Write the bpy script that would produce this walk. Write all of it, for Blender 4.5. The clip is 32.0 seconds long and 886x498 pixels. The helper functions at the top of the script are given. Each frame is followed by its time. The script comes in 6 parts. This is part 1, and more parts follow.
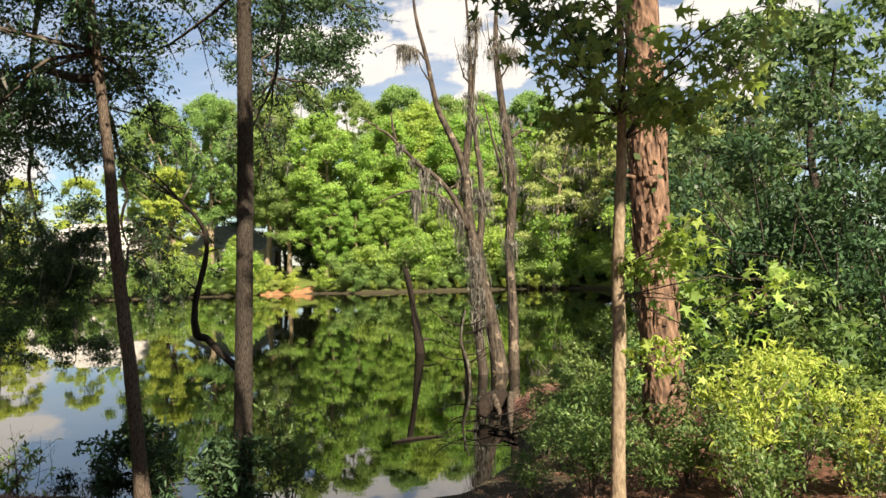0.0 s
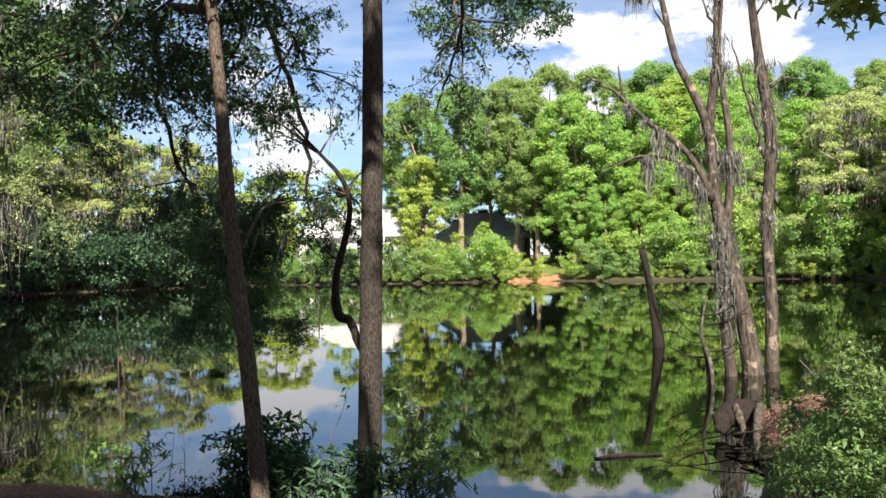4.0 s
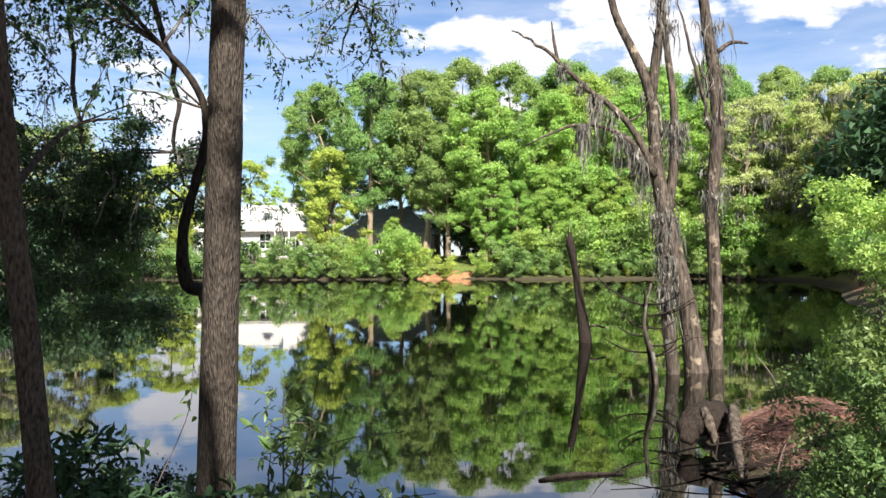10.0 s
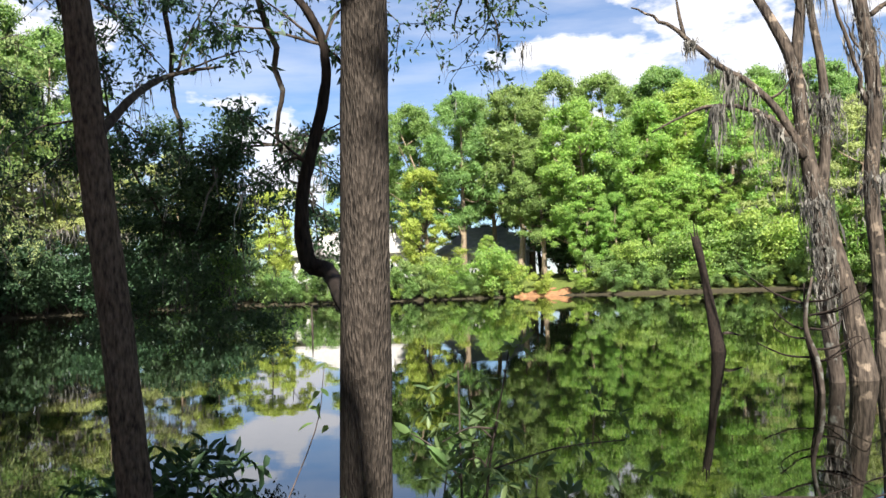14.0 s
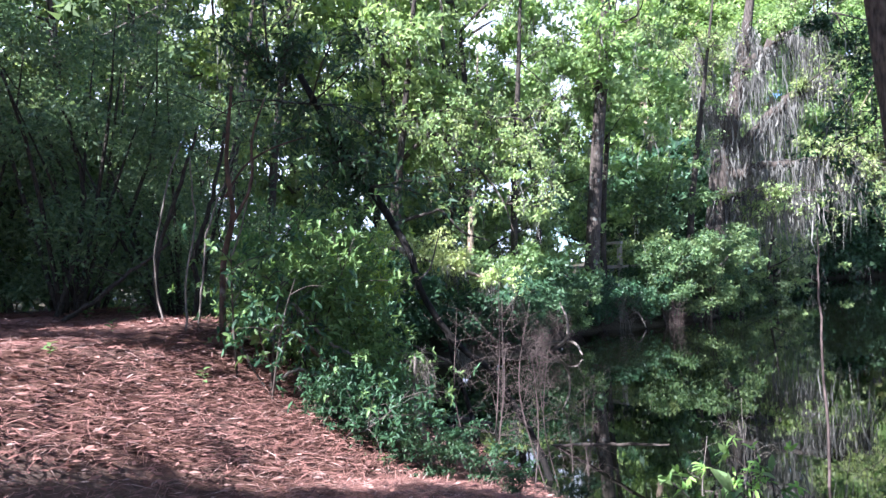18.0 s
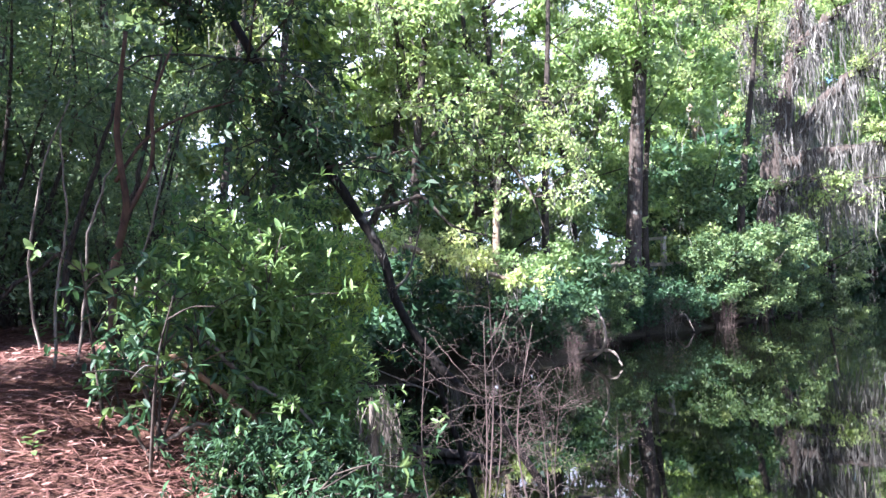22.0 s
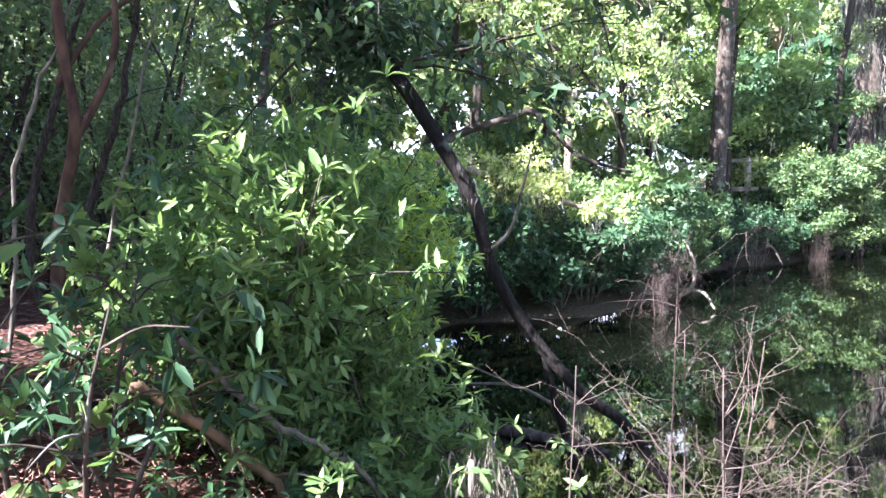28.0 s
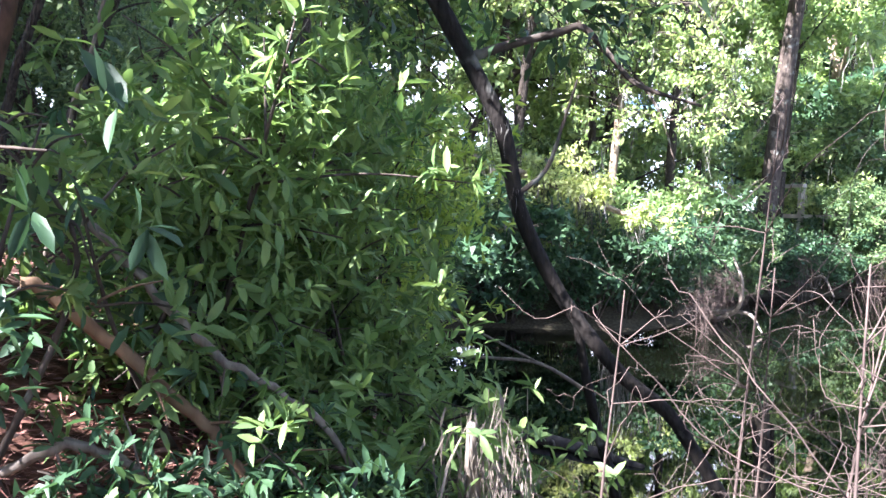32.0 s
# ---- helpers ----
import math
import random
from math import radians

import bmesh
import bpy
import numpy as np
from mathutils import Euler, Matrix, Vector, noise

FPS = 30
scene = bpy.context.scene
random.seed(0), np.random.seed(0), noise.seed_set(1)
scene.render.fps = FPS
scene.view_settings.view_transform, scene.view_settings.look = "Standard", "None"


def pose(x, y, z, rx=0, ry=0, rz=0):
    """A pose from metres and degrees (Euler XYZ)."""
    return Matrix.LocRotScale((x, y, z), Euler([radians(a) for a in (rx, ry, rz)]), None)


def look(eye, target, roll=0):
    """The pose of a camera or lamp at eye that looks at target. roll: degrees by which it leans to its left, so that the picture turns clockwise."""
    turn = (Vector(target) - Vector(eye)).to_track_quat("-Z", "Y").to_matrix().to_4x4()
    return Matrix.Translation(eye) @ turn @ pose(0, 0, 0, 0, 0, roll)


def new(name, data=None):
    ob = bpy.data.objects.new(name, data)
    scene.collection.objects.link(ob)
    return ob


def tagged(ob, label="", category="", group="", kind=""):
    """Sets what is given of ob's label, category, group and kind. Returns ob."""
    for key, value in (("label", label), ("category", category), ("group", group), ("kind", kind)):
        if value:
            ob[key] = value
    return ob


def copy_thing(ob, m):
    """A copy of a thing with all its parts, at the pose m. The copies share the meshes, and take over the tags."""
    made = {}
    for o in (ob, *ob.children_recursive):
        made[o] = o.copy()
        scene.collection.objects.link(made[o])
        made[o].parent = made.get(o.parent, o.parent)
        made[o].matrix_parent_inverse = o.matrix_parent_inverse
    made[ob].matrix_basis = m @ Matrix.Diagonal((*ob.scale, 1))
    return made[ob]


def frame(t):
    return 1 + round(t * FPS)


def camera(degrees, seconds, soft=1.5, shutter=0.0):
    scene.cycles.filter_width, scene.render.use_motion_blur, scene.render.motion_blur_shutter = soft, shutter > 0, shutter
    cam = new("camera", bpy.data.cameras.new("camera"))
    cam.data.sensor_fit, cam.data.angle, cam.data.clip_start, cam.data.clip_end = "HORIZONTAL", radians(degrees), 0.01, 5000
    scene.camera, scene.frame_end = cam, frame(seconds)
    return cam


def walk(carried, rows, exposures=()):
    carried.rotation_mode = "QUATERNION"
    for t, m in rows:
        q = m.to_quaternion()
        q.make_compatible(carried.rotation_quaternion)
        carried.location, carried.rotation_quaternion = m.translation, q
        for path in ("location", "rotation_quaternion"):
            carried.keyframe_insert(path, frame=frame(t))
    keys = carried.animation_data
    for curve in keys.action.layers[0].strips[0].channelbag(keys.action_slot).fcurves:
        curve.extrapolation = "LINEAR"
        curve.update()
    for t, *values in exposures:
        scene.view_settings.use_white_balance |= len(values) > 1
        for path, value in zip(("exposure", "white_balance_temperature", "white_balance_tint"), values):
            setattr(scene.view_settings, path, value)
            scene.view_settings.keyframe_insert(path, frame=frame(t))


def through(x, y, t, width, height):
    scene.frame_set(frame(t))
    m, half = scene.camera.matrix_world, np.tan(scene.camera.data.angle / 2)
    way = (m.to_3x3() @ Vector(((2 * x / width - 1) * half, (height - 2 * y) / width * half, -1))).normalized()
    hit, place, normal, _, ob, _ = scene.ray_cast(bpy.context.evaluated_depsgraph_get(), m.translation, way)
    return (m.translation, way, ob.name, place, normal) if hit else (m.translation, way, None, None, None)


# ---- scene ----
cam = camera(57.6, 32.0)
PATH = [
    (0, (0.162, -5.646, 3.329), (0.476, -3.671, 3.361), -1.4),
    (0.5, (0.321, -5.404, 3.319), (0.533, -3.416, 3.366), -2.3),
    (1, (0.564, -5.066, 3.28), (0.647, -3.07, 3.378), -2.2),
    (1.5, (0.718, -4.734, 3.237), (0.689, -2.737, 3.343), -1.7),
    (2, (0.852, -4.362, 3.176), (0.81, -2.364, 3.245), -1.4),
    (2.5, (1.001, -3.936, 3.108), (0.906, -1.939, 3.155), -0.6),
    (3, (1.078, -3.518, 3.06), (0.933, -1.523, 3.089), -1.3),
    (3.5, (1.155, -3.175, 3.058), (0.932, -1.188, 3.08), -1.9),
    (4, (1.234, -2.78, 3.028), (0.917, -0.806, 3.047), -1.2),
    (4.5, (1.292, -2.386, 2.989), (0.955, -0.414, 2.987), -1.9),
    (6.5, (1.42, -1.467, 2.874), (1.065, 0.501, 2.839), -2.4),
    (7, (1.412, -1.195, 2.838), (1.001, 0.762, 2.813), -1.8),
    (7.5, (1.345, -0.963, 2.795), (0.916, 0.991, 2.8), -1.1),
    (8, (1.211, -0.719, 2.747), (0.831, 1.244, 2.756), -1.8),
    (8.5, (1.115, -0.494, 2.663), (0.75, 1.472, 2.669), -1.6),
    (9, (1.054, -0.256, 2.629), (0.71, 1.714, 2.656), -0.3),
    (9.5, (0.945, -0.084, 2.573), (0.717, 1.903, 2.596), 0.0),
    (10, (0.847, 0.093, 2.563), (0.755, 2.091, 2.58), -0.4),
    (10.5, (0.772, 0.241, 2.496), (0.698, 2.239, 2.514), -0.5),
    (11, (0.672, 0.423, 2.467), (0.523, 2.417, 2.498), -0.4),
    (11.5, (0.577, 0.582, 2.428), (0.372, 2.571, 2.429), -0.7),
    (12, (0.432, 0.679, 2.408), (0.282, 2.673, 2.41), -1.6),
    (12.5, (0.35, 0.818, 2.38), (0.264, 2.816, 2.392), -1.7),
    (13, (0.321, 1.048, 2.303), (0.239, 3.046, 2.355), -1.1),
    (13.5, (0.268, 1.221, 2.234), (0.119, 3.214, 2.308), -0.9),
    (14, (0.153, 1.493, 2.194), (-0.16, 3.467, 2.27), -2.2),
    (14.5, (0.097, 1.655, 2.128), (-0.561, 3.542, 2.203), -2.4),
    (15, (0.059, 1.903, 2.082), (-0.973, 3.616, 2.152), -1.7),
    (15.5, (-0.018, 2.174, 2.036), (-1.342, 3.672, 2.089), -1.0),
    (17.5, (-0.044, 2.322, 2.261), (-1.844, 3.192, 2.315), -2.2),
    (18, (-0.139, 2.45, 2.225), (-1.97, 3.252, 2.273), -2.0),
    (18.5, (-0.291, 2.647, 2.171), (-2.142, 3.401, 2.25), -2.6),
    (19, (-0.438, 2.875, 2.162), (-2.302, 3.595, 2.251), -3.1),
    (19.5, (-0.576, 3.106, 2.142), (-2.456, 3.782, 2.228), -2.1),
    (20, (-0.83, 3.248, 2.123), (-2.718, 3.904, 2.187), -2.2),
    (20.5, (-1.152, 3.346, 2.169), (-3.034, 4.021, 2.241), -2.6),
    (21, (-1.393, 3.464, 2.191), (-3.264, 4.17, 2.243), -3.0),
    (21.5, (-1.637, 3.626, 2.216), (-3.505, 4.341, 2.268), -3.0),
    (22, (-1.888, 3.726, 2.255), (-3.758, 4.433, 2.305), -2.8),
    (22.5, (-2.198, 3.803, 2.301), (-4.062, 4.526, 2.35), -2.9),
    (23, (-2.401, 3.855, 2.337), (-4.255, 4.605, 2.364), -3.8),
    (23.5, (-2.562, 3.91, 2.363), (-4.42, 4.648, 2.332), -4.0),
    (24, (-2.718, 3.954, 2.376), (-4.582, 4.676, 2.329), -3.6),
    (24.5, (-2.865, 4.015, 2.384), (-4.736, 4.719, 2.343), -3.2),
    (25, (-2.986, 4.047, 2.382), (-4.875, 4.702, 2.333), -2.6),
    (25.5, (-3.227, 4.038, 2.385), (-5.13, 4.649, 2.316), -2.4),
    (27.5, (-3.883, 4.057, 2.447), (-5.806, 4.589, 2.301), -2.1),
    (28, (-3.99, 4.105, 2.461), (-5.895, 4.695, 2.308), -2.1),
    (28.5, (-4.092, 4.16, 2.418), (-5.981, 4.798, 2.265), -1.4),
    (29, (-4.244, 4.227, 2.318), (-6.124, 4.895, 2.186), -0.8),
    (29.5, (-4.404, 4.31, 2.211), (-6.282, 4.988, 2.111), -0.2),
    (30, (-4.517, 4.369, 2.141), (-6.402, 5.034, 2.065), 0.3),
    (30.5, (-4.572, 4.397, 2.089), (-6.471, 5.024, 2.033), 0.5),
    (31, (-4.609, 4.406, 2.063), (-6.524, 4.981, 1.996), 0.9),
    (31.5, (-4.629, 4.4, 2.056), (-6.555, 4.934, 1.969), 1.4),
    (32, (-4.65, 4.396, 2.046), (-6.583, 4.899, 1.94), 1.7),
]
EXPOSURES = [(0, 1.35, 7800, 11), (2, 1.38, 7000, 11), (4, 1.45, 6600, 11), (9, 1.5, 6500, 12), (14, 1.48, 6450, 12), (15.2, 1.4, 6400, 12), (17.5, 2.35, 5300, 18), (22, 2.92, 5480, 24), (28, 3.42, 5600, 22), (32, 3.45, 5700, 22)]
walk(cam, [(t, look(eye, target, roll)) for t, eye, target, roll in PATH], EXPOSURES)

# ---- world, sun ----
SUN = Vector((0.25, -0.75, 0.76)).normalized()
world = bpy.data.worlds.new("sky")
scene.world = world
world.use_nodes = True
wt = world.node_tree
for n in list(wt.nodes):
    wt.nodes.remove(n)
w_out = wt.nodes.new("ShaderNodeOutputWorld")
w_bg = wt.nodes.new("ShaderNodeBackground")
w_bg.inputs["Strength"].default_value = 0.05
sky = wt.nodes.new("ShaderNodeTexSky")
sky.sky_type = "NISHITA"
sky.sun_disc = False
sky.sun_elevation = math.asin(SUN.z)
sky.sun_rotation = math.atan2(SUN.x, SUN.y)
sky.air_density, sky.dust_density, sky.ozone_density = 1.0, 0.25, 4.0
w_co = wt.nodes.new("ShaderNodeTexCoord")


def wmath(op, a, b=None, c=None):
    n = wt.nodes.new("ShaderNodeMath")
    n.operation = op
    for i, v in enumerate((a, b, c)):
        if v is None:
            continue
        if isinstance(v, (int, float)):
            n.inputs[i].default_value = v
        else:
            wt.links.new(v, n.inputs[i])
    return n.outputs[0]


def sky_noise(scale, detail, seed, squash=2.2):
    mp = wt.nodes.new("ShaderNodeMapping")
    mp.inputs["Scale"].default_value = (1, 1, squash)
    mp.inputs["Location"].default_value = (seed, seed * 1.7, seed * 0.3)
    wt.links.new(w_co.outputs["Generated"], mp.inputs["Vector"])
    n = wt.nodes.new("ShaderNodeTexNoise")
    n.inputs["Scale"].default_value = scale
    n.inputs["Detail"].default_value = detail
    n.inputs["Roughness"].default_value = 0.55
    wt.links.new(mp.outputs["Vector"], n.inputs["Vector"])
    return n.outputs["Fac"]


# cumulus banks: azimuth (left of ahead), elevation, half width, weight
CLOUDS = ((-12.5, 18.5, 8.6, 1.0), (-28.0, 17.5, 6.0, 0.8), (-1.0, 12.5, 4.4, 0.9), (42.0, 21.0, 11.0, 1.3), (20.5, 9.0, 4.0, 0.8), (-4.0, 9.0, 4.0, 0.5),
          (38.0, 6.0, 6.0, 0.6), (60.0, 18.0, 22.0, 1.3), (84.0, 16.0, 22.0, 1.3), (-60.0, 25.0, 18.0, 0.8), (130.0, 35.0, 25.0, 0.8), (-140.0, 30.0, 25.0, 0.8))
mask = None
for az, el, half, weight in CLOUDS:
    d = wt.nodes.new("ShaderNodeVectorMath")
    d.operation = "DOT_PRODUCT"
    a, e = radians(az), radians(el)
    d.inputs[1].default_value = (-math.sin(a) * math.cos(e), math.cos(a) * math.cos(e), math.sin(e))
    wt.links.new(w_co.outputs["Generated"], d.inputs[0])
    edge = math.cos(radians(half))
    m = wmath("MULTIPLY", wmath("DIVIDE", wmath("SUBTRACT", d.outputs["Value"], edge), 1 - edge), weight)
    m = wmath("MAXIMUM", m, -0.6)
    mask = m if mask is None else wmath("MAXIMUM", mask, m)
puff = wmath("ADD", wmath("MULTIPLY", mask, 0.42), wmath("MULTIPLY", wmath("SUBTRACT", sky_noise(9, 8, 3.1), 0.5), 2.4))
cirrus = wmath("MULTIPLY", wmath("SUBTRACT", sky_noise(4.0, 6, 8.2, 6.0), 0.36), 1.3)
cloud = wmath("ADD", wmath("MULTIPLY", wmath("SUBTRACT", puff, 0.02), 5.0), 0)
clamp_a = wt.nodes.new("ShaderNodeClamp")
wt.links.new(cloud, clamp_a.inputs[0])
clamp_b = wt.nodes.new("ShaderNodeClamp")
clamp_b.inputs["Max"].default_value = 0.55
wt.links.new(cirrus, clamp_b.inputs[0])
cover = wmath("MAXIMUM", clamp_a.outputs[0], clamp_b.outputs[0])
shade = sky_noise(14, 4, 5.5)
w_cloud = wt.nodes.new("ShaderNodeMixRGB")
w_cloud.inputs[1].default_value = (6.6, 7.0, 7.8, 1)
w_cloud.inputs[2].default_value = (9.2, 9.2, 9.4, 1)
wt.links.new(shade, w_cloud.inputs[0])
w_mix = wt.nodes.new("ShaderNodeMixRGB")
wt.links.new(cover, w_mix.inputs[0])
deep = wt.nodes.new("ShaderNodeMixRGB")
deep.blend_type = "MULTIPLY"
deep.inputs[0].default_value = 1.0
deep.inputs[2].default_value = (0.88, 1.0, 1.12, 1)
wt.links.new(sky.outputs[0], deep.inputs[1])
wt.links.new(deep.outputs[0], w_mix.inputs[1])
wt.links.new(w_cloud.outputs[0], w_mix.inputs[2])
wt.links.new(w_mix.outputs[0], w_bg.inputs["Color"])
wt.links.new(w_bg.outputs[0], w_out.inputs["Surface"])

sun_data = bpy.data.lights.new("sun", "SUN")
sun_data.energy, sun_data.angle, sun_data.color = 5.0, radians(0.6), (1.0, 0.95, 0.86)
sun = new("sun", sun_data)
sun.matrix_world = look(SUN * 60, (0, 0, 0))


# ---- materials ----
def material(name, rough=0.8, spec=0.3):
    m = bpy.data.materials.new(name)
    m.use_nodes = True
    b = m.node_tree.nodes["Principled BSDF"]
    b.inputs["Roughness"].default_value = rough
    b.inputs["Specular IOR Level"].default_value = spec
    return m, m.node_tree, b


def noise_node(nt, scale, detail=5, stretch=(1, 1, 1), kind="ShaderNodeTexNoise", world_space=False):
    co = nt.nodes.new("ShaderNodeTexCoord")
    mp = nt.nodes.new("ShaderNodeMapping")
    mp.inputs["Scale"].default_value = stretch
    nt.links.new(co.outputs["Object"], mp.inputs["Vector"])
    n = nt.nodes.new(kind)
    n.inputs["Scale"].default_value = scale
    if "Detail" in n.inputs:
        n.inputs["Detail"].default_value = detail
    nt.links.new(mp.outputs["Vector"], n.inputs["Vector"])
    return n


def ramp(nt, fac, stops):
    r = nt.nodes.new("ShaderNodeValToRGB")
    el = r.color_ramp.elements
    while len(el) < len(stops):
        el.new(0.5)
    for e, (p, c) in zip(el, stops):
        e.position, e.color = p, (*c, 1)
    nt.links.new(fac, r.inputs[0])
    return r.outputs[0]


def mix(nt, fac, a, b, mode="MIX"):
    n = nt.nodes.new("ShaderNodeMixRGB")
    n.blend_type = mode
    for i, v in enumerate((fac, a, b)):
        if isinstance(v, (int, float)):
            n.inputs[i].default_value = v
        elif isinstance(v, tuple):
            n.inputs[i].default_value = (*v, 1)
        else:
            nt.links.new(v, n.inputs[i])
    return n.outputs[0]


def bump(nt, b, height, strength=0.5, distance=0.02):
    n = nt.nodes.new("ShaderNodeBump")
    n.inputs["Strength"].default_value = strength
    n.inputs["Distance"].default_value = distance
    nt.links.new(height, n.inputs["Height"])
    nt.links.new(n.outputs[0], b.inputs["Normal"])


def leaf_material(name, light, dark, through=0.4, rough=0.45):
    m, nt, b = material(name, rough, 0.25)
    geo = nt.nodes.new("ShaderNodeNewGeometry")
    info = nt.nodes.new("ShaderNodeObjectInfo")
    col = ramp(nt, geo.outputs["Random Per Island"], ((0.0, dark), (0.55, tuple((a + c) / 2 for a, c in zip(dark, light))), (1.0, light)))
    n = noise_node(nt, 0.35, 3)
    hue = nt.nodes.new("ShaderNodeHueSaturation")
    val = nt.nodes.new("ShaderNodeMapRange")
    val.inputs["To Min"].default_value, val.inputs["To Max"].default_value = 0.65, 1.35
    nt.links.new(n.outputs["Fac"], val.inputs["Value"])
    nt.links.new(val.outputs[0], hue.inputs["Value"])
    hv = nt.nodes.new("ShaderNodeMapRange")
    hv.inputs["To Min"].default_value, hv.inputs["To Max"].default_value = 0.482, 0.518
    nt.links.new(info.outputs["Random"], hv.inputs["Value"])
    nt.links.new(hv.outputs[0], hue.inputs["Hue"])
    nt.links.new(col, hue.inputs["Color"])
    nt.links.new(hue.outputs[0], b.inputs["Base Color"])
    tr = nt.nodes.new("ShaderNodeBsdfTranslucent")
    warm = mix(nt, 1.0, hue.outputs[0], (1.15, 1.2, 0.8), "MULTIPLY")
    nt.links.new(warm, tr.inputs["Color"])
    mx = nt.nodes.new("ShaderNodeMixShader")
    mx.inputs[0].default_value = through
    nt.links.new(b.outputs[0], mx.inputs[1])
    nt.links.new(tr.outputs[0], mx.inputs[2])
    nt.links.new(mx.outputs[0], nt.nodes["Material Output"].inputs["Surface"])
    return m


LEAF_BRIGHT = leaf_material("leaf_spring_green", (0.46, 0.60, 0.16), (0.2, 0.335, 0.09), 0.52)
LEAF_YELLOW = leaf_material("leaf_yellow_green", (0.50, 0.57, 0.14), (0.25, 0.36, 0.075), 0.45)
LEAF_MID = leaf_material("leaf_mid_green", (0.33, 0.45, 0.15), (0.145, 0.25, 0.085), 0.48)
# dark evergreen leaves; on some shrubs this green also stands in for shade
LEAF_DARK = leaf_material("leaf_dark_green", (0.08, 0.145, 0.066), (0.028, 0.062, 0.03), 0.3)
LEAF_WOOD = leaf_material("leaf_grey_green", (0.42, 0.5, 0.21), (0.16, 0.235, 0.1), 0.5)
LEAF_MOSSY = leaf_material("leaf_olive_green", (0.52, 0.56, 0.24), (0.28, 0.34, 0.13), 0.45)
# paler than the other leaves to paint the sun on the low limb
LEAF_SUNLIT = leaf_material("leaf_painted_sun", (0.62, 0.66, 0.30), (0.36, 0.43, 0.18), 0.5)
LEAF_NEAR = leaf_material("leaf_glossy_green", (0.20, 0.29, 0.095), (0.085, 0.155, 0.056), 0.4, 0.44)
LEAF_THICKET = leaf_material("leaf_thicket_green", (0.22, 0.285, 0.14), (0.07, 0.115, 0.058), 0.42)
# shaded copy of the leaf greens: shade and backlight put into the colour
LEAF_SHADE = leaf_material("leaf_shaded_green", (0.20, 0.28, 0.11), (0.05, 0.1, 0.045), 0.4)


def bark_material(name, light, dark, scale=14, stretch=(1, 1, 0.16), relief=0.02, lichen=None):
    m, nt, b = material(name, 0.9, 0.2)
    v = noise_node(nt, scale, 6, stretch)
    big = noise_node(nt, 1.6, 4)
    vor = noise_node(nt, scale * 1.3, 0, stretch, "ShaderNodeTexVoronoi")
    col = ramp(nt, v.outputs["Fac"], ((0.3, dark), (0.5, tuple((a + c) / 2 for a, c in zip(dark, light))), (0.72, light)))
    col = mix(nt, big.outputs["Fac"], col, mix(nt, 1.0, col, (0.55, 0.52, 0.5), "MULTIPLY"))
    # lighter spots: lichen on most barks, painted sun patches on the dead wood
    if lichen:
        spot = noise_node(nt, 5, 5)
        f = ramp(nt, spot.outputs["Fac"], ((0.6, (0, 0, 0)), (0.7, (0.6, 0.6, 0.6))))
        col = mix(nt, f, col, lichen)
    nt.links.new(col, b.inputs["Base Color"])
    h = mix(nt, 0.5, v.outputs["Fac"], vor.outputs["Distance"])
    bump(nt, b, h, 0.9, relief)
    return m


BARK_GREY = bark_material("bark_grey_brown", (0.125, 0.103, 0.083), (0.018, 0.015, 0.012), 85, (1, 1, 0.22), 0.035)
BARK_SLANT = bark_material("bark_slanting_tree", (0.2, 0.155, 0.12), (0.035, 0.027, 0.022), 60, (1, 1, 0.3), 0.02)
BARK_DARK = bark_material("bark_dark", (0.13, 0.105, 0.085), (0.03, 0.024, 0.02), 16, (1, 1, 0.3), 0.02, (0.22, 0.23, 0.2))
# the last colour is no lichen: tan patches paint sun on the dead trunks
BARK_DEAD = bark_material("dead_wood", (0.155, 0.125, 0.098), (0.022, 0.018, 0.015), 18, (1, 1, 0.2), 0.04, (0.33, 0.26, 0.19))
BARK_PINE = bark_material("pine_bark", (0.42, 0.26, 0.18), (0.06, 0.038, 0.03), 13, (1, 1, 0.4), 0.06)
BARK_PALE = bark_material("pale_bark", (0.48, 0.38, 0.27), (0.18, 0.135, 0.09), 30, (1, 1, 0.4), 0.008)
# near-black wood: the shade of the bank trees is put into its colour
BARK_SHADED = bark_material("shade_dark_wood", (0.045, 0.033, 0.025), (0.009, 0.007, 0.006), 38, (1, 1, 0.25), 0.02)
BARK_LEAN = bark_material("dark_lichened_bark", (0.034, 0.029, 0.025), (0.008, 0.007, 0.006), 40, (1, 1, 0.4), 0.012, (0.24, 0.24, 0.21))
TWIG = bark_material("dry_twig", (0.165, 0.125, 0.108), (0.065, 0.049, 0.043), 30, (1, 1, 0.4), 0.003)
TWIG_PALE = bark_material("pale_twig", (0.31, 0.27, 0.225), (0.12, 0.1, 0.08), 40, (1, 1, 0.4), 0.003)
STICK_DARK = bark_material("red_brown_stem", (0.17, 0.1, 0.07), (0.05, 0.032, 0.025), 24, (1, 1, 0.4), 0.008, (0.24, 0.21, 0.18))
STICK = bark_material("brown_stick", (0.36, 0.235, 0.145), (0.13, 0.08, 0.05), 12, (1, 1, 0.5), 0.004, (0.42, 0.39, 0.34))


def plain(name, light, dark, scale=3.0, rough=0.8, relief=0.0, spec=0.3):
    m, nt, b = material(name, rough, spec)
    n = noise_node(nt, scale, 6)
    nt.links.new(ramp(nt, n.outputs["Fac"], ((0.3, dark), (0.7, light))), b.inputs["Base Color"])
    if relief:
        f = noise_node(nt, scale * 6, 5)
        bump(nt, b, f.outputs["Fac"], 0.6, relief)
    return m


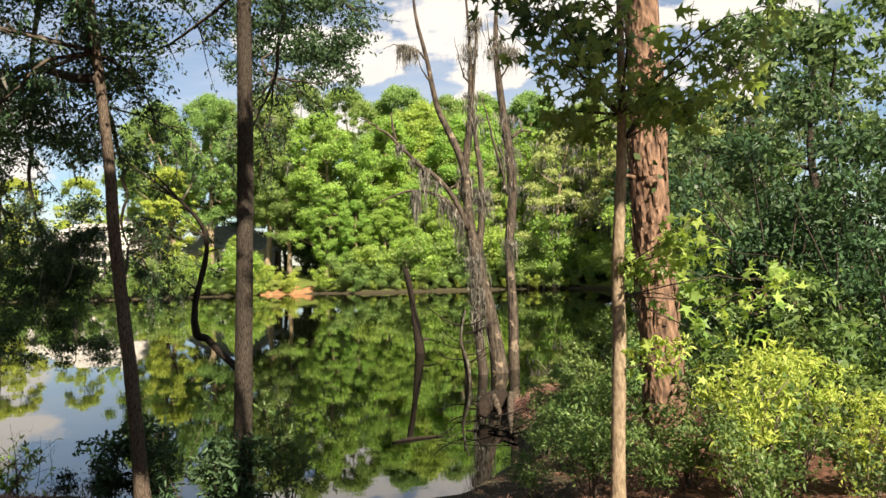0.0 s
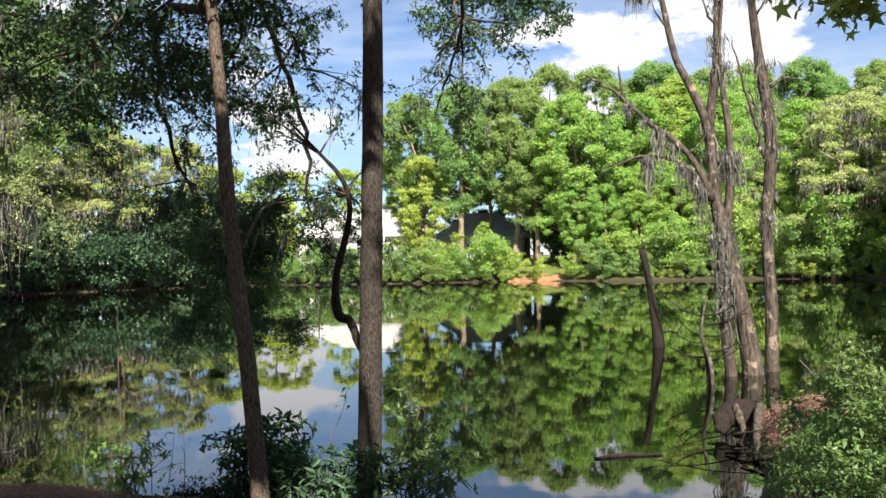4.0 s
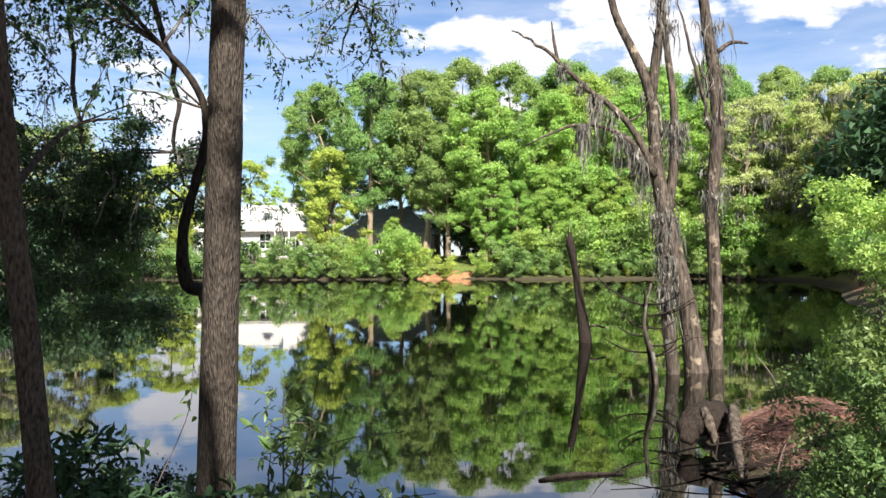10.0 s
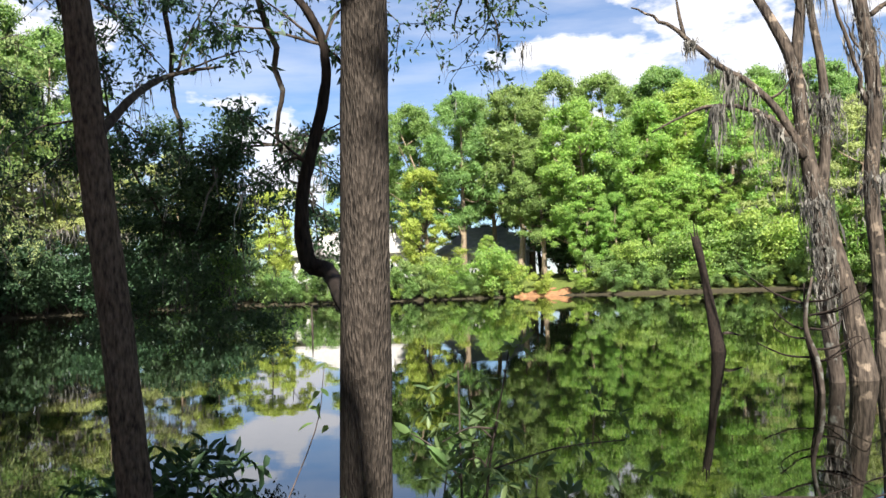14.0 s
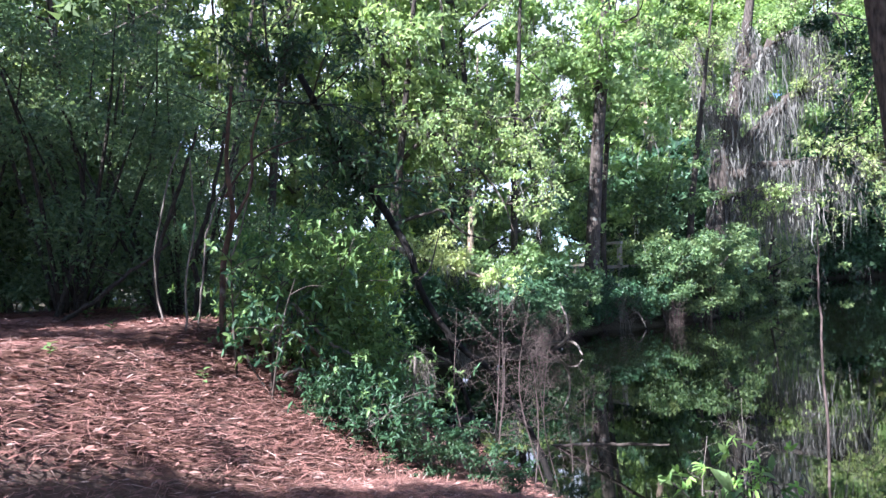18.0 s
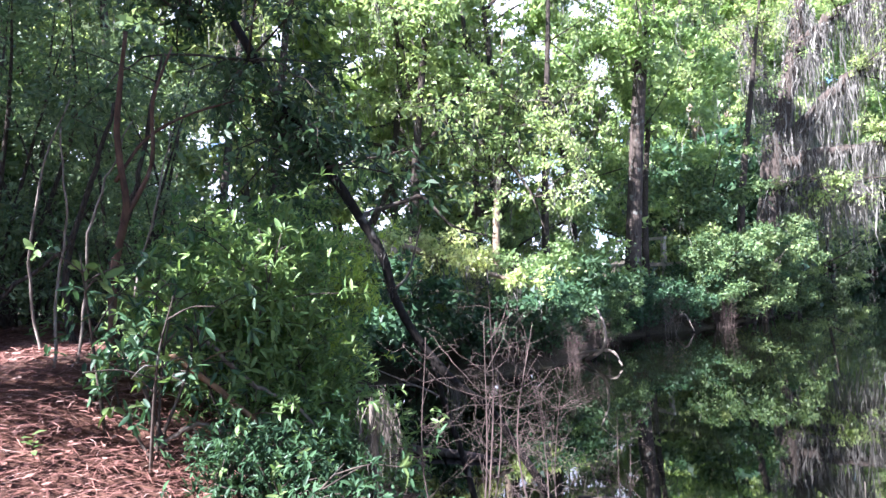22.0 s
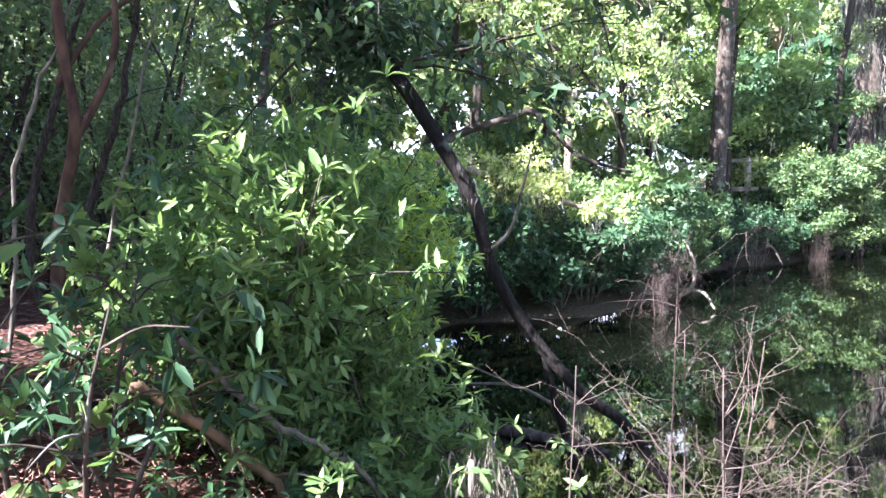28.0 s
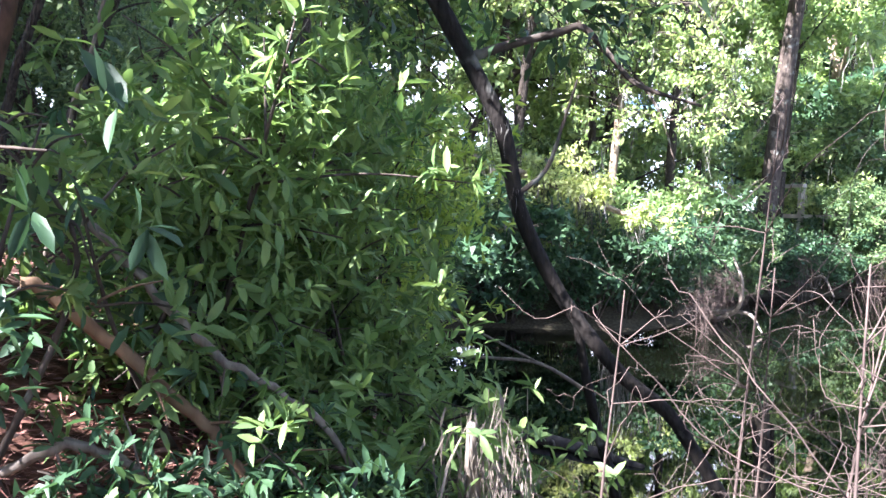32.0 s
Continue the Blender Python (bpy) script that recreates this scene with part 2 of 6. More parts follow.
def moss_material():
    m, nt, b = material("spanish_moss", 0.95, 0.1)
    geo = nt.nodes.new("ShaderNodeNewGeometry")
    col = ramp(nt, geo.outputs["Random Per Island"], ((0, (0.08, 0.077, 0.068)), (0.7, (0.2, 0.19, 0.165)), (1, (0.36, 0.34, 0.295))))
    nt.links.new(col, b.inputs["Base Color"])
    tr = nt.nodes.new("ShaderNodeBsdfTranslucent")
    nt.links.new(col, tr.inputs["Color"])
    mx = nt.nodes.new("ShaderNodeMixShader")
    mx.inputs[0].default_value = 0.3
    nt.links.new(b.outputs[0], mx.inputs[1])
    nt.links.new(tr.outputs[0], mx.inputs[2])
    nt.links.new(mx.outputs[0], nt.nodes["Material Output"].inputs["Surface"])
    return m


MOSS = moss_material()


def straw_material():
    m, nt, b = material("pine_straw_needles", 0.75, 0.25)
    geo = nt.nodes.new("ShaderNodeNewGeometry")
    col = ramp(nt, geo.outputs["Random Per Island"], ((0, (0.085, 0.04, 0.033)), (0.5, (0.215, 0.1, 0.075)), (0.9, (0.33, 0.175, 0.135)), (1, (0.42, 0.3, 0.25))))
    nt.links.new(col, b.inputs["Base Color"])
    return m


STRAW = straw_material()


def ground_material():
    m, nt, b = material("leaf_litter_soil", 0.95, 0.15)
    fine = noise_node(nt, 22, 8)
    big = noise_node(nt, 0.7, 4)
    strands = noise_node(nt, 30, 6, (1, 0.2, 1))
    litter = ramp(nt, strands.outputs["Fac"], ((0.3, (0.04, 0.022, 0.016)), (0.55, (0.125, 0.062, 0.042)), (0.75, (0.22, 0.12, 0.08))))
    soil = ramp(nt, fine.outputs["Fac"], ((0.3, (0.045, 0.035, 0.028)), (0.7, (0.15, 0.11, 0.085))))
    f = ramp(nt, big.outputs["Fac"], ((0.5, (0, 0, 0)), (0.68, (0.75, 0.75, 0.75))))
    col = mix(nt, f, litter, soil)
    # far away the ground turns to grass
    geo = nt.nodes.new("ShaderNodeNewGeometry")
    sep = nt.nodes.new("ShaderNodeSeparateXYZ")
    nt.links.new(geo.outputs["Position"], sep.inputs[0])
    rng = nt.nodes.new("ShaderNodeMapRange")
    rng.inputs["From Min"].default_value, rng.inputs["From Max"].default_value = 50, 80
    nt.links.new(sep.outputs["Y"], rng.inputs["Value"])
    grass = ramp(nt, fine.outputs["Fac"], ((0.3, (0.06, 0.09, 0.02)), (0.7, (0.14, 0.17, 0.04))))
    col = mix(nt, rng.outputs[0], col, grass)
    # muddy at the waterline; across the inlet the dark tone paints shade under shrubs
    mud_shade = ramp(nt, fine.outputs["Fac"], ((0.3, (0.022, 0.018, 0.012)), (0.7, (0.075, 0.065, 0.04))))
    inlet_shade = nt.nodes.new("ShaderNodeMapRange")
    inlet_shade.inputs["From Min"].default_value, inlet_shade.inputs["From Max"].default_value = -12.5, -14.5
    nt.links.new(sep.outputs["X"], inlet_shade.inputs["Value"])
    edge = nt.nodes.new("ShaderNodeMapRange")
    edge.inputs["From Min"].default_value, edge.inputs["From Max"].default_value = 0.42, 0.2
    nt.links.new(sep.outputs["Z"], edge.inputs["Value"])
    far = nt.nodes.new("ShaderNodeMath")
    far.operation = "MAXIMUM"
    nt.links.new(inlet_shade.outputs[0], far.inputs[0])
    nt.links.new(edge.outputs[0], far.inputs[1])
    col = mix(nt, far.outputs[0], col, mud_shade)
    nt.links.new(col, b.inputs["Base Color"])
    bump(nt, b, strands.outputs["Fac"], 0.8, 0.03)
    return m


GROUND = ground_material()
CLAY = plain("orange_clay", (0.33, 0.17, 0.08), (0.15, 0.08, 0.04), 2.0, 0.9, 0.05)


def water_material():
    m, nt, b = material("pond_water", 0.02, 0.5)
    b.inputs["IOR"].default_value = 2.1
    n = noise_node(nt, 0.25, 3)
    nt.links.new(ramp(nt, n.outputs["Fac"], ((0.3, (0.0015, 0.002, 0.001)), (0.7, (0.003, 0.0036, 0.002)))), b.inputs["Base Color"])
    big = noise_node(nt, 0.9, 2, (0.35, 1, 1))
    fine = noise_node(nt, 5.0, 3, (0.3, 1, 1))
    h = mix(nt, 0.12, big.outputs["Fac"], fine.outputs["Fac"])
    bump(nt, b, h, 0.4, 0.0045)
    return m


WATER = water_material()


# ---- building helpers ----
RNG = np.random.default_rng(7)


def mesh_of(name, verts, faces, mat, smooth=False):
    """A mesh from arrays: verts (n, 3), faces (m, k) with k corners each, or a list of such face arrays."""
    faces = [np.asarray(f, dtype=np.int32) for f in (faces if isinstance(faces, list) else [faces]) if len(f)]
    me = bpy.data.meshes.new(name)
    verts = np.asarray(verts, dtype=np.float32)
    me.vertices.add(len(verts))
    me.vertices.foreach_set("co", verts.ravel())
    loops = np.concatenate([f.ravel() for f in faces])
    sizes = np.concatenate([np.full(len(f), f.shape[1], dtype=np.int32) for f in faces])
    me.loops.add(len(loops))
    me.loops.foreach_set("vertex_index", loops)
    me.polygons.add(len(sizes))
    me.polygons.foreach_set("loop_start", np.concatenate([[0], np.cumsum(sizes)[:-1]]).astype(np.int32))
    me.polygons.foreach_set("loop_total", sizes)
    if smooth:
        me.polygons.foreach_set("use_smooth", np.ones(len(sizes), dtype=bool))
    me.materials.append(mat)
    me.update(calc_edges=True)
    return me


def part(name, me, parent, label=""):
    ob = new(name, me)
    ob.parent = parent
    if label:
        ob["label"] = label
    return ob


def thing(name, label, category, group="", kind="", at=(0, 0, 0)):
    ob = new(name)
    ob.location = at
    ob.empty_display_size = 0.2
    return tagged(ob, label, category, group, kind)


def smooth_line(points, steps=4):
    """A Catmull-Rom line through the points."""
    p = np.asarray(points, dtype=float)
    if len(p) < 3:
        return np.array([p[0] + (p[-1] - p[0]) * s for s in np.linspace(0, 1, steps + 1)])
    q = np.vstack([2 * p[0] - p[1], p, 2 * p[-1] - p[-2]])
    out = []
    for i in range(1, len(q) - 2):
        for s in np.arange(steps) / steps:
            a, b, c, d = q[i - 1], q[i], q[i + 1], q[i + 2]
            out.append(0.5 * (2 * b + (c - a) * s + (2 * a - 5 * b + 4 * c - d) * s * s + (3 * b - a - 3 * c + d) * s ** 3))
    out.append(p[-1])
    return np.array(out)


def tube_arrays(line, radii, sides=8, rough=0.06, rng=RNG, flare=0.0):
    """A round, slightly uneven, closed tube along a line."""
    line = np.asarray(line, dtype=float)
    n = len(line)
    r = np.interp(np.linspace(0, 1, n), np.linspace(0, 1, len(radii)), radii)
    tang = np.gradient(line, axis=0)
    tang /= np.linalg.norm(tang, axis=1)[:, None] + 1e-9
    up = np.array([0.0, 0.0, 1.0]) if abs(tang[0][2]) < 0.8 else np.array([1.0, 0.0, 0.0])
    verts = []
    lobes = 1 + rough * rng.normal(size=sides)
    for i in range(n):
        s = np.cross(tang[i], up)
        s /= np.linalg.norm(s) + 1e-9
        f = np.cross(s, tang[i])
        up = f
        a = np.arange(sides) * 2 * np.pi / sides
        rr = r[i] * lobes * (1 + rough * 0.6 * rng.normal(size=sides))
        if flare and i < 4:
            rr = rr * (1 + flare * (1 - i / 4) ** 2 * (1 + 0.5 * np.sin(3 * a)))
        verts.append(line[i] + rr[:, None] * (np.cos(a)[:, None] * s + np.sin(a)[:, None] * f))
    v = np.vstack(verts + [line[:1], line[-1:]])
    k = np.arange(sides)
    faces = []
    for i in range(n - 1):
        a, b = i * sides + k, i * sides + (k + 1) % sides
        faces.append(np.stack([a, b, b + sides, a + sides], 1))
    caps = np.vstack([np.stack([(k + 1) % sides, k, np.full(sides, n * sides)], 1),
                      np.stack([(n - 1) * sides + k, (n - 1) * sides + (k + 1) % sides, np.full(sides, n * sides + 1)], 1)])
    return v, np.vstack(faces), caps


def tube(name, points, radii, mat, parent, sides=8, steps=4, rough=0.06, flare=0.0, label="", wobble=0.0):
    line = smooth_line(points, steps)
    if wobble:
        line = line + RNG.normal(size=line.shape) * wobble
    v, f, c = tube_arrays(line, radii, sides, rough, RNG, flare)
    return part(name, mesh_of(name, v, [f, c], mat, True), parent, label)


def many_tubes(lines, radii, sides=3):
    """Several thin tubes in one mesh's arrays."""
    vs, fs, cs, off = [], [], [], 0
    for line, r in zip(lines, radii):
        v, f, c = tube_arrays(line, r, sides, 0.03)
        vs.append(v), fs.append(f + off), cs.append(c + off)
        off += len(v)
    return np.vstack(vs), [np.vstack(fs), np.vstack(cs)]


def unit(v):
    return v / (np.linalg.norm(v, axis=-1, keepdims=True) + 1e-9)


def leaf_arrays(base, way, face, size, wide=0.45, fold=0.12, shape="leaf", rng=RNG):
    """Leaves at base (n, 3), growing along way, facing face, each with its own length."""
    n = len(base)
    way = unit(way)
    side = unit(np.cross(way, face))
    nor = np.cross(side, way)
    L = (size * np.ones(n))[:, None]
    w = L * wide
    if shape == "leaf":
        pts = [base, base + way * L * 0.45 + side * w * 0.5 + nor * L * fold, base + way * L - nor * L * fold * 0.8, base + way * L * 0.45 - side * w * 0.5 + nor * L * fold]
        v = np.stack(pts, 1).reshape(-1, 3)
        i = np.arange(n)[:, None] * 4
        return v, i + np.array([[0, 1, 2, 3]])
    if shape == "tri":
        k = (0.5 - rng.random(n))[:, None] * 0.8
        v = np.stack([base - side * w * 0.5, base + side * w * 0.5, base + way * L + side * w * k], 1).reshape(-1, 3)
        return v, np.arange(n)[:, None] * 3 + np.array([[0, 1, 2]])
    if shape == "long":
        pts = [base, base + way * L * 0.3 + side * w * 0.45 + nor * L * fold, base + way * L * 0.7 + side * w * 0.42 + nor * L * fold * 0.4,
               base + way * L - nor * L * fold * 1.6, base + way * L * 0.7 - side * w * 0.42 + nor * L * fold * 0.4, base + way * L * 0.3 - side * w * 0.45 + nor * L * fold,
               base + way * L * 0.5 - nor * L * fold * 0.3]
        v = np.stack(pts, 1).reshape(-1, 3)
        i = np.arange(n)[:, None] * 7
        tri = np.array([[0, 1, 6], [1, 2, 6], [2, 3, 6], [3, 4, 6], [4, 5, 6], [5, 0, 6]])
        return v, (i[:, :, None] + tri[None]).reshape(-1, 3)
    # star: a five-lobed leaf
    pts = [base + way * L * 0.35]
    for k in range(10):
        a = k * np.pi / 5
        r = (0.62 if k % 2 == 0 else 0.26) * (0.75 if k == 5 else 1.0)
        pts.append(base + way * L * 0.35 + (way * np.cos(a) + side * np.sin(a)) * L * r + nor * (0.08 * L * (1 if k % 2 else -1)))
    v = np.stack(pts, 1).reshape(-1, 3)
    i = np.arange(n)[:, None] * 11
    tri = np.array([[0, 1 + k, 1 + (k + 1) % 10] for k in range(10)])
    return v, (i[:, :, None] + tri[None]).reshape(-1, 3)


def clump_leaves(centres, radii, count, size, rng, flat=0.6, out=0.65, droop=0.3):
    """Leaf roots and directions in clumps: most leaves lie near the outside and the top of their clump."""
    centres, radii = np.asarray(centres), np.asarray(radii)
    weight = radii ** 2 / np.sum(radii ** 2)
    which = rng.choice(len(centres), size=count, p=weight)
    d = unit(rng.normal(size=(count, 3)))
    d[:, 2] = np.where(rng.random(count) < 0.6, np.abs(d[:, 2]), d[:, 2])
    r = radii[which] * (1 - (1 - out) * rng.random(count) ** 0.7) * (0.78 + 0.55 * rng.random(count) ** 2)
    pos = centres[which] + d * r[:, None] * np.array([1, 1, flat])
    way = unit(rng.normal(size=(count, 3)) + d * 0.35 - np.array([0, 0, droop]))
    face = unit(d * 0.9 + np.array([0, 0, 0.55]) + rng.normal(size=(count, 3)) * 0.5)
    return pos, way, face, size * (0.6 + 0.8 * rng.random(count))


def moss_arrays(tops, lengths, rng, width=0.05, strands=5, spread=0.12):
    """Hanging grey strands: tapering, bent ribbons with a turned edge."""
    vs, fs, off = [], [], 0
    tops, lengths = np.repeat(np.asarray(tops), strands, 0), np.repeat(np.asarray(lengths), strands)
    n = len(tops)
    tops = tops + rng.normal(size=(n, 3)) * np.array([spread, spread, spread * 0.4])
    ln = lengths * (0.15 + 1.0 * rng.random(n) ** 1.6)
    a = rng.random(n) * np.pi
    side = np.stack([np.cos(a), np.sin(a), np.zeros(n)], 1)
    w = width * (0.3 + rng.random(n) ** 2)[:, None]
    sway = rng.normal(size=(n, 3)) * np.array([0.06, 0.06, 0]) * ln[:, None]
    down = np.array([0, 0, -1.0]) * ln[:, None]
    rows = []
    drift = np.zeros((n, 3))
    for s, k in ((0, 0.4), (0.16, 1.1), (0.36, 0.9), (0.62, 0.6), (1.0, 0.05)):
        drift = drift + rng.normal(size=(n, 3)) * np.array([0.05, 0.05, 0.02]) * ln[:, None]
        c = tops + down * s + sway * s * s + drift * min(1, s * 4)
        wide = w * k * (0.25 + 1.1 * rng.random((n, 1)))
        turn = side + rng.normal(size=(n, 3)) * 0.5
        rows += [c - turn * wide * 0.5, c + turn * wide * 0.5]
    v = np.stack(rows, 1).reshape(-1, 3)
    i = np.arange(n)[:, None, None] * 10
    q = np.array([[0, 1, 3, 2], [2, 3, 5, 4], [4, 5, 7, 6], [6, 7, 9, 8]])
    return v, (i + q[None]).reshape(-1, 4)


def add_leaves(name, parent, mat, pos, way, face, size, wide=0.45, shape="leaf", label="", kind=""):
    v, f = leaf_arrays(pos, way, face, size, wide, shape=shape)
    ob = part(name, mesh_of(name, v, f, mat), parent, label)
    return ob


def broadleaf(name, label, seed, height, spread, mat, bark, leaves, leaf, clear=0.3, moss=0, clumps=26, lean=0.0, trunk_r=None, flat=0.6, at=(0, 0, 0), limbs=7, group="", wide=0.7, moss_w=None, shape="tri"):
    """A broadleaved tree: bent trunk, limbs, a crown of leaf clumps at the limbs' ends, and moss."""
    rng = np.random.default_rng(seed)
    root = thing(name, label, "tree", group)
    r0 = trunk_r or height * 0.016
    top = np.array([lean * height + rng.normal() * 0.03 * height, rng.normal() * 0.03 * height, height * 0.9])
    line = [np.array([0, 0, -0.4]), top * 0.3 + rng.normal(size=3) * 0.02 * height * [1, 1, 0], top * 0.62 + rng.normal(size=3) * 0.025 * height * [1, 1, 0], top]
    tl = smooth_line(line, 5)
    v, f, c = tube_arrays(tl, [r0 * 1.15, r0 * 0.85, r0 * 0.55, r0 * 0.12], 8, 0.06, rng, 0.5)
    part("trunk", mesh_of("trunk", v, [f, c], bark, True), root)
    centres, radii = [], []
    for i in range(limbs):
        s = clear + (0.92 - clear) * (i + 0.3 + 0.4 * rng.random()) / limbs
        start = tl[int(s * (len(tl) - 1))]
        a = i * 2.4 + rng.normal() * 0.3
        reach = spread * (0.55 + 0.45 * math.sin(math.pi * min(1, (s - clear) / (1 - clear) + 0.15))) * (0.8 + 0.35 * rng.random())
        end = start + np.array([math.cos(a) * reach, math.sin(a) * reach, height * (0.06 + 0.12 * rng.random())])
        mid = (start + end) / 2 + np.array([0, 0, -0.02 * height]) + rng.normal(size=3) * 0.03 * height
        ll = smooth_line([start, mid, end], 3)
        v, f, c = tube_arrays(ll, [r0 * 0.42, r0 * 0.25, r0 * 0.07], 5, 0.05, rng)
        part("limb", mesh_of("limb", v, [f, c], bark, True), root)
        for t in (0.55, 0.8, 1.0, 1.05):
            centres.append(start + (end - start) * t + rng.normal(size=3) * spread * [0.2, 0.2, 0.12])
            radii.append(spread * (0.10 + 0.2 * rng.random() ** 1.5))
    while len(centres) < clumps:
        u = unit(rng.normal(size=3))
        centres.append(np.array([0, 0, height * (clear + 1) / 2 + 0.02 * height]) + top * [0.5, 0.5, 0] + u * [spread * 0.75, spread * 0.75, height * (1 - clear) * 0.46])
        radii.append(spread * (0.09 + 0.22 * rng.random() ** 2))
    centres, radii = np.array(centres), np.array(radii)
    pos, way, face, size = clump_leaves(centres, radii, leaves, leaf, rng, flat, 0.35)
    v, f = leaf_arrays(pos, way, face, size, wide, shape=shape, rng=rng)
    part("crown", mesh_of("crown", v, f, mat), root)["kind"] = "stuff"
    if moss:
        pick = rng.integers(0, len(centres), moss)
        tops = centres[pick] + rng.normal(size=(moss, 3)) * radii[pick][:, None] * [0.6, 0.6, 0.1] - np.array([0, 0, 1]) * radii[pick][:, None] * flat * 0.7
        v, f = moss_arrays(tops, (0.05 + 0.06 * rng.random(moss)) * height, rng, moss_w or 0.006 * height, 11, 0.02 * height)
        part("moss", mesh_of("moss", v, f, MOSS), root, "grey hanging moss")["kind"] = "stuff"
    root.matrix_basis = Matrix.Translation(at)
    return root


def shrub(name, label, seed, height, spread, mat, leaves, leaf, stems=6, at=(0, 0, 0), bark=None, flat=0.8, wide=0.5, shape="leaf", category="shrub", group="", low=0.1, clump=1.0):
    """A shrub: several stems from one foot, and leaf clumps around their upper parts."""
    rng = np.random.default_rng(seed)
    root = thing(name, label, category, group)
    centres, radii = [], []
    for i in range(stems):
        a = i * 2.4 + rng.normal() * 0.4
        reach = spread * (0.35 + 0.6 * rng.random())
        tip = np.array([math.cos(a) * reach, math.sin(a) * reach, height * (0.65 + 0.35 * rng.random())])
        start = np.array([math.cos(a) * 0.06 * spread, math.sin(a) * 0.06 * spread, -0.15])
        mid = tip * [0.4, 0.4, 0.55] + rng.normal(size=3) * 0.05 * height
        ll = smooth_line([start, mid, tip], 3)
        v, f, c = tube_arrays(ll, [0.006 * height + 0.006, 0.004 * height + 0.003, 0.003], 5, 0.05, rng)
        part("stem", mesh_of("stem", v, [f, c], bark or BARK_DARK, True), root)
        for t in (0.45, 0.7, 1.0):
            centres.append(ll[int(t * (len(ll) - 1))] + rng.normal(size=3) * spread * 0.14 + [0, 0, low * height])
            radii.append(spread * clump * (0.24 + 0.2 * rng.random()))
    pos, way, face, size = clump_leaves(np.array(centres), np.array(radii), leaves, leaf, rng, flat, 0.45, 0.15)
    pos[:, 2] = np.maximum(pos[:, 2], 0.02)
    v, f = leaf_arrays(pos, way, face, size, wide, shape=shape, rng=rng)
    part("foliage", mesh_of("foliage", v, f, mat), root)["kind"] = "stuff"
    root.matrix_basis = Matrix.Translation(at)
    return root


# ---- the plan: pond outline, ground height ----
POND = np.array([(-7.2, 6.4), (-5.0, 6.9), (-3.2, 7.0), (-1.6, 5.8), (0.4, 5.5), (2.2, 5.9), (3.3, 7.4), (3.8, 9.2), (3.7, 11.2), (4.1, 12.3), (5.6, 12.2),
                 (7.5, 13.6), (9.5, 17), (12, 22), (16, 32), (22, 48), (29, 64), (31, 80), (20, 85.5), (5.5, 86), (-2.4, 90), (-12, 89), (-26, 88), (-36, 92),
                 (-45, 84), (-55, 73), (-57, 60), (-47, 42), (-33, 28.5), (-24.5, 25), (-22.4, 20), (-22, 16.5), (-18, 13.0), (-17, 11), (-17.6, 8.5), (-14.5, 6.0), (-11, 5.9)])


def shore(x, y):
    """Distance from the pond's edge, negative in the pond."""
    x, y = np.asarray(x, dtype=float), np.asarray(y, dtype=float)
    best, inside = np.full(x.shape, 1e9), np.zeros(x.shape, dtype=bool)
    for (ax, ay), (bx, by) in zip(POND, np.roll(POND, -1, 0)):
        dx, dy = bx - ax, by - ay
        s = np.clip(((x - ax) * dx + (y - ay) * dy) / (dx * dx + dy * dy), 0, 1)
        best = np.minimum(best, np.hypot(x - ax - s * dx, y - ay - s * dy))
        hit = ((ay > y) != (by > y)) & (x < (bx - ax) * (y - ay) / (by - ay + 1e-12) + ax)
        inside ^= hit
    return np.where(inside, -best, best)


def ground_z(x, y):
    x, y = np.asarray(x, dtype=float), np.asarray(y, dtype=float)
    d = shore(x, y)
    d = np.where(y > 40, d + 0.25, d)
    left = np.clip((-x - 0.5) / 4.5, 0, 1)
    rate = 0.175 + (0.42 - 0.175) * left
    far = np.clip((y - 28) / 25, 0, 1)
    rate = np.where(x < -15, 0.35, rate)
    rate = np.where((x > 2.4) & (y > 6), 0.28, rate)
    rate = rate + (0.55 - rate) * far
    cap = np.where(x < -3, 1.75, 2.6)
    cap = np.where((x > 2.4) & (y > 4), 0.6 + 2.0 * np.clip((9 - y) / 5, 0, 1), cap)
    cap = cap + (2.5 - cap) * far
    bank = cap * (1 - np.exp(-np.maximum(d, 0) * rate / cap))
    # the shelf of pine straw left of the path, with a steep edge over the inlet
    shelf = 1.41 + 0.28 * (-x - 6.0) + 0.4 * (3.0 - y)
    shelf = np.minimum(np.minimum(shelf, 1.78 + 0.02 * (3.0 - y)), 0.64 * np.maximum(d, 0))
    bank = np.where((x < -3) & (x > -14) & (y < 8), np.maximum(bank, shelf), bank)
    bank = bank + 0.5 * np.exp(-((x - 4.85) / 0.85) ** 2 - ((y - 10.3) / 1.0) ** 2) * np.clip(d / 0.35, 0, 1)
    bed = -1.2 * (1 - np.exp(np.minimum(d, 0) * 0.5))
    wave = 0.05 * np.sin(x * 1.7 + 0.6 * y) * np.sin(y * 1.3 - x * 0.4) + 0.025 * np.sin(x * 4.1 + 1) * np.sin(y * 3.7)
    return np.where(d > 0, bank + wave * np.clip(d, 0, 1), bed) - 0.02


def gz(x, y):
    return float(ground_z(np.array([x]), np.array([y]))[0])


def graded(lo, hi, near_lo, near_hi, fine, growth):
    mid = list(np.arange(near_lo, near_hi + fine / 2, fine))
    s, v = fine, near_hi
    while v < hi:
        s *= growth
        v += s
        mid.append(min(v, hi))
    s, v, low = fine, near_lo, []
    while v > lo:
        s *= growth
        v -= s
        low.append(max(v, lo))
    return np.array(low[::-1] + mid)


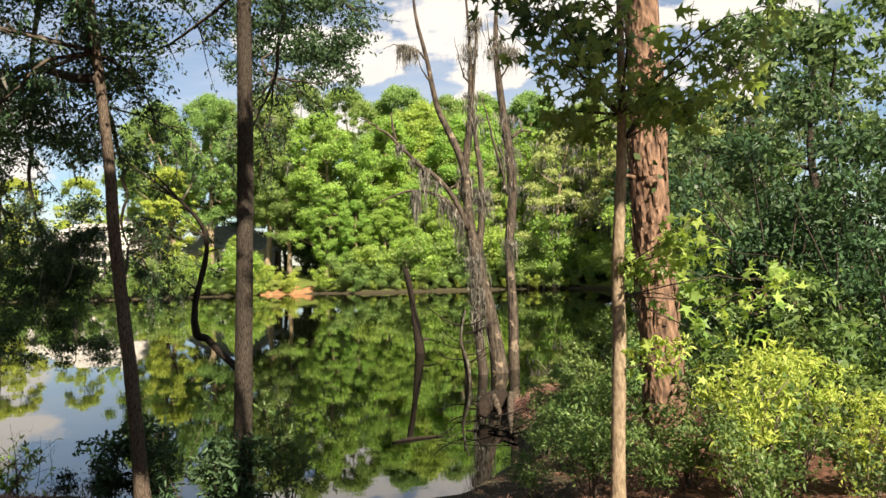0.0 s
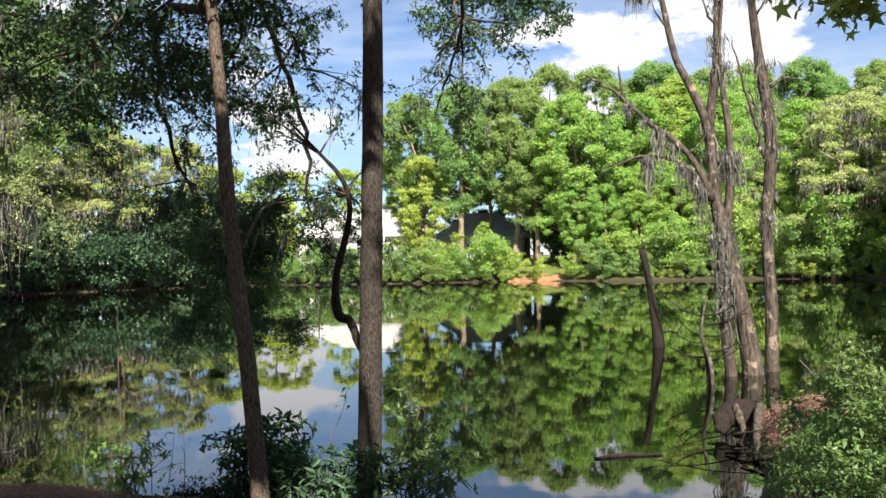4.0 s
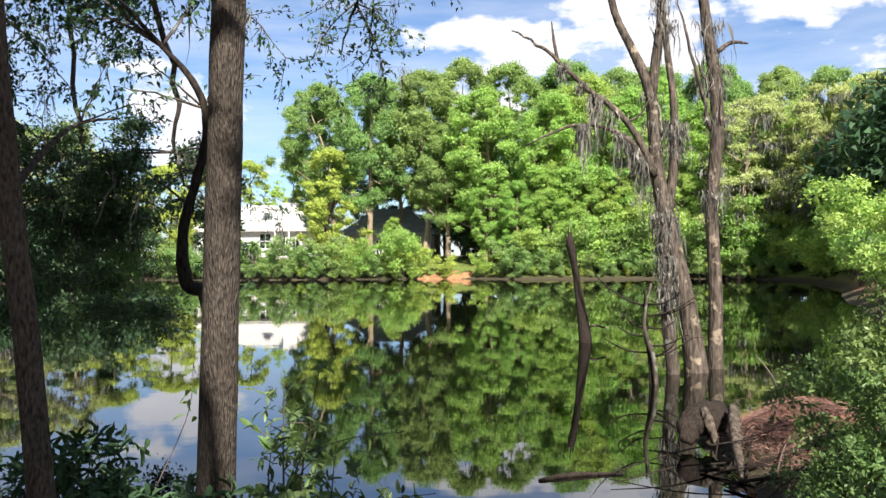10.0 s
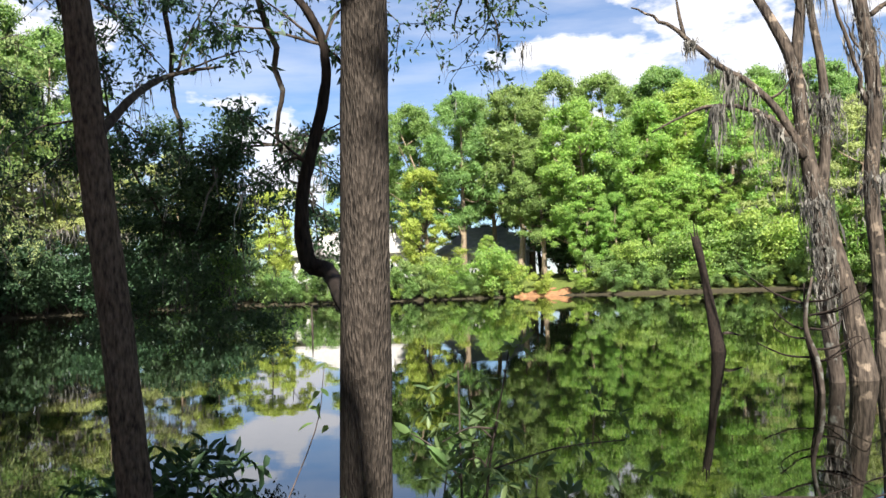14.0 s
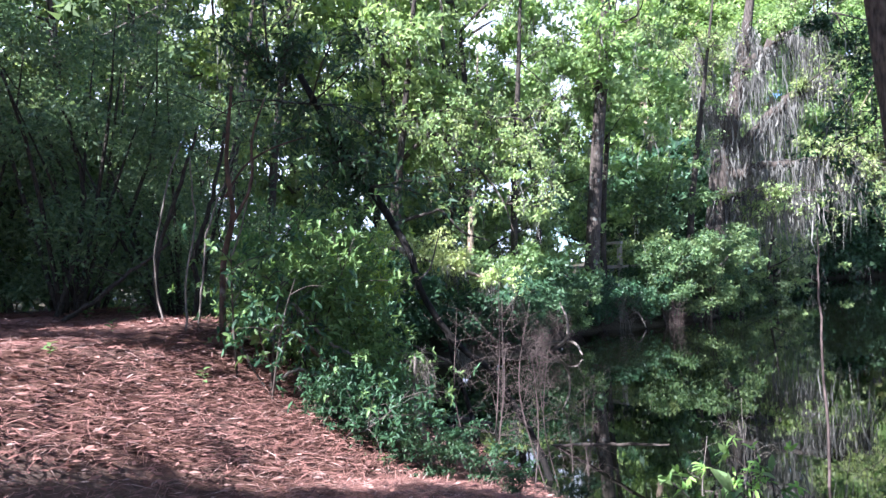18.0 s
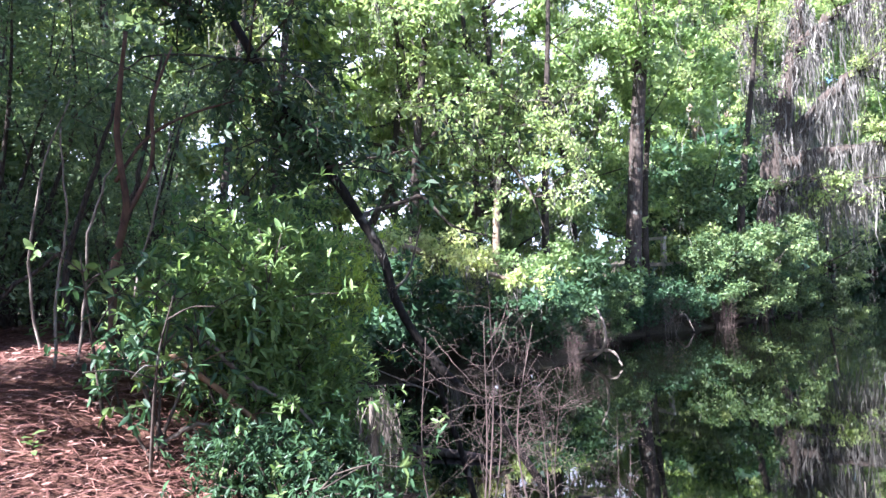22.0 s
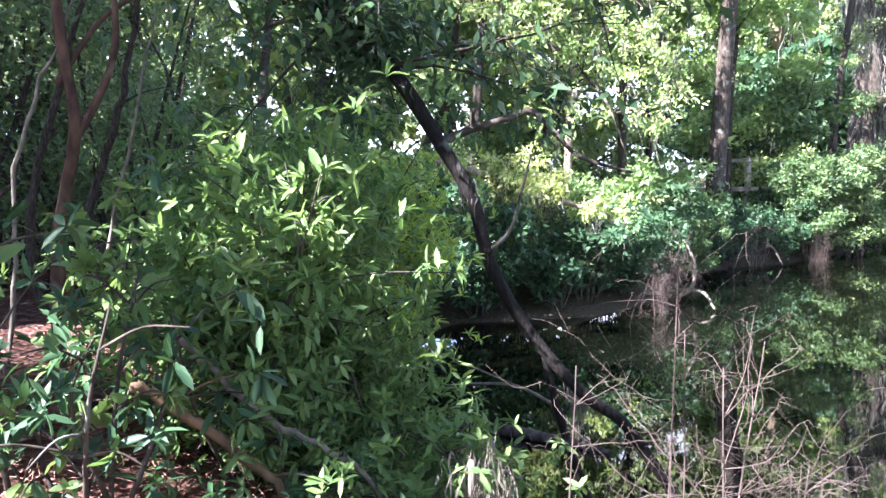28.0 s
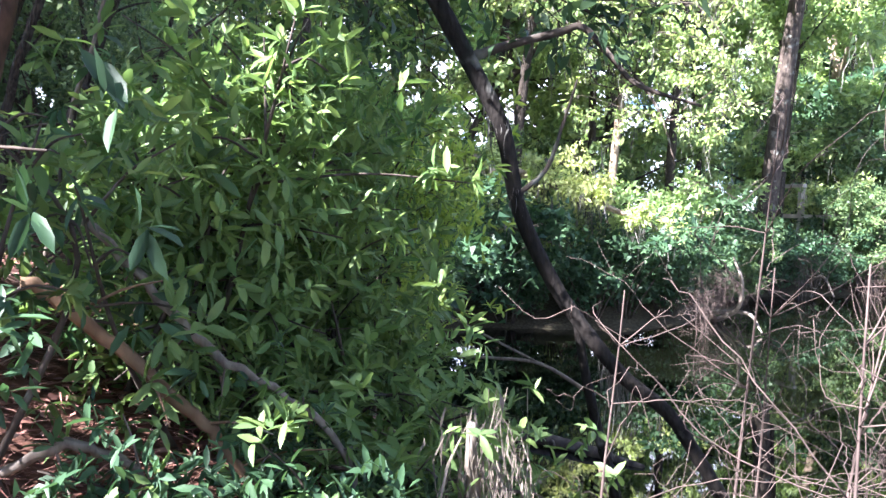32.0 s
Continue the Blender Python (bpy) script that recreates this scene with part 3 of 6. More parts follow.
def build_ground():
    xs, ys = graded(-1500, 1500, -14, 8, 0.26, 1.08), graded(-1500, 2500, -8, 13, 0.26, 1.075)
    gx, gy = np.meshgrid(xs, ys)
    v = np.stack([gx.ravel(), gy.ravel(), ground_z(gx, gy).ravel()], 1)
    i = np.arange(len(ys) - 1)[:, None] * len(xs) + np.arange(len(xs) - 1)[None]
    i = i.ravel()
    ob = new("ground", mesh_of("ground", v, np.stack([i, i + 1, i + 1 + len(xs), i + len(xs)], 1), GROUND, True))
    tagged(ob, "brown leaf litter and soil sloping to the pond", "ground", kind="structure")


build_ground()


def build_water():
    me = bpy.data.meshes.new("water")
    bm = bmesh.new()
    bm.faces.new([bm.verts.new((x, y, 0)) for x, y in ((-75, 2), (45, 2), (45, 100), (-75, 100))])
    bm.to_mesh(me)
    me.materials.append(WATER)
    tagged(new("water", me), "still dark green pond water mirroring the trees", "water", kind="structure")


build_water()


def shore_ribbon(first, last):
    """An added low bank, dark for the shade under the bushes, that follows the pond's outline where the ground sheet is
    coarse.
    """
    p = [POND[i % len(POND)] for i in range(first, last + 1)]
    line = smooth_line([(x, y, 0) for x, y in p], 14)[:, :2]
    tang = unit(np.gradient(line, axis=0))
    out = np.stack([tang[:, 1], -tang[:, 0]], 1)
    rng = np.random.default_rng(5)
    rows = []
    for off, z in ((0.1, -0.3), (0.4, 0.03), (0.7, 0.12), (1.7, 0.22), (3.6, 0.3), (4.8, -0.3)):
        jig = rng.normal(size=(len(line), 1))
        rows.append(np.hstack([line + out * (off + jig * 0.12), np.full((len(line), 1), z) + (0.04 * rng.normal(size=(len(line), 1)) if z > 0.1 else 0)]))
    v = np.stack(rows, 1).reshape(-1, 3)
    i = (np.arange(len(line) - 1)[:, None] * 6 + np.arange(5)[None]).ravel()
    ob = new("shore_bank", mesh_of("shore_bank", v, np.stack([i, i + 1, i + 7, i + 6], 1), GROUND, True))
    tagged(ob, "low bank added along the far waterline, dark as shade under the bushes", "bank", kind="structure")


# added dark strip that stands for the shaded far waterline
shore_ribbon(13, 28)


# ---- near trees on the bank ----
def trunk_thing(name, label, points, radii, bark, sides=14, flare=0.35, steps=6):
    root = thing(name, label, "tree")
    tube("trunk", points, radii, bark, root, sides, steps, 0.035, flare)
    return root


tree_a = trunk_thing("tupelo_tree", "straight grey-brown furrowed trunk at the water's edge", [(-0.84, 5.05, 0.0), (-0.80, 5.05, 1.2), (-0.75, 5.06, 3.0), (-0.70, 5.07, 4.8), (-0.66, 5.1, 8.0), (-0.5, 5.2, 12)], [0.145, 0.122, 0.11, 0.105, 0.09, 0.07], BARK_GREY)
tree_b = trunk_thing("slanting_tree", "slender slanting brown trunk standing at the shore", [(-2.13, 5.57, -0.15), (-2.2, 5.53, 1.03), (-2.27, 5.49, 2.02), (-2.35, 5.44, 2.94), (-2.43, 5.41, 3.93), (-2.48, 5.39, 4.93), (-2.85, 5.6, 8.2)], [0.115, 0.094, 0.088, 0.083, 0.078, 0.07, 0.05], BARK_SLANT)
tree_c = trunk_thing("sweetgum_sapling", "slim pale sweetgum trunk in sun", [(3.38, 2.84, 0.3), (3.40, 2.83, 1.2), (3.44, 2.81, 2.4), (3.45, 2.81, 3.3), (3.52, 2.78, 4.6), (3.55, 2.78, 6.5)], [0.09, 0.078, 0.075, 0.068, 0.055, 0.035], BARK_PALE)
tree_d = trunk_thing("pine_tree", "thick pine trunk with flaking reddish bark", [(5.05, 5.0, 0.1), (4.95, 5.05, 1.5), (4.85, 5.1, 3.6), (4.8, 5.12, 6.7), (4.7, 5.2, 12)], [0.33, 0.29, 0.265, 0.25, 0.2], BARK_PINE)

# plates of loose bark up the pine, and stubs of lost limbs
plates = np.random.default_rng(77)
PLATE = []
for k in range(4):
    u = np.linspace(-1, 1, 5)
    out = [(w * 0.05 * (1 - 0.25 * abs(h)) + 0.008 * plates.normal(), 0.016 * (1 - w * w) + 0.004 * plates.normal() + (0.012 if abs(h) < 0.9 else 0.0), h * 0.11 + 0.012 * plates.normal()) for h in (-1, -0.5, 0.1, 0.6, 1) for w in u]
    i = (np.arange(4)[:, None] * 5 + np.arange(4)[None]).ravel()
    PLATE.append(mesh_of("bark_plate", np.array(out), np.stack([i, i + 1, i + 6, i + 5], 1), BARK_PINE, True))
for k in range(230):
    z = 0.4 + 5.6 * plates.random()
    a = plates.random() * 2 * math.pi
    x, y, r = np.interp(z, (0.1, 1.5, 3.6, 6.7), (5.05, 4.95, 4.85, 4.8)), np.interp(z, (0.1, 1.5, 3.6, 6.7), (5.0, 5.05, 5.1, 5.12)), np.interp(z, (0.1, 1.5, 3.6, 6.7), (0.36, 0.29, 0.267, 0.25))
    ob = part("bark_plate", PLATE[k % 4], tree_d)
    ob.matrix_basis = pose(x + math.cos(a) * r * 0.985, y + math.sin(a) * r * 0.985, z, plates.normal() * 3, plates.normal() * 4, math.degrees(a) - 90) @ Matrix.Diagonal((0.7 + 0.6 * plates.random(), 1.0, 0.6 + 0.9 * plates.random(), 1))
for z, a in ((4.4, 200), (5.3, 120), (5.9, 300)):
    d = np.array([math.cos(radians(a)), math.sin(radians(a)), 0.15])
    p = np.array([4.83, 5.11, z])
    tube("limb_stub", [p + d * 0.2, p + d * 0.34, p + d * 0.5], [0.04, 0.03, 0.015], BARK_PINE, tree_d, 7, 3, 0.1)

# dead trees standing in the water, hung with moss
dead = trunk_thing("dead_tree", "dead grey forked tree standing in the pond", [(5.56, 17.87, -0.5), (5.5, 17.87, 0.2), (5.34, 17.92, 1.46), (5.0, 18.02, 3.1), (4.77, 18.08, 4.4), (4.64, 18.11, 6.1), (4.28, 18.2, 7.1), (3.9, 18.29, 8.0), (3.6, 18.3, 9.5), (3.3, 18.3, 10.8), (3.2, 18.3, 12.4)], [0.30, 0.25, 0.2, 0.19, 0.15, 0.14, 0.1, 0.085, 0.065, 0.045, 0.015], BARK_DEAD, 12, 0.3, 4)
tube("limb", [(4.66, 18.1, 6.0), (4.8, 18.07, 7.2), (4.87, 18.06, 8.0), (4.9, 18.1, 10), (4.75, 18.1, 12.2)], [0.12, 0.095, 0.08, 0.05, 0.015], BARK_DEAD, dead, 8)
tube("limb", [(4.95, 18.04, 3.2), (5.12, 17.99, 4.7), (5.11, 17.99, 6.0), (4.98, 18.03, 7.2), (4.93, 18.04, 8.0), (5.05, 18, 9.6), (5.2, 18, 11.6)], [0.12, 0.1, 0.085, 0.07, 0.055, 0.035, 0.012], BARK_DEAD, dead, 8)
tube("branch", [(4.7, 17.97, 4.3), (4.15, 18.11, 5.5), (3.26, 18.28, 6.3), (2.63, 18.38, 6.95), (2.16, 18.44, 7.36), (1.6, 18.48, 7.7)], [0.10, 0.075, 0.06, 0.05, 0.035, 0.015], BARK_DEAD, dead, 7, wobble=0.015)
tube("branch", [(4.63, 17.99, 4.45), (4.14, 18.11, 5.1), (3.58, 18.22, 5.44), (2.77, 18.36, 5.43), (1.9, 18.46, 5.05)], [0.07, 0.05, 0.04, 0.03, 0.012], BARK_DEAD, dead, 6, wobble=0.015)
tube("twig", [(2.63, 18.38, 6.95), (2.55, 18.4, 7.4), (2.5, 18.4, 7.85)], [0.04, 0.035, 0.015], BARK_DEAD, dead, 6)
tube("twig", [(4.15, 18.11, 5.5), (4.4, 18.0, 5.65), (4.62, 17.95, 6.05)], [0.03, 0.022, 0.01], BARK_DEAD, dead, 5)
dead_b = trunk_thing("dead_tree", "dead straight trunk with peeling bark in the pond", [(6.1, 18.44, -0.5), (6.1, 18.44, 0.1), (6.11, 18.43, 1.9), (6.05, 18.45, 3.7), (6.18, 18.4, 5.2), (6.14, 18.42, 6.5), (5.96, 18.48, 8.0), (5.8, 18.5, 10), (5.95, 18.5, 12.5)], [0.24, 0.17, 0.145, 0.14, 0.14, 0.145, 0.115, 0.08, 0.03], BARK_DEAD, 12, 0.3, 4)
tube("branch", [(6.2, 18.4, 7.1), (6.5, 18.38, 7.3), (6.85, 18.3, 7.25)], [0.06, 0.05, 0.02], BARK_DEAD, dead_b, 6)
tube("branch", [(6.05, 18.4, 5.3), (5.85, 18.3, 6.1), (5.5, 18.3, 7.4), (5.3, 18.3, 8.4)], [0.05, 0.04, 0.03, 0.01], BARK_DEAD, dead_b, 6, wobble=0.02)
for root, pts in ((dead, [(3.62, 18.3, 9.4), (3.2, 18.25, 9.75), (2.7, 18.2, 9.85), (2.3, 18.2, 9.7)]), (dead, [(3.75, 18.3, 8.7), (3.45, 18.2, 9.1), (3.3, 18.2, 9.6)]), (dead, [(4.9, 18.1, 9.0), (5.1, 18.05, 9.5), (5.15, 18.0, 10.3)]),
                  (dead, [(4.88, 18.1, 8.6), (4.6, 18.1, 9.2), (4.45, 18.1, 10.1)]), (dead_b, [(5.9, 18.5, 8.9), (6.2, 18.45, 9.4), (6.45, 18.4, 10.2)]), (dead_b, [(5.85, 18.5, 9.5), (5.6, 18.45, 10.0), (5.5, 18.4, 10.9)]), (dead_b, [(6.12, 18.42, 6.2), (5.8, 18.35, 6.7), (5.65, 18.3, 7.3)])):
    tube("branch", pts, [0.035, 0.025, 0.014, 0.006], BARK_DEAD, root, 6, 4, 0.08, wobble=0.015)
dead_c = trunk_thing("dead_snag", "thin snag wrapped in dark hanging moss", [(5.0, 17.6, -0.5), (4.95, 17.6, 0.2), (4.86, 17.65, 1.3), (4.8, 17.7, 3.4)], [0.16, 0.14, 0.13, 0.08], BARK_DARK, 10, 0.2, 4)
stump = trunk_thing("stump", "broken dark stump standing in the pond", [(3.95, 23.9, -0.6), (3.9, 23.89, 0.1), (3.68, 23.93, 1.8), (3.5, 23.95, 2.9), (3.46, 23.95, 3.1)], [0.21, 0.19, 0.1, 0.115, 0.05], BARK_SHADED, 10, 0.3, 5)
for dx, dz in ((0.05, 3.32), (-0.06, 3.2), (0.0, 3.45)):
    tube("splinter", [(3.5 + dx, 23.95, 2.8), (3.47 + dx * 1.2, 23.95, 3.05), (3.44 + dx * 1.6, 23.95, dz)], [0.05, 0.035, 0.01], BARK_SHADED, stump, 6, 3, 0.15)
tube("branch", [(3.85, 23.9, 0.4), (4.15, 23.85, 0.5), (4.5, 23.85, 0.42)], [0.05, 0.04, 0.02], BARK_DEAD, stump, 6, 4, 0.12)
sapling = trunk_thing("dead_sapling", "bare black branching sapling standing in the pond", [(4.25, 16.3, -0.4), (4.2, 16.3, 0.5), (4.1, 16.3, 1.1), (4.12, 16.3, 1.9)], [0.05, 0.04, 0.03, 0.012], BARK_SHADED, 8, 0.2, 4)
spread = np.random.default_rng(88)
for k in range(11):
    z = 0.2 + 1.5 * spread.random()
    a = np.array([4.17, 16.3, z])
    d = np.array([spread.choice([-1, 1]) * (0.4 + 0.7 * spread.random()), 0.3 * spread.normal(), 0.1 + 0.4 * spread.random()])
    tube("branch", [a, a + d * 0.5 + [0, 0, -0.08], a + d, a + d * 1.2 + spread.normal(size=3) * 0.15], [0.022, 0.017, 0.011, 0.005], BARK_SHADED, sapling, 5, 4, 0.08)


def hang(parent, pts, lengths, width=0.035, strands=10, spread=0.1, seed=1, mat=None):
    rng = np.random.default_rng(seed)
    v, f = moss_arrays(np.array(pts), np.array(lengths), rng, width, strands, spread)
    part("moss", mesh_of("moss", v, f, mat or MOSS), parent, "grey hanging moss")["kind"] = "stuff"


def along(points, n, seed=0, steps=6):
    line = smooth_line(points, steps)
    rng = np.random.default_rng(seed)
    return line[rng.integers(0, len(line), n)]


def beards(parent, points, n, longest, seed, width=0.032, strands=90, spread=0.075):
    """Separate bunches of moss along a limb, a few of them long."""
    rng = np.random.default_rng(seed)
    hang(parent, along(points, n, seed), longest * (0.25 + 0.75 * rng.random(n) ** 2), width, strands, spread, seed + 1)


beards(dead, [(4.63, 17.99, 4.45), (4.14, 18.11, 5.1), (3.58, 18.22, 5.44), (2.77, 18.36, 5.43)], 8, 1.9, 2)
beards(dead, [(5.12, 17.99, 4.7), (5.11, 17.99, 6.0), (4.93, 18.04, 8.0), (4.8, 18, 9.8)], 9, 1.2, 12, spread=0.14)
beards(dead, [(5.0, 18.02, 3.1), (4.77, 18.08, 4.4), (4.64, 18.11, 6.1)], 7, 1.3, 22, spread=0.16)
beards(dead, [(4.15, 18.11, 5.5), (3.26, 18.28, 6.3), (2.63, 18.38, 6.95)], 6, 1.3, 32)
beards(dead_b, [(6.05, 18.45, 3.7), (6.18, 18.4, 5.2), (6.14, 18.42, 6.5), (5.96, 18.48, 8.5)], 9, 1.1, 42, spread=0.15)
beards(dead, [(3.62, 18.3, 9.4), (3.2, 18.25, 9.75), (2.7, 18.2, 9.85)], 6, 0.9, 62)
beards(dead, [(4.87, 18.06, 8.0), (4.9, 18.1, 10), (5.1, 18.0, 10.6)], 7, 1.0, 72, spread=0.12)
beards(dead_b, [(5.8, 18.5, 9.6), (5.6, 18.45, 10.2), (6.3, 18.45, 9.8)], 6, 0.9, 82, spread=0.12)
beards(dead_c, [(4.86, 17.65, 1.6), (4.8, 17.7, 3.4)], 16, 1.0, 52, spread=0.1)


# ---- far shore: house, trees, bushes ----
def copies(proto, spots, seed=0, tilt=3):
    """Puts the first at the first spot and copies at the rest: x, y, size."""
    rng = np.random.default_rng(seed)
    for i, (x, y, s) in enumerate(spots):
        m = pose(x, y, gz(x, y), rng.normal() * tilt, rng.normal() * tilt, rng.random() * 360) @ Matrix.Diagonal((s * (0.92 + 0.16 * rng.random()), s * (0.92 + 0.16 * rng.random()), s, 1))
        if i == 0:
            proto.matrix_basis = m
        else:
            copy_thing(proto, m)


P_BRIGHT = broadleaf("broadleaf_tree", "tall spring-green broadleaved tree on the far shore", 11, 20, 5.0, LEAF_BRIGHT, BARK_PALE, 78000, 0.215, 0.12, 0, 190, flat=0.85, group="far shore trees")
P_MID = broadleaf("broadleaf_tree", "tall green broadleaved tree on the far shore", 12, 23, 5.2, LEAF_MID, BARK_PALE, 78000, 0.215, 0.26, 0, 190, flat=0.85, group="far shore trees")
P_MID2 = broadleaf("broadleaf_tree", "tall rounded green tree on the far shore", 13, 23, 5.8, LEAF_MID, BARK_PALE, 78000, 0.215, 0.3, 12, 190, flat=0.85, group="far shore trees")
P_YEL = broadleaf("broadleaf_tree", "yellow-green young tree on the far shore", 14, 13, 4.0, LEAF_YELLOW, BARK_GREY, 30000, 0.19, 0.05, 0, 130, flat=0.65, group="far shore trees")
P_MOSSY = broadleaf("mossy_tree", "mossy broadleaved tree hung with grey moss", 15, 19, 5.3, LEAF_MOSSY, BARK_PALE, 36000, 0.2, 0.2, 200, 130, flat=0.55, group="mossy far trees", moss_w=0.17)
P_DARK = broadleaf("live_oak", "dark evergreen oak behind the pond", 16, 18, 6.0, LEAF_DARK, BARK_DARK, 20000, 0.32, 0.05, 20, 90, flat=0.7, group="dark oaks")
B_MID = shrub("waterside_shrub", "dense green shrub on the bank", 21, 3.0, 2.2, LEAF_MID, 4800, 0.16, shape="tri", wide=0.7, group="bank shrubs")
B_BRI = shrub("waterside_shrub", "bright green shrub overhanging the water", 22, 3.4, 2.4, LEAF_BRIGHT, 4800, 0.165, shape="tri", wide=0.7, group="bank shrubs")
B_YEL = shrub("waterside_shrub", "yellow-green shrub at the water's edge", 23, 2.4, 1.9, LEAF_YELLOW, 4400, 0.145, shape="tri", wide=0.7, group="bank shrubs")
B_DRK = shrub("waterside_shrub", "dark green shrub shading the bank", 24, 3.2, 2.4, LEAF_DARK, 4400, 0.18, shape="tri", wide=0.7, group="bank shrubs")

copies(P_BRIGHT, [(9, 91, 0.95), (17, 90, 1.0), (26, 88, 0.9), (33, 84, 0.85), (13, 95, 1.1), (40, 80, 0.9), (2, 96, 1.05), (22, 96, 1.1), (38, 70, 0.8), (46, 88, 1.0), (5, 89.6, 0.5), (8.4, 89, 0.58), (12, 89, 0.5), (15.4, 88.4, 0.56), (19, 88.2, 0.5), (23, 87, 0.52), (1.5, 92.5, 0.6), (10, 91.5, 0.75), (-9.0, 92.5, 0.3)], 1)
copies(P_MID, [(-6, 99, 1.0), (-1, 104, 1.08), (4, 101, 1.04), (-13, 100, 0.98), (12, 103, 1.06), (19, 101, 0.98), (-3, 96, 0.7), (7, 95, 0.75), (28, 100, 1.0), (36, 98, 0.95), (44, 97, 0.95)], 2)
copies(copy_thing(P_MID, Matrix()), [(-54, 58, 1.15), (-58, 66, 1.2), (-60, 75, 1.2), (-58, 84, 1.15), (-51, 47, 1.1), (-44, 40, 1.0), (-38, 33.5, 0.85)], 7)
copies(P_MID2, [(-17, 103, 0.98), (-10, 106, 1.0), (-20, 110, 0.95), (14, 108, 1.1), (-5, 108, 1.02), (24, 106, 1.05), (32, 104, 1.0)], 3)
copies(P_YEL, [(-17.2, 97, 1.05), (-38, 99, 0.9), (-42, 94, 1.0), (31, 82, 0.6), (-28, 124, 1.1), (-35, 122, 1.1), (-40, 112, 1.0), (-22, 118, 1.1)], 4)
copies(P_MOSSY, [(27, 82.5, 0.95), (34, 78, 0.95), (31, 90, 1.0), (37, 62, 0.85), (41, 86, 1.05), (20, 89, 0.85), (35, 70, 0.9), (-47, 92, 0.9), (-52, 84, 0.9), (-56, 78, 0.95), (-60, 66, 0.95), (-58, 92, 1.0), (-63, 76, 1.0)], 5)
copies(P_DARK, [(-50, 100, 0.9), (-62, 58, 1.0), (-58, 48, 1.0), (-66, 84, 1.0), (-54, 40, 1.0), (-70, 70, 1.0), (10, 112, 1.0), (20, 112, 1.05), (30, 112, 1.0), (-4, 116, 1.0), (40, 106, 1.0), (50, 92, 1.0), (-45, 104, 0.8), (-64, 100, 1.05)], 6)


def bank_spots(points, step, inland, size, seed):
    rng = np.random.default_rng(seed)
    out = []
    p = np.array(points, dtype=float)
    for a, b in zip(p, p[1:]):
        n = max(1, int(np.linalg.norm(b - a) / step))
        for i in range(n):
            q = a + (b - a) * (i + rng.random()) / n
            out.append((q[0] + rng.normal() * inland * 0.4, q[1] + rng.normal() * inland * 0.4, size * (0.7 + 0.6 * rng.random())))
    return out


copies(B_MID, bank_spots([(-37, 92.2), (-26, 88.3), (-14, 89.2)], 1.5, 0.25, 0.9, 1) + bank_spots([(3, 88), (20, 86.6), (31, 82)], 2.2, 0.5, 1.2, 2) + bank_spots([(2, 94), (30, 90)], 4, 1.5, 1.7, 21) + bank_spots([(-36, 91.8), (-26, 87.9), (-12, 88.9), (-5, 89.5)], 1.3, 0.2, 0.5, 24) + bank_spots([(4.5, 86.2), (20, 85.5), (30.6, 80)], 1.4, 0.2, 0.6, 25), 11)
copies(B_BRI, bank_spots([(-14, 89.3), (-5, 89.9)], 1.6, 0.25, 1.0, 3) + bank_spots([(4, 87), (20, 86.4), (31, 81)], 2.4, 0.4, 1.4, 4) + bank_spots([(32, 78), (30.5, 65), (24, 50)], 3.0, 0.8, 1.3, 5), 12)
copies(B_YEL, bank_spots([(-16, 89.4), (-6, 89.9), (2, 88.7)], 2.6, 0.4, 1.0, 6) + bank_spots([(31, 76), (30.5, 68)], 3, 0.4, 1.2, 7) + bank_spots([(-20, 88.4), (-12, 88.9), (-5, 89.5)], 2.4, 0.2, 0.45, 26) + bank_spots([(4.5, 86.2), (20, 85.5), (30.6, 80)], 2.8, 0.2, 0.5, 27), 13)
copies(B_DRK, bank_spots([(-38, 91.3), (-45.2, 84.4), (-55.2, 73.3), (-57.2, 60), (-47.4, 42.3), (-33.8, 28.8)], 1.8, 0.35, 1.35, 8) + bank_spots([(-3, 100), (20, 99), (36, 93), (40, 76), (36, 58)], 3.2, 1.2, 2.1, 23), 14)
copies(copy_thing(P_DARK, Matrix()), [(-38, 33, 0.75), (-44, 39.5, 0.85), (-50, 46, 0.9), (-55, 51, 0.95), (-60, 64, 0.95), (-60, 76, 0.9), (-53, 88, 0.75), (-47, 95, 0.6), (0, 124, 1.1), (-14, 120, 1.0), (34, 116, 1.1), (46, 104, 1.1)], 15)

clay = bmesh.new()
bmesh.ops.create_grid(clay, x_segments=26, y_segments=12, size=1.0)
for vert in clay.verts:
    x, y = vert.co.x, vert.co.y
    edge = max(0.0, 1 - x * x) * max(0.0, 1 - y * y)
    vert.co = Vector((x * 4.2, y * 1.8, 0.95 * edge ** 0.5 * (0.75 + 0.6 * noise.noise(Vector((x * 3, y * 2, 4)))) + 0.18 * noise.noise(Vector((x * 9, y * 6, 1))) - 0.15))
me = bpy.data.meshes.new("clay_bank")
clay.to_mesh(me)
me.materials.append(CLAY)
ob = tagged(new("clay_bank", me), "bare orange clay bank at the far waterline", "bank", kind="structure")
ob.location = (-2.4, 91.0, 0.1)


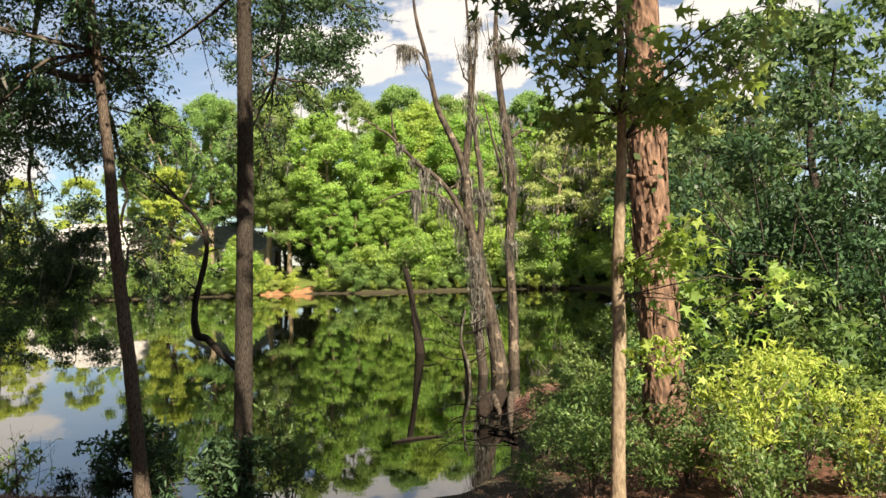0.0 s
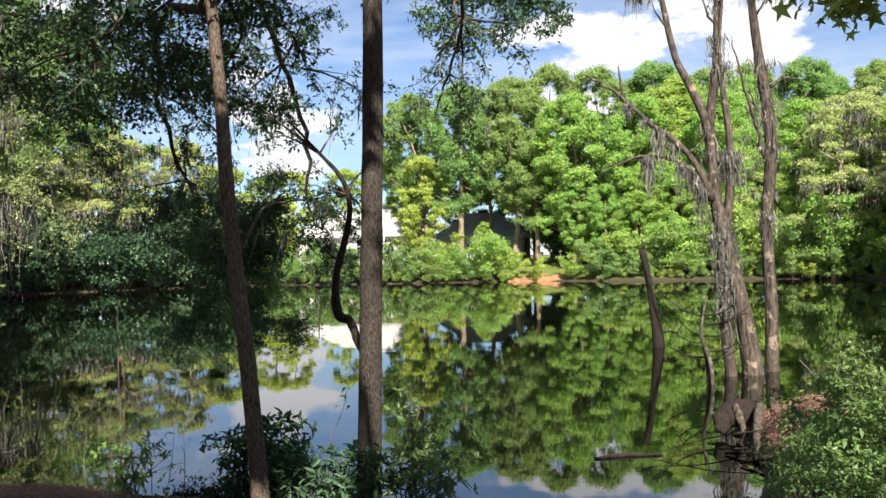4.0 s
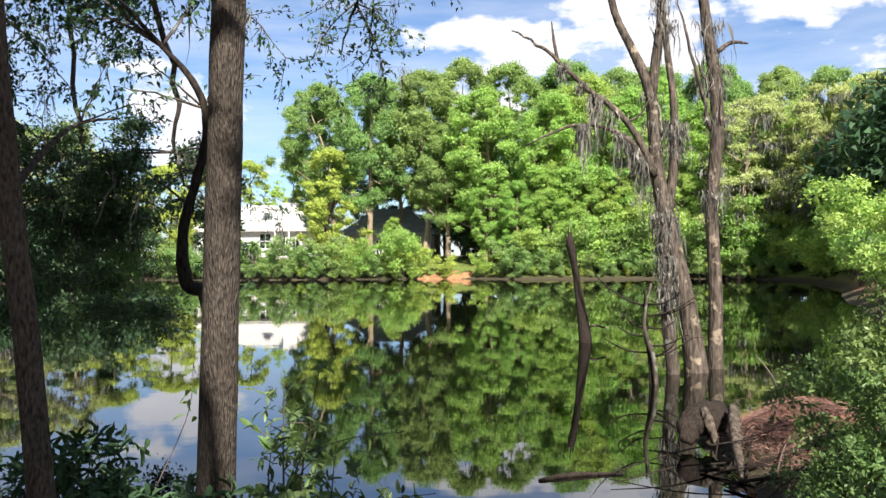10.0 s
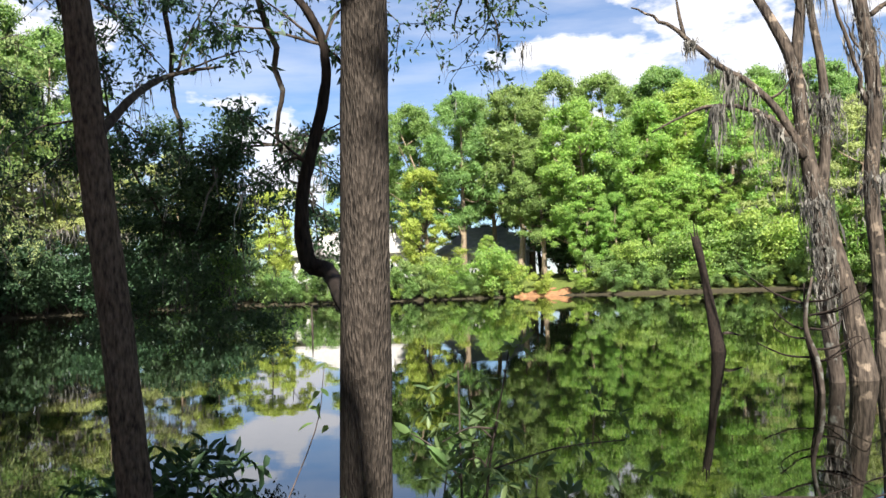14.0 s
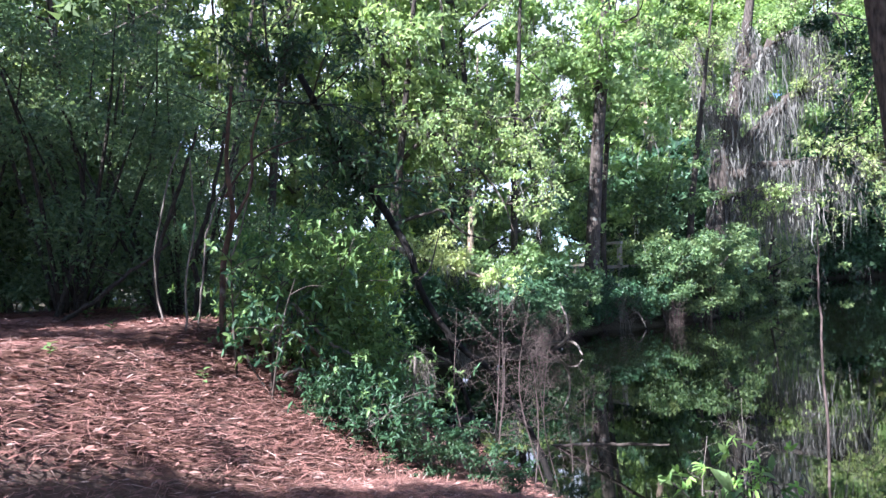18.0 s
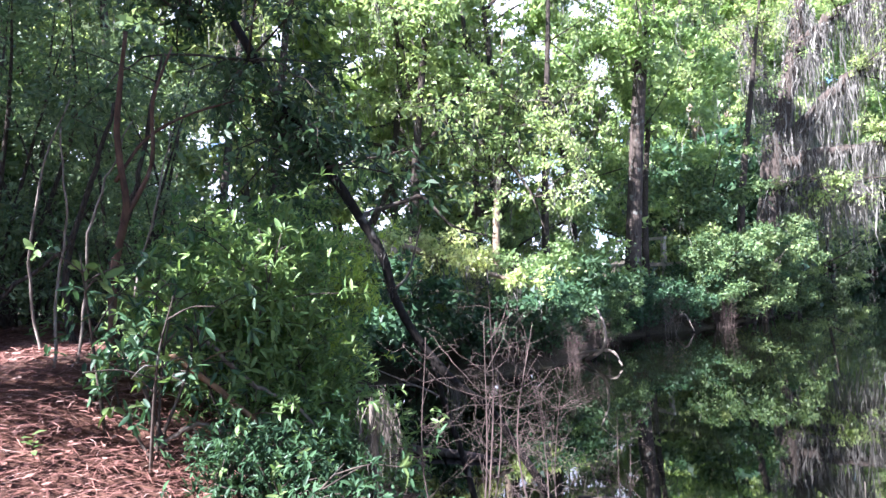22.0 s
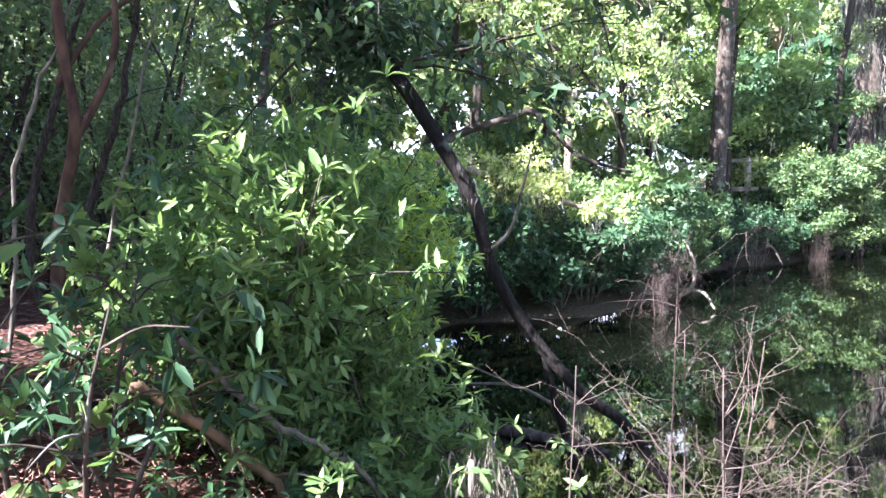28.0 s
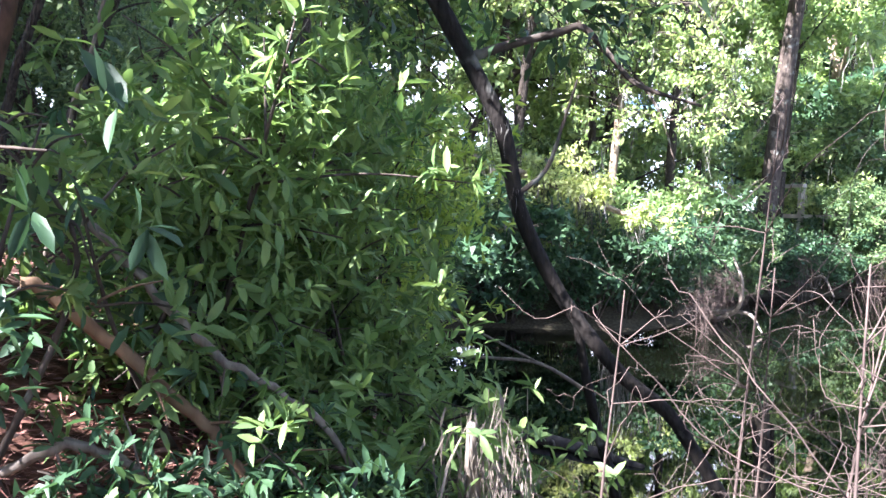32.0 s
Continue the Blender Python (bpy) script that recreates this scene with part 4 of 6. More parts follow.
# ---- foliage of the near trees ----
def twig_spray(parent, start, ends, mat, leaf, per, seed, bark=None, r=0.02, wide=0.4, shape="leaf", droop=0.3, spread=0.22, fine=5, moss=0, moss_len=0.5):
    """A branch that splits into twigs, with leaves along the twigs."""
    rng = np.random.default_rng(seed)
    lines, radii, pos, way, tips = [], [], [], [], []
    start = np.array(start, dtype=float)
    for end in ends:
        end = np.array(end, dtype=float)
        ln = np.linalg.norm(end - start)
        mid = (start + end) / 2 + rng.normal(size=3) * 0.09 * ln + np.array([0, 0, 0.06 * ln])
        line = smooth_line([start, mid, end], 5) + rng.normal(size=(11, 3)) * 0.012 * ln * np.linspace(0, 1, 11)[:, None]
        lines.append(line), radii.append([r, r * 0.6, r * 0.2])
        for k in range(fine):
            i = rng.integers(3, len(line))
            out = line[i] + rng.normal(size=3) * spread * np.array([1, 1, 0.7]) * ln * 0.5 + np.array([0, 0, -droop * 0.25 * ln])
            tw = smooth_line([line[i], (line[i] + out) / 2 + rng.normal(size=3) * 0.04, out], 3)
            lines.append(tw), radii.append([r * 0.3, r * 0.18, r * 0.1])
            tips.append(out)
            for _ in range(per):
                s = rng.random() ** 0.6
                j = min(int(s * (len(tw) - 1)), len(tw) - 2)
                p = tw[j] + (tw[j + 1] - tw[j]) * rng.random()
                pos.append(p + rng.normal(size=3) * leaf * 0.5)
                way.append(unit(tw[j + 1] - tw[j]) * 0.5 + rng.normal(size=3) * 0.7 - [0, 0, droop])
    v, f = many_tubes(lines, radii)
    part("branch", mesh_of("branch", v, f, bark or BARK_DARK, True), parent)["kind"] = "stuff"
    pos, way = np.array(pos), np.array(way)
    face = unit(rng.normal(size=pos.shape) * 0.7 + [0, 0, 0.8])
    v, f = leaf_arrays(pos, way, face, leaf * (0.6 + 0.7 * rng.random(len(pos))), wide, shape=shape, rng=rng)
    part("foliage", mesh_of("foliage", v, f, mat), parent)["kind"] = "stuff"
    if moss:
        t = np.array(tips)[rng.integers(0, len(tips), moss)]
        v, f = moss_arrays(t, moss_len * (0.4 + rng.random(moss)), rng, 0.02, 9, 0.05)
        part("moss", mesh_of("moss", v, f, MOSS), parent, "grey hanging moss")["kind"] = "stuff"


# crooked limb of the straight trunk, that turns upward over the water
tube("limb", [(-0.78, 5.1, 1.95), (-1.1, 5.8, 2.1), (-1.42, 6.6, 2.28), (-1.56, 6.63, 2.34), (-1.6, 6.61, 2.6), (-1.57, 6.61, 2.9), (-1.49, 6.65, 3.2), (-1.42, 6.67, 3.55), (-1.44, 6.67, 3.85), (-1.55, 6.63, 4.07), (-1.75, 6.58, 4.3), (-2.1, 6.5, 4.7)],
     [0.048, 0.047, 0.052, 0.06, 0.046, 0.04, 0.036, 0.033, 0.03, 0.025, 0.02, 0.012], BARK_SHADED, tree_a, 10, 4, 0.14)
twig_spray(tree_a, (-1.55, 6.62, 3.0), [(-1.95, 6.4, 3.35), (-1.2, 6.8, 3.3), (-1.9, 6.8, 2.9)], LEAF_DARK, 0.07, 9, 51, r=0.012, fine=5)
twig_spray(tree_a, (-1.43, 6.67, 3.8), [(-2.1, 6.5, 3.95), (-1.9, 6.6, 4.2), (-1.0, 6.8, 4.1), (-1.3, 6.9, 3.5)], LEAF_DARK, 0.07, 9, 52, r=0.014, fine=5)
twig_spray(tree_a, (-1.75, 6.58, 4.3), [(-2.6, 6.7, 4.5), (-2.4, 7.2, 4.9), (-1.6, 7.0, 4.9), (-2.9, 6.2, 5.2)], LEAF_DARK, 0.07, 10, 53, r=0.018, fine=8)
# limb to the other side with hanging twigs
tube("limb", [(-0.7, 5.1, 7.2), (-0.3, 8.0, 7.6), (-0.6, 11.2, 7.2), (-1.1, 12.8, 6.6), (-1.5, 13.6, 6.0)], [0.06, 0.045, 0.035, 0.026, 0.012], BARK_DARK, tree_a, 7, 4, 0.06, wobble=0.03)
twig_spray(tree_a, (-0.6, 11.2, 7.2), [(-0.2, 12.0, 6.4), (-1.0, 13.6, 6.0), (0.5, 12.6, 6.8), (-1.4, 12.4, 6.5), (-0.4, 12.9, 7.4), (0.9, 12.0, 7.5)], LEAF_DARK, 0.11, 12, 54, r=0.03, fine=14, spread=0.3, moss=10)
twig_spray(tree_a, (-1.1, 12.8, 6.6), [(-2.2, 14.0, 5.8), (-1.6, 14.2, 5.4), (-0.8, 13.4, 5.3), (-0.4, 13.2, 5.9)], LEAF_DARK, 0.11, 10, 55, r=0.02, fine=10, spread=0.3, moss=8)
twig_spray(tree_a, (-0.68, 5.1, 7.0), [(-2.6, 6.6, 7.4), (0.9, 7.2, 7.4), (1.2, 5.0, 7.8), (-2.2, 4.2, 7.6), (-0.8, 3.2, 7.7), (-1.6, 8.6, 7.2), (-3.2, 8.2, 6.7)], LEAF_DARK, 0.09, 14, 56, r=0.035, fine=18, spread=0.28)

tube("limb", [(-0.6, 11.2, 7.2), (-0.9, 12.6, 7.9), (-0.4, 13.8, 8.6), (0.3, 14.6, 9.3)], [0.03, 0.026, 0.02, 0.01], BARK_DARK, tree_a, 7, 4, 0.06, wobble=0.03)
fan_rng = np.random.default_rng(57)
c_fan = np.stack([-1.7 + 3.0 * fan_rng.random(46), 12.2 + 2.6 * fan_rng.random(46), 7.3 + 2.6 * fan_rng.random(46)], 1)
pos, way, face, size = clump_leaves(c_fan, 0.25 + 0.35 * fan_rng.random(46), 7000, 0.12, fan_rng, 0.6, 0.3)
add_leaves("crown", tree_a, LEAF_DARK, pos, way, face, size, 0.35)["kind"] = "stuff"
# drooping limbs of the slanting tree, over the water
B_LIMBS = ([(-2.66, 5.5, 6.4), (-3.6, 9.0, 7.4), (-3.9, 11.2, 6.6), (-3.7, 12.1, 5.2), (-3.9, 12.4, 4.2), (-3.5, 12.6, 3.4)],
           [(-2.76, 5.55, 7.2), (-4.6, 9.6, 8.2), (-5.6, 12.4, 7.2), (-6.2, 13.8, 5.2), (-5.6, 13.6, 3.8), (-5.0, 13.4, 2.8)],
           [(-2.6, 5.45, 5.8), (-4.6, 8.2, 6.6), (-5.8, 10.2, 6.0), (-6.0, 11.6, 4.6), (-5.7, 12.4, 3.2)],
           [(-2.76, 5.55, 7.2), (-5.5, 8.0, 7.6), (-7.6, 10.6, 7.2), (-8.6, 12.6, 5.8)])
for i, pts in enumerate(B_LIMBS):
    tube("limb", pts, [0.07, 0.055, 0.045, 0.04, 0.025, 0.012], BARK_DARK, tree_b, 7, 5, 0.06, wobble=0.04)
    e = np.array(pts[-1])
    m = np.array(pts[-2])
    rng = np.random.default_rng(60 + i)
    low = 0.0 if i < 3 else 0.5
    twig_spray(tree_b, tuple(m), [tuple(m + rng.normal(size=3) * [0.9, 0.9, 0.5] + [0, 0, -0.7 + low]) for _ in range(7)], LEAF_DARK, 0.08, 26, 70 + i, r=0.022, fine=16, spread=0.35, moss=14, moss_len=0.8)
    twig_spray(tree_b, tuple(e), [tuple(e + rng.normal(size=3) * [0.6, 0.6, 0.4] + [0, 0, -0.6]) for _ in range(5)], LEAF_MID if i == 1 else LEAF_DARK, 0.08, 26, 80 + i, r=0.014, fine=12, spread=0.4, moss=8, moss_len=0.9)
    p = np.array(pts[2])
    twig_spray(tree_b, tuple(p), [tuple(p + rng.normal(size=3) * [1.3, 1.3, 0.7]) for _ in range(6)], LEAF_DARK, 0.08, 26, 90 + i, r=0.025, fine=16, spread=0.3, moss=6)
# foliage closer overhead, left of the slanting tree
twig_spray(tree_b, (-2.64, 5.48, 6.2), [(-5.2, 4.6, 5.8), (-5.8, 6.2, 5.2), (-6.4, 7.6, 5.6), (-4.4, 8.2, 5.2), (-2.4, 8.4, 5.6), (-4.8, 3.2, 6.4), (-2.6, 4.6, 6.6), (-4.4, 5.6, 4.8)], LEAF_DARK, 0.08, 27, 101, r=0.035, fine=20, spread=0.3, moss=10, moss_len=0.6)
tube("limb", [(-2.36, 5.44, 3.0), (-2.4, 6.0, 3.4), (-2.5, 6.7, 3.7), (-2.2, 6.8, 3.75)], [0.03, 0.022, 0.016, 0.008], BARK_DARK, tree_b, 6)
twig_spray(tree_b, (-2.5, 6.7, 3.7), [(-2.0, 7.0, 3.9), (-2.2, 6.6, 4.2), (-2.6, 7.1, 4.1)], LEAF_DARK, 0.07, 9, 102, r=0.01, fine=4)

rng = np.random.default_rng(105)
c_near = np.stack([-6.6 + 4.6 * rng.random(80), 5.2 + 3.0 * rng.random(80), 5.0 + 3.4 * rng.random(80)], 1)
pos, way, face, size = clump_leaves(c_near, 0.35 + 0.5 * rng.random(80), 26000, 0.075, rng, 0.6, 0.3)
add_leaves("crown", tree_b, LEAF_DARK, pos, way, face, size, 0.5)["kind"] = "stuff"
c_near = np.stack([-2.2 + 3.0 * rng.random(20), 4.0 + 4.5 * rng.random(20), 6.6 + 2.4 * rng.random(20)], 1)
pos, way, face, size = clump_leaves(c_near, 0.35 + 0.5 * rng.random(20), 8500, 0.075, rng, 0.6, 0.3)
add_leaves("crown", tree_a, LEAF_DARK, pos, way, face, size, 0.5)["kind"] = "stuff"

# coarse clumps added above the view to shade the foliage below
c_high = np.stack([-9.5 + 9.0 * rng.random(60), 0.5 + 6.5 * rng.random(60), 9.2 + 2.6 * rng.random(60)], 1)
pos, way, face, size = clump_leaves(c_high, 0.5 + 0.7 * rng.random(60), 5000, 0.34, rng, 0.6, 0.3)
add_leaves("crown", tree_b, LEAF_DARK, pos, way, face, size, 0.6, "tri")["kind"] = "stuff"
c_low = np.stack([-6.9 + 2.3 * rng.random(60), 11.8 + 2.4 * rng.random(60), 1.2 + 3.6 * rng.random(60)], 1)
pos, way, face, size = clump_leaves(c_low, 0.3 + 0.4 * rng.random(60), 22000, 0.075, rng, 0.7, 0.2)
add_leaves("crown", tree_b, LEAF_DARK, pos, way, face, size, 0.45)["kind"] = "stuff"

# sweetgum leaves around the sapling, and high on the pine's side
C_ENDS = [(2.5, 2.2, 5.4), (2.9, 1.6, 5.9), (2.2, 2.9, 5.9), (3.2, 3.4, 4.7), (4.2, 2.2, 5.0), (4.6, 1.6, 5.6), (3.6, 1.9, 4.9), (2.7, 2.6, 4.9), (2.3, 2.0, 6.3), (5.0, 2.2, 6.0)]
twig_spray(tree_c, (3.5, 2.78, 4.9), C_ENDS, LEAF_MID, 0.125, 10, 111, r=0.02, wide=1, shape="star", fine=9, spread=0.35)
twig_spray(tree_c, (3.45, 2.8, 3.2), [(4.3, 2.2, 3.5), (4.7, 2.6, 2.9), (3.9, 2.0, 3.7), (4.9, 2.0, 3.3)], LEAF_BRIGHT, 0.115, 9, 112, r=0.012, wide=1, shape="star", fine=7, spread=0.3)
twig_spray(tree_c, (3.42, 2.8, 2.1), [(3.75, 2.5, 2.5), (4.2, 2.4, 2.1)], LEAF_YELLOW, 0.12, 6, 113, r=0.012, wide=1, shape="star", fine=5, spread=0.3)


# same leaves: this spray coloured dark for backlight, the next two bright for sun
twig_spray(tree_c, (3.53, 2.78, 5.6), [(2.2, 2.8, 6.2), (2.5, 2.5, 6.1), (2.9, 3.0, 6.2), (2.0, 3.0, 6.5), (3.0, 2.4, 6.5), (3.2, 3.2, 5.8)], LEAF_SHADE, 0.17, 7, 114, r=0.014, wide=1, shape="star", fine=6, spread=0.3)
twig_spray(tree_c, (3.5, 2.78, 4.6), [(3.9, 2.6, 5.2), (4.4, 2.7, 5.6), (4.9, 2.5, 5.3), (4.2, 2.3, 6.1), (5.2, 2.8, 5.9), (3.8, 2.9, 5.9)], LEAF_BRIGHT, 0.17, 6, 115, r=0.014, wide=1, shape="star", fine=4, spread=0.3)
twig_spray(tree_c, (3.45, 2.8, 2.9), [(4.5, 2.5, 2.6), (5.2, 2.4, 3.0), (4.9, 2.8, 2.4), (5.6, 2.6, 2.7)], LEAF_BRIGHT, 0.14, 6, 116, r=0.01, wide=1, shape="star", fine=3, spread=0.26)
ivy_rng = np.random.default_rng(117)
ivy_a, ivy_z = ivy_rng.random(170) * 2 * np.pi, 0.6 + 5.8 * ivy_rng.random(170)
ivy_out = np.stack([np.cos(ivy_a), np.sin(ivy_a), 0 * ivy_a], 1)
ivy_pos = np.stack([np.interp(ivy_z, (0.1, 3.6, 6.7), (5.05, 4.85, 4.8)), np.interp(ivy_z, (0.1, 3.6, 6.7), (5.0, 5.1, 5.12)), ivy_z], 1) + ivy_out * (0.33 + 0.12 * ivy_rng.random((170, 1)))
add_leaves("vine", tree_d, LEAF_SHADE, ivy_pos, ivy_out * 0.5 + ivy_rng.normal(size=(170, 3)) * 0.6 - [0, 0, 0.5], ivy_out + ivy_rng.normal(size=(170, 3)) * 0.3, 0.09 + 0.06 * ivy_rng.random(170), 0.7, "leaf", "climbing vine leaves")["kind"] = "stuff"


# ---- unseen oaks added behind the walk and over it to shade the bank ----
SHADE = broadleaf("oak_tree", "unseen spreading oak added to shade the bank", 31, 15, 4.6, LEAF_DARK, BARK_DARK, 8500, 0.5, 0.45, 0, 80, group="bank oaks")
copies(SHADE, [(2.2, -3.6, 0.75), (-11.0, -5.8, 0.85), (-7.9, -7.0, 0.8), (-14.5, -5.0, 0.9), (-17.5, -6.5, 1.0), (-1.5, -14, 1.0), (13, -12, 1.1), (-5, -21, 1.1), (16, 6, 0.95), (6, -24, 1.1), (-16, -20, 1.2), (20, -6, 1.1)], 41, 2)
R_TREES = broadleaf("bank_tree", "mossy tree on the near bank", 32, 14, 4.2, LEAF_SHADE, BARK_GREY, 11000, 0.25, 0.12, 40, 100, group="near bank trees", moss_w=0.05)
copies(R_TREES, [(12.0, 11.5, 0.7), (15, 16, 0.9), (19, 25, 0.95), (21, 34, 1.0), (27, 46, 1.0), (33, 56, 1.0)], 42, 2)
# slim oaks out of view, set where they block sun from straw and bush
SMALL_OAK = broadleaf("oak_tree", "slim unseen oak added to shade the straw and bush", 37, 11.5, 2.3, LEAF_DARK, BARK_DARK, 3600, 0.34, 0.58, 0, 50, group="slim oaks")
copies(SMALL_OAK, [(-6.0, -1.8, 1.0), (-8.0, -4.0, 1.0), (-6.5, -5.1, 1.0)], 47, 1)
THIN_OAK = broadleaf("oak_tree", "thin-crowned unseen oak added to dapple the bush", 38, 11, 2.3, LEAF_DARK, BARK_DARK, 330, 0.3, 0.58, 0, 50, group="slim oaks")
copies(THIN_OAK, [(-4.6, -2.0, 0.95)], 48, 1)
# the shaded mass on the right bank, its shade put into the leaf colour
DARK_BANK = shrub("bank_shrub", "tall evergreen shrub on the near bank, darkened for shade", 39, 4.4, 1.7, LEAF_DARK, 5000, 0.13, 10, wide=0.4, group="dark bank shrubs", low=-0.1)
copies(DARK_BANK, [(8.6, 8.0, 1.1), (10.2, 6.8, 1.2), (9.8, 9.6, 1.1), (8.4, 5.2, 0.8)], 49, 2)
P_RIGHT = shrub("bank_shrub", "bright green leafy shrub in the sun", 33, 2.2, 1.15, LEAF_YELLOW, 2300, 0.125, 16, wide=0.28, group="sunlit shrubs", bark=TWIG_PALE, clump=0.6)
copies(P_RIGHT, [(4.7, 2.35, 0.72), (5.5, 1.6, 0.66), (5.9, 3.4, 0.85)], 43, 2)
P_LOW = shrub("bank_shrub", "low green shrub in half shade", 34, 1.2, 0.8, LEAF_NEAR, 1700, 0.085, 8, wide=0.4, group="low bank shrubs")
copies(P_LOW, [(3.55, 4.1, 0.85), (3.9, 5.6, 0.9), (4.6, 3.6, 1.0), (2.95, 4.9, 0.6), (5.3, 6.4, 1.1), (4.6, 7.4, 0.8), (6.2, 8.6, 1.2), (5.6, 4.2, 1.0), (6.8, 5.4, 1.3), (7.4, 10.6, 1.2), (5.9, 11.2, 0.5), (4.2, 1.3, 0.8), (5.2, 0.5, 0.9), (6.5, 1.7, 1.1), (3.95, 3.1, 0.7), (5.1, 2.9, 1.0), (6.9, 0.4, 1.1), (5.9, 2.3, 0.9), (4.5, 8.0, 0.95), (5.2, 8.6, 1.1), (5.0, 7.6, 0.9), (4.05, 7.4, 0.75), (3.75, 6.9, 0.7), (6.1, 12.9, 1.1), (7.3, 12.6, 1.4), (8.6, 14.2, 1.6), (8.0, 8.6, 1.6), (8.8, 10.4, 1.8), (7.2, 7.4, 1.3), (9.4, 12.2, 1.8), (8.4, 6.6, 1.6), (7.6, 2.6, 1.5), (7.2, 4.0, 1.7)], 44, 2)
P_GREEN = shrub("waterside_shrub", "leafy green shrub leaning over the water", 35, 2.6, 1.9, LEAF_BRIGHT, 4200, 0.15, 8, shape="tri", wide=0.6, group="right bank shrubs")
copies(P_GREEN, [(10.8, 16.2, 0.9), (12.6, 20.5, 1.0), (14.3, 25, 1.0), (16.6, 30, 1.1), (19, 37, 1.2), (22, 44, 1.2)], 45, 2)
P_FOOT = shrub("shore_shrub", "dark leafy shrub at the foot of the trunk", 36, 1.0, 0.42, LEAF_DARK, 700, 0.11, 8, wide=0.32, shape="long", group="shrubs by the water", low=0.05)
copies(P_FOOT, [(-0.8, 4.7, 0.95), (-1.15, 4.85, 0.8), (-2.3, 6.45, 1.2), (-2.75, 6.4, 0.9), (-1.95, 6.0, 0.9)], 46, 2)


# ---- the wooded bank beyond the inlet ----
cypress = trunk_thing("cypress_tree", "tall dark straight trunk on the far side of the inlet", [(-23.4, 18.0, 0.6), (-23.32, 18.07, 1.6), (-23.2, 18.25, 4.2), (-23.06, 18.45, 6.9), (-22.84, 18.76, 10.5), (-22.6, 19, 16)], [0.36, 0.27, 0.24, 0.22, 0.19, 0.1], BARK_DARK, 12, 0.5, 5)
tube("limb", [(-23.06, 18.45, 6.9), (-22.4, 18.2, 8.4), (-21.6, 17.9, 9.2)], [0.06, 0.045, 0.02], BARK_DARK, cypress, 6)
tube("limb", [(-22.95, 18.6, 8.4), (-23.8, 19.2, 9.6), (-24.6, 19.6, 10.2)], [0.06, 0.045, 0.02], BARK_DARK, cypress, 6)
for i, p in enumerate([(-21.8, 18.0, 9.0), (-24.3, 19.4, 10.0), (-22.7, 18.9, 12.0), (-22.6, 19, 14.5)]):
    rng = np.random.default_rng(240 + i)
    twig_spray(cypress, p, [tuple(np.array(p) + rng.normal(size=3) * [1.2, 1.2, 0.8]) for _ in range(7)], LEAF_MID, 0.2, 14, 250 + i, r=0.03, fine=12, spread=0.35, moss=8, moss_len=1.2)
moss_oak = trunk_thing("live_oak", "old leaning oak draped with long grey moss", [(-29.2, 28.6, 0.5), (-29.0, 28.9, 3.5), (-28.73, 29.14, 6.5), (-28.5, 29.4, 8.2), (-28.1, 29.8, 10.5), (-27.8, 30.1, 13), (-27.5, 30.4, 16)], [0.7, 0.55, 0.5, 0.42, 0.3, 0.22, 0.1], BARK_DARK, 12, 0.4, 5)
OAK_LIMBS = ([(-28.53, 29.36, 7.6), (-29.13, 28.72, 10.2), (-29.4, 28.4, 12.5)], [(-28.4, 29.5, 6.7), (-27.5, 30.4, 8.2), (-26.5, 31.3, 9.4), (-25.2, 32.4, 10.2)], [(-28.6, 29.2, 6.0), (-27.3, 30.2, 6.3), (-25.6, 31.6, 6.4), (-24.2, 32.6, 6.0)],
             [(-28.6, 29.2, 5.0), (-27.4, 30.0, 5.2), (-26.0, 31.0, 4.6)], [(-28.1, 29.8, 10.5), (-26.8, 31, 12), (-25.5, 32, 12.4)])
for i, pts in enumerate(OAK_LIMBS):
    tube("limb", pts, [0.34, 0.24, 0.16, 0.08], BARK_DARK, moss_oak, 8, 5, 0.08, wobble=0.08)
    beards(moss_oak, pts, 22, 3.6, 200 + 5 * i, 0.05, 90, 0.22)
    e = np.array(pts[-1])
    rng = np.random.default_rng(210 + i)
    twig_spray(moss_oak, tuple(np.array(pts[-2])), [tuple(e + rng.normal(size=3) * [1.8, 1.8, 1.1]) for _ in range(8)], LEAF_WOOD, 0.17, 16, 220 + i, r=0.04, fine=16, spread=0.35)
hang(moss_oak, along([(-28.73, 29.14, 6.5), (-28.5, 29.4, 8.2), (-28.1, 29.8, 10.5), (-27.8, 30.1, 13)], 40, 231), 0.8 + 2.6 * RNG.random(40) ** 2, 0.06, 30, 0.3, 232)

W_TREE = broadleaf("wood_tree", "slender mossy tree in the wood by the inlet", 41, 16, 3.8, LEAF_WOOD, BARK_GREY, 12000, 0.22, 0.10, 60, 110, group="inlet wood", trunk_r=0.17, moss_w=0.03)
copies(W_TREE, [(-24.5, 14.5, 0.95), (-27, 20.5, 1.0), (-33.5, 33.5, 0.8), (-29, 17.0, 1.1), (-40, 40, 1.1), (-46, 50, 1.1), (-25, 8.5, 1.05), (-31.5, 11, 1.15), (-36, 17, 1.2)], 51, 3)
W_TREE2 = broadleaf("wood_tree", "leafy green tree in the wood by the inlet", 42, 13, 3.6, LEAF_WOOD, BARK_GREY, 12000, 0.215, 0.08, 50, 110, group="inlet wood", trunk_r=0.15, moss_w=0.03)
copies(W_TREE2, [(-22.5, 10.5, 0.9), (-23.5, 6.4, 0.95), (-25.5, 17.0, 0.9), (-22.5, 0.5, 0.95), (-23, 2.5, 1.1), (-27.5, 12.5, 1.15), (-17.5, 0.5, 1.0), (-21, -3, 1.1), (-43, 44, 1.0), (-28, 5, 1.2)], 52, 3)
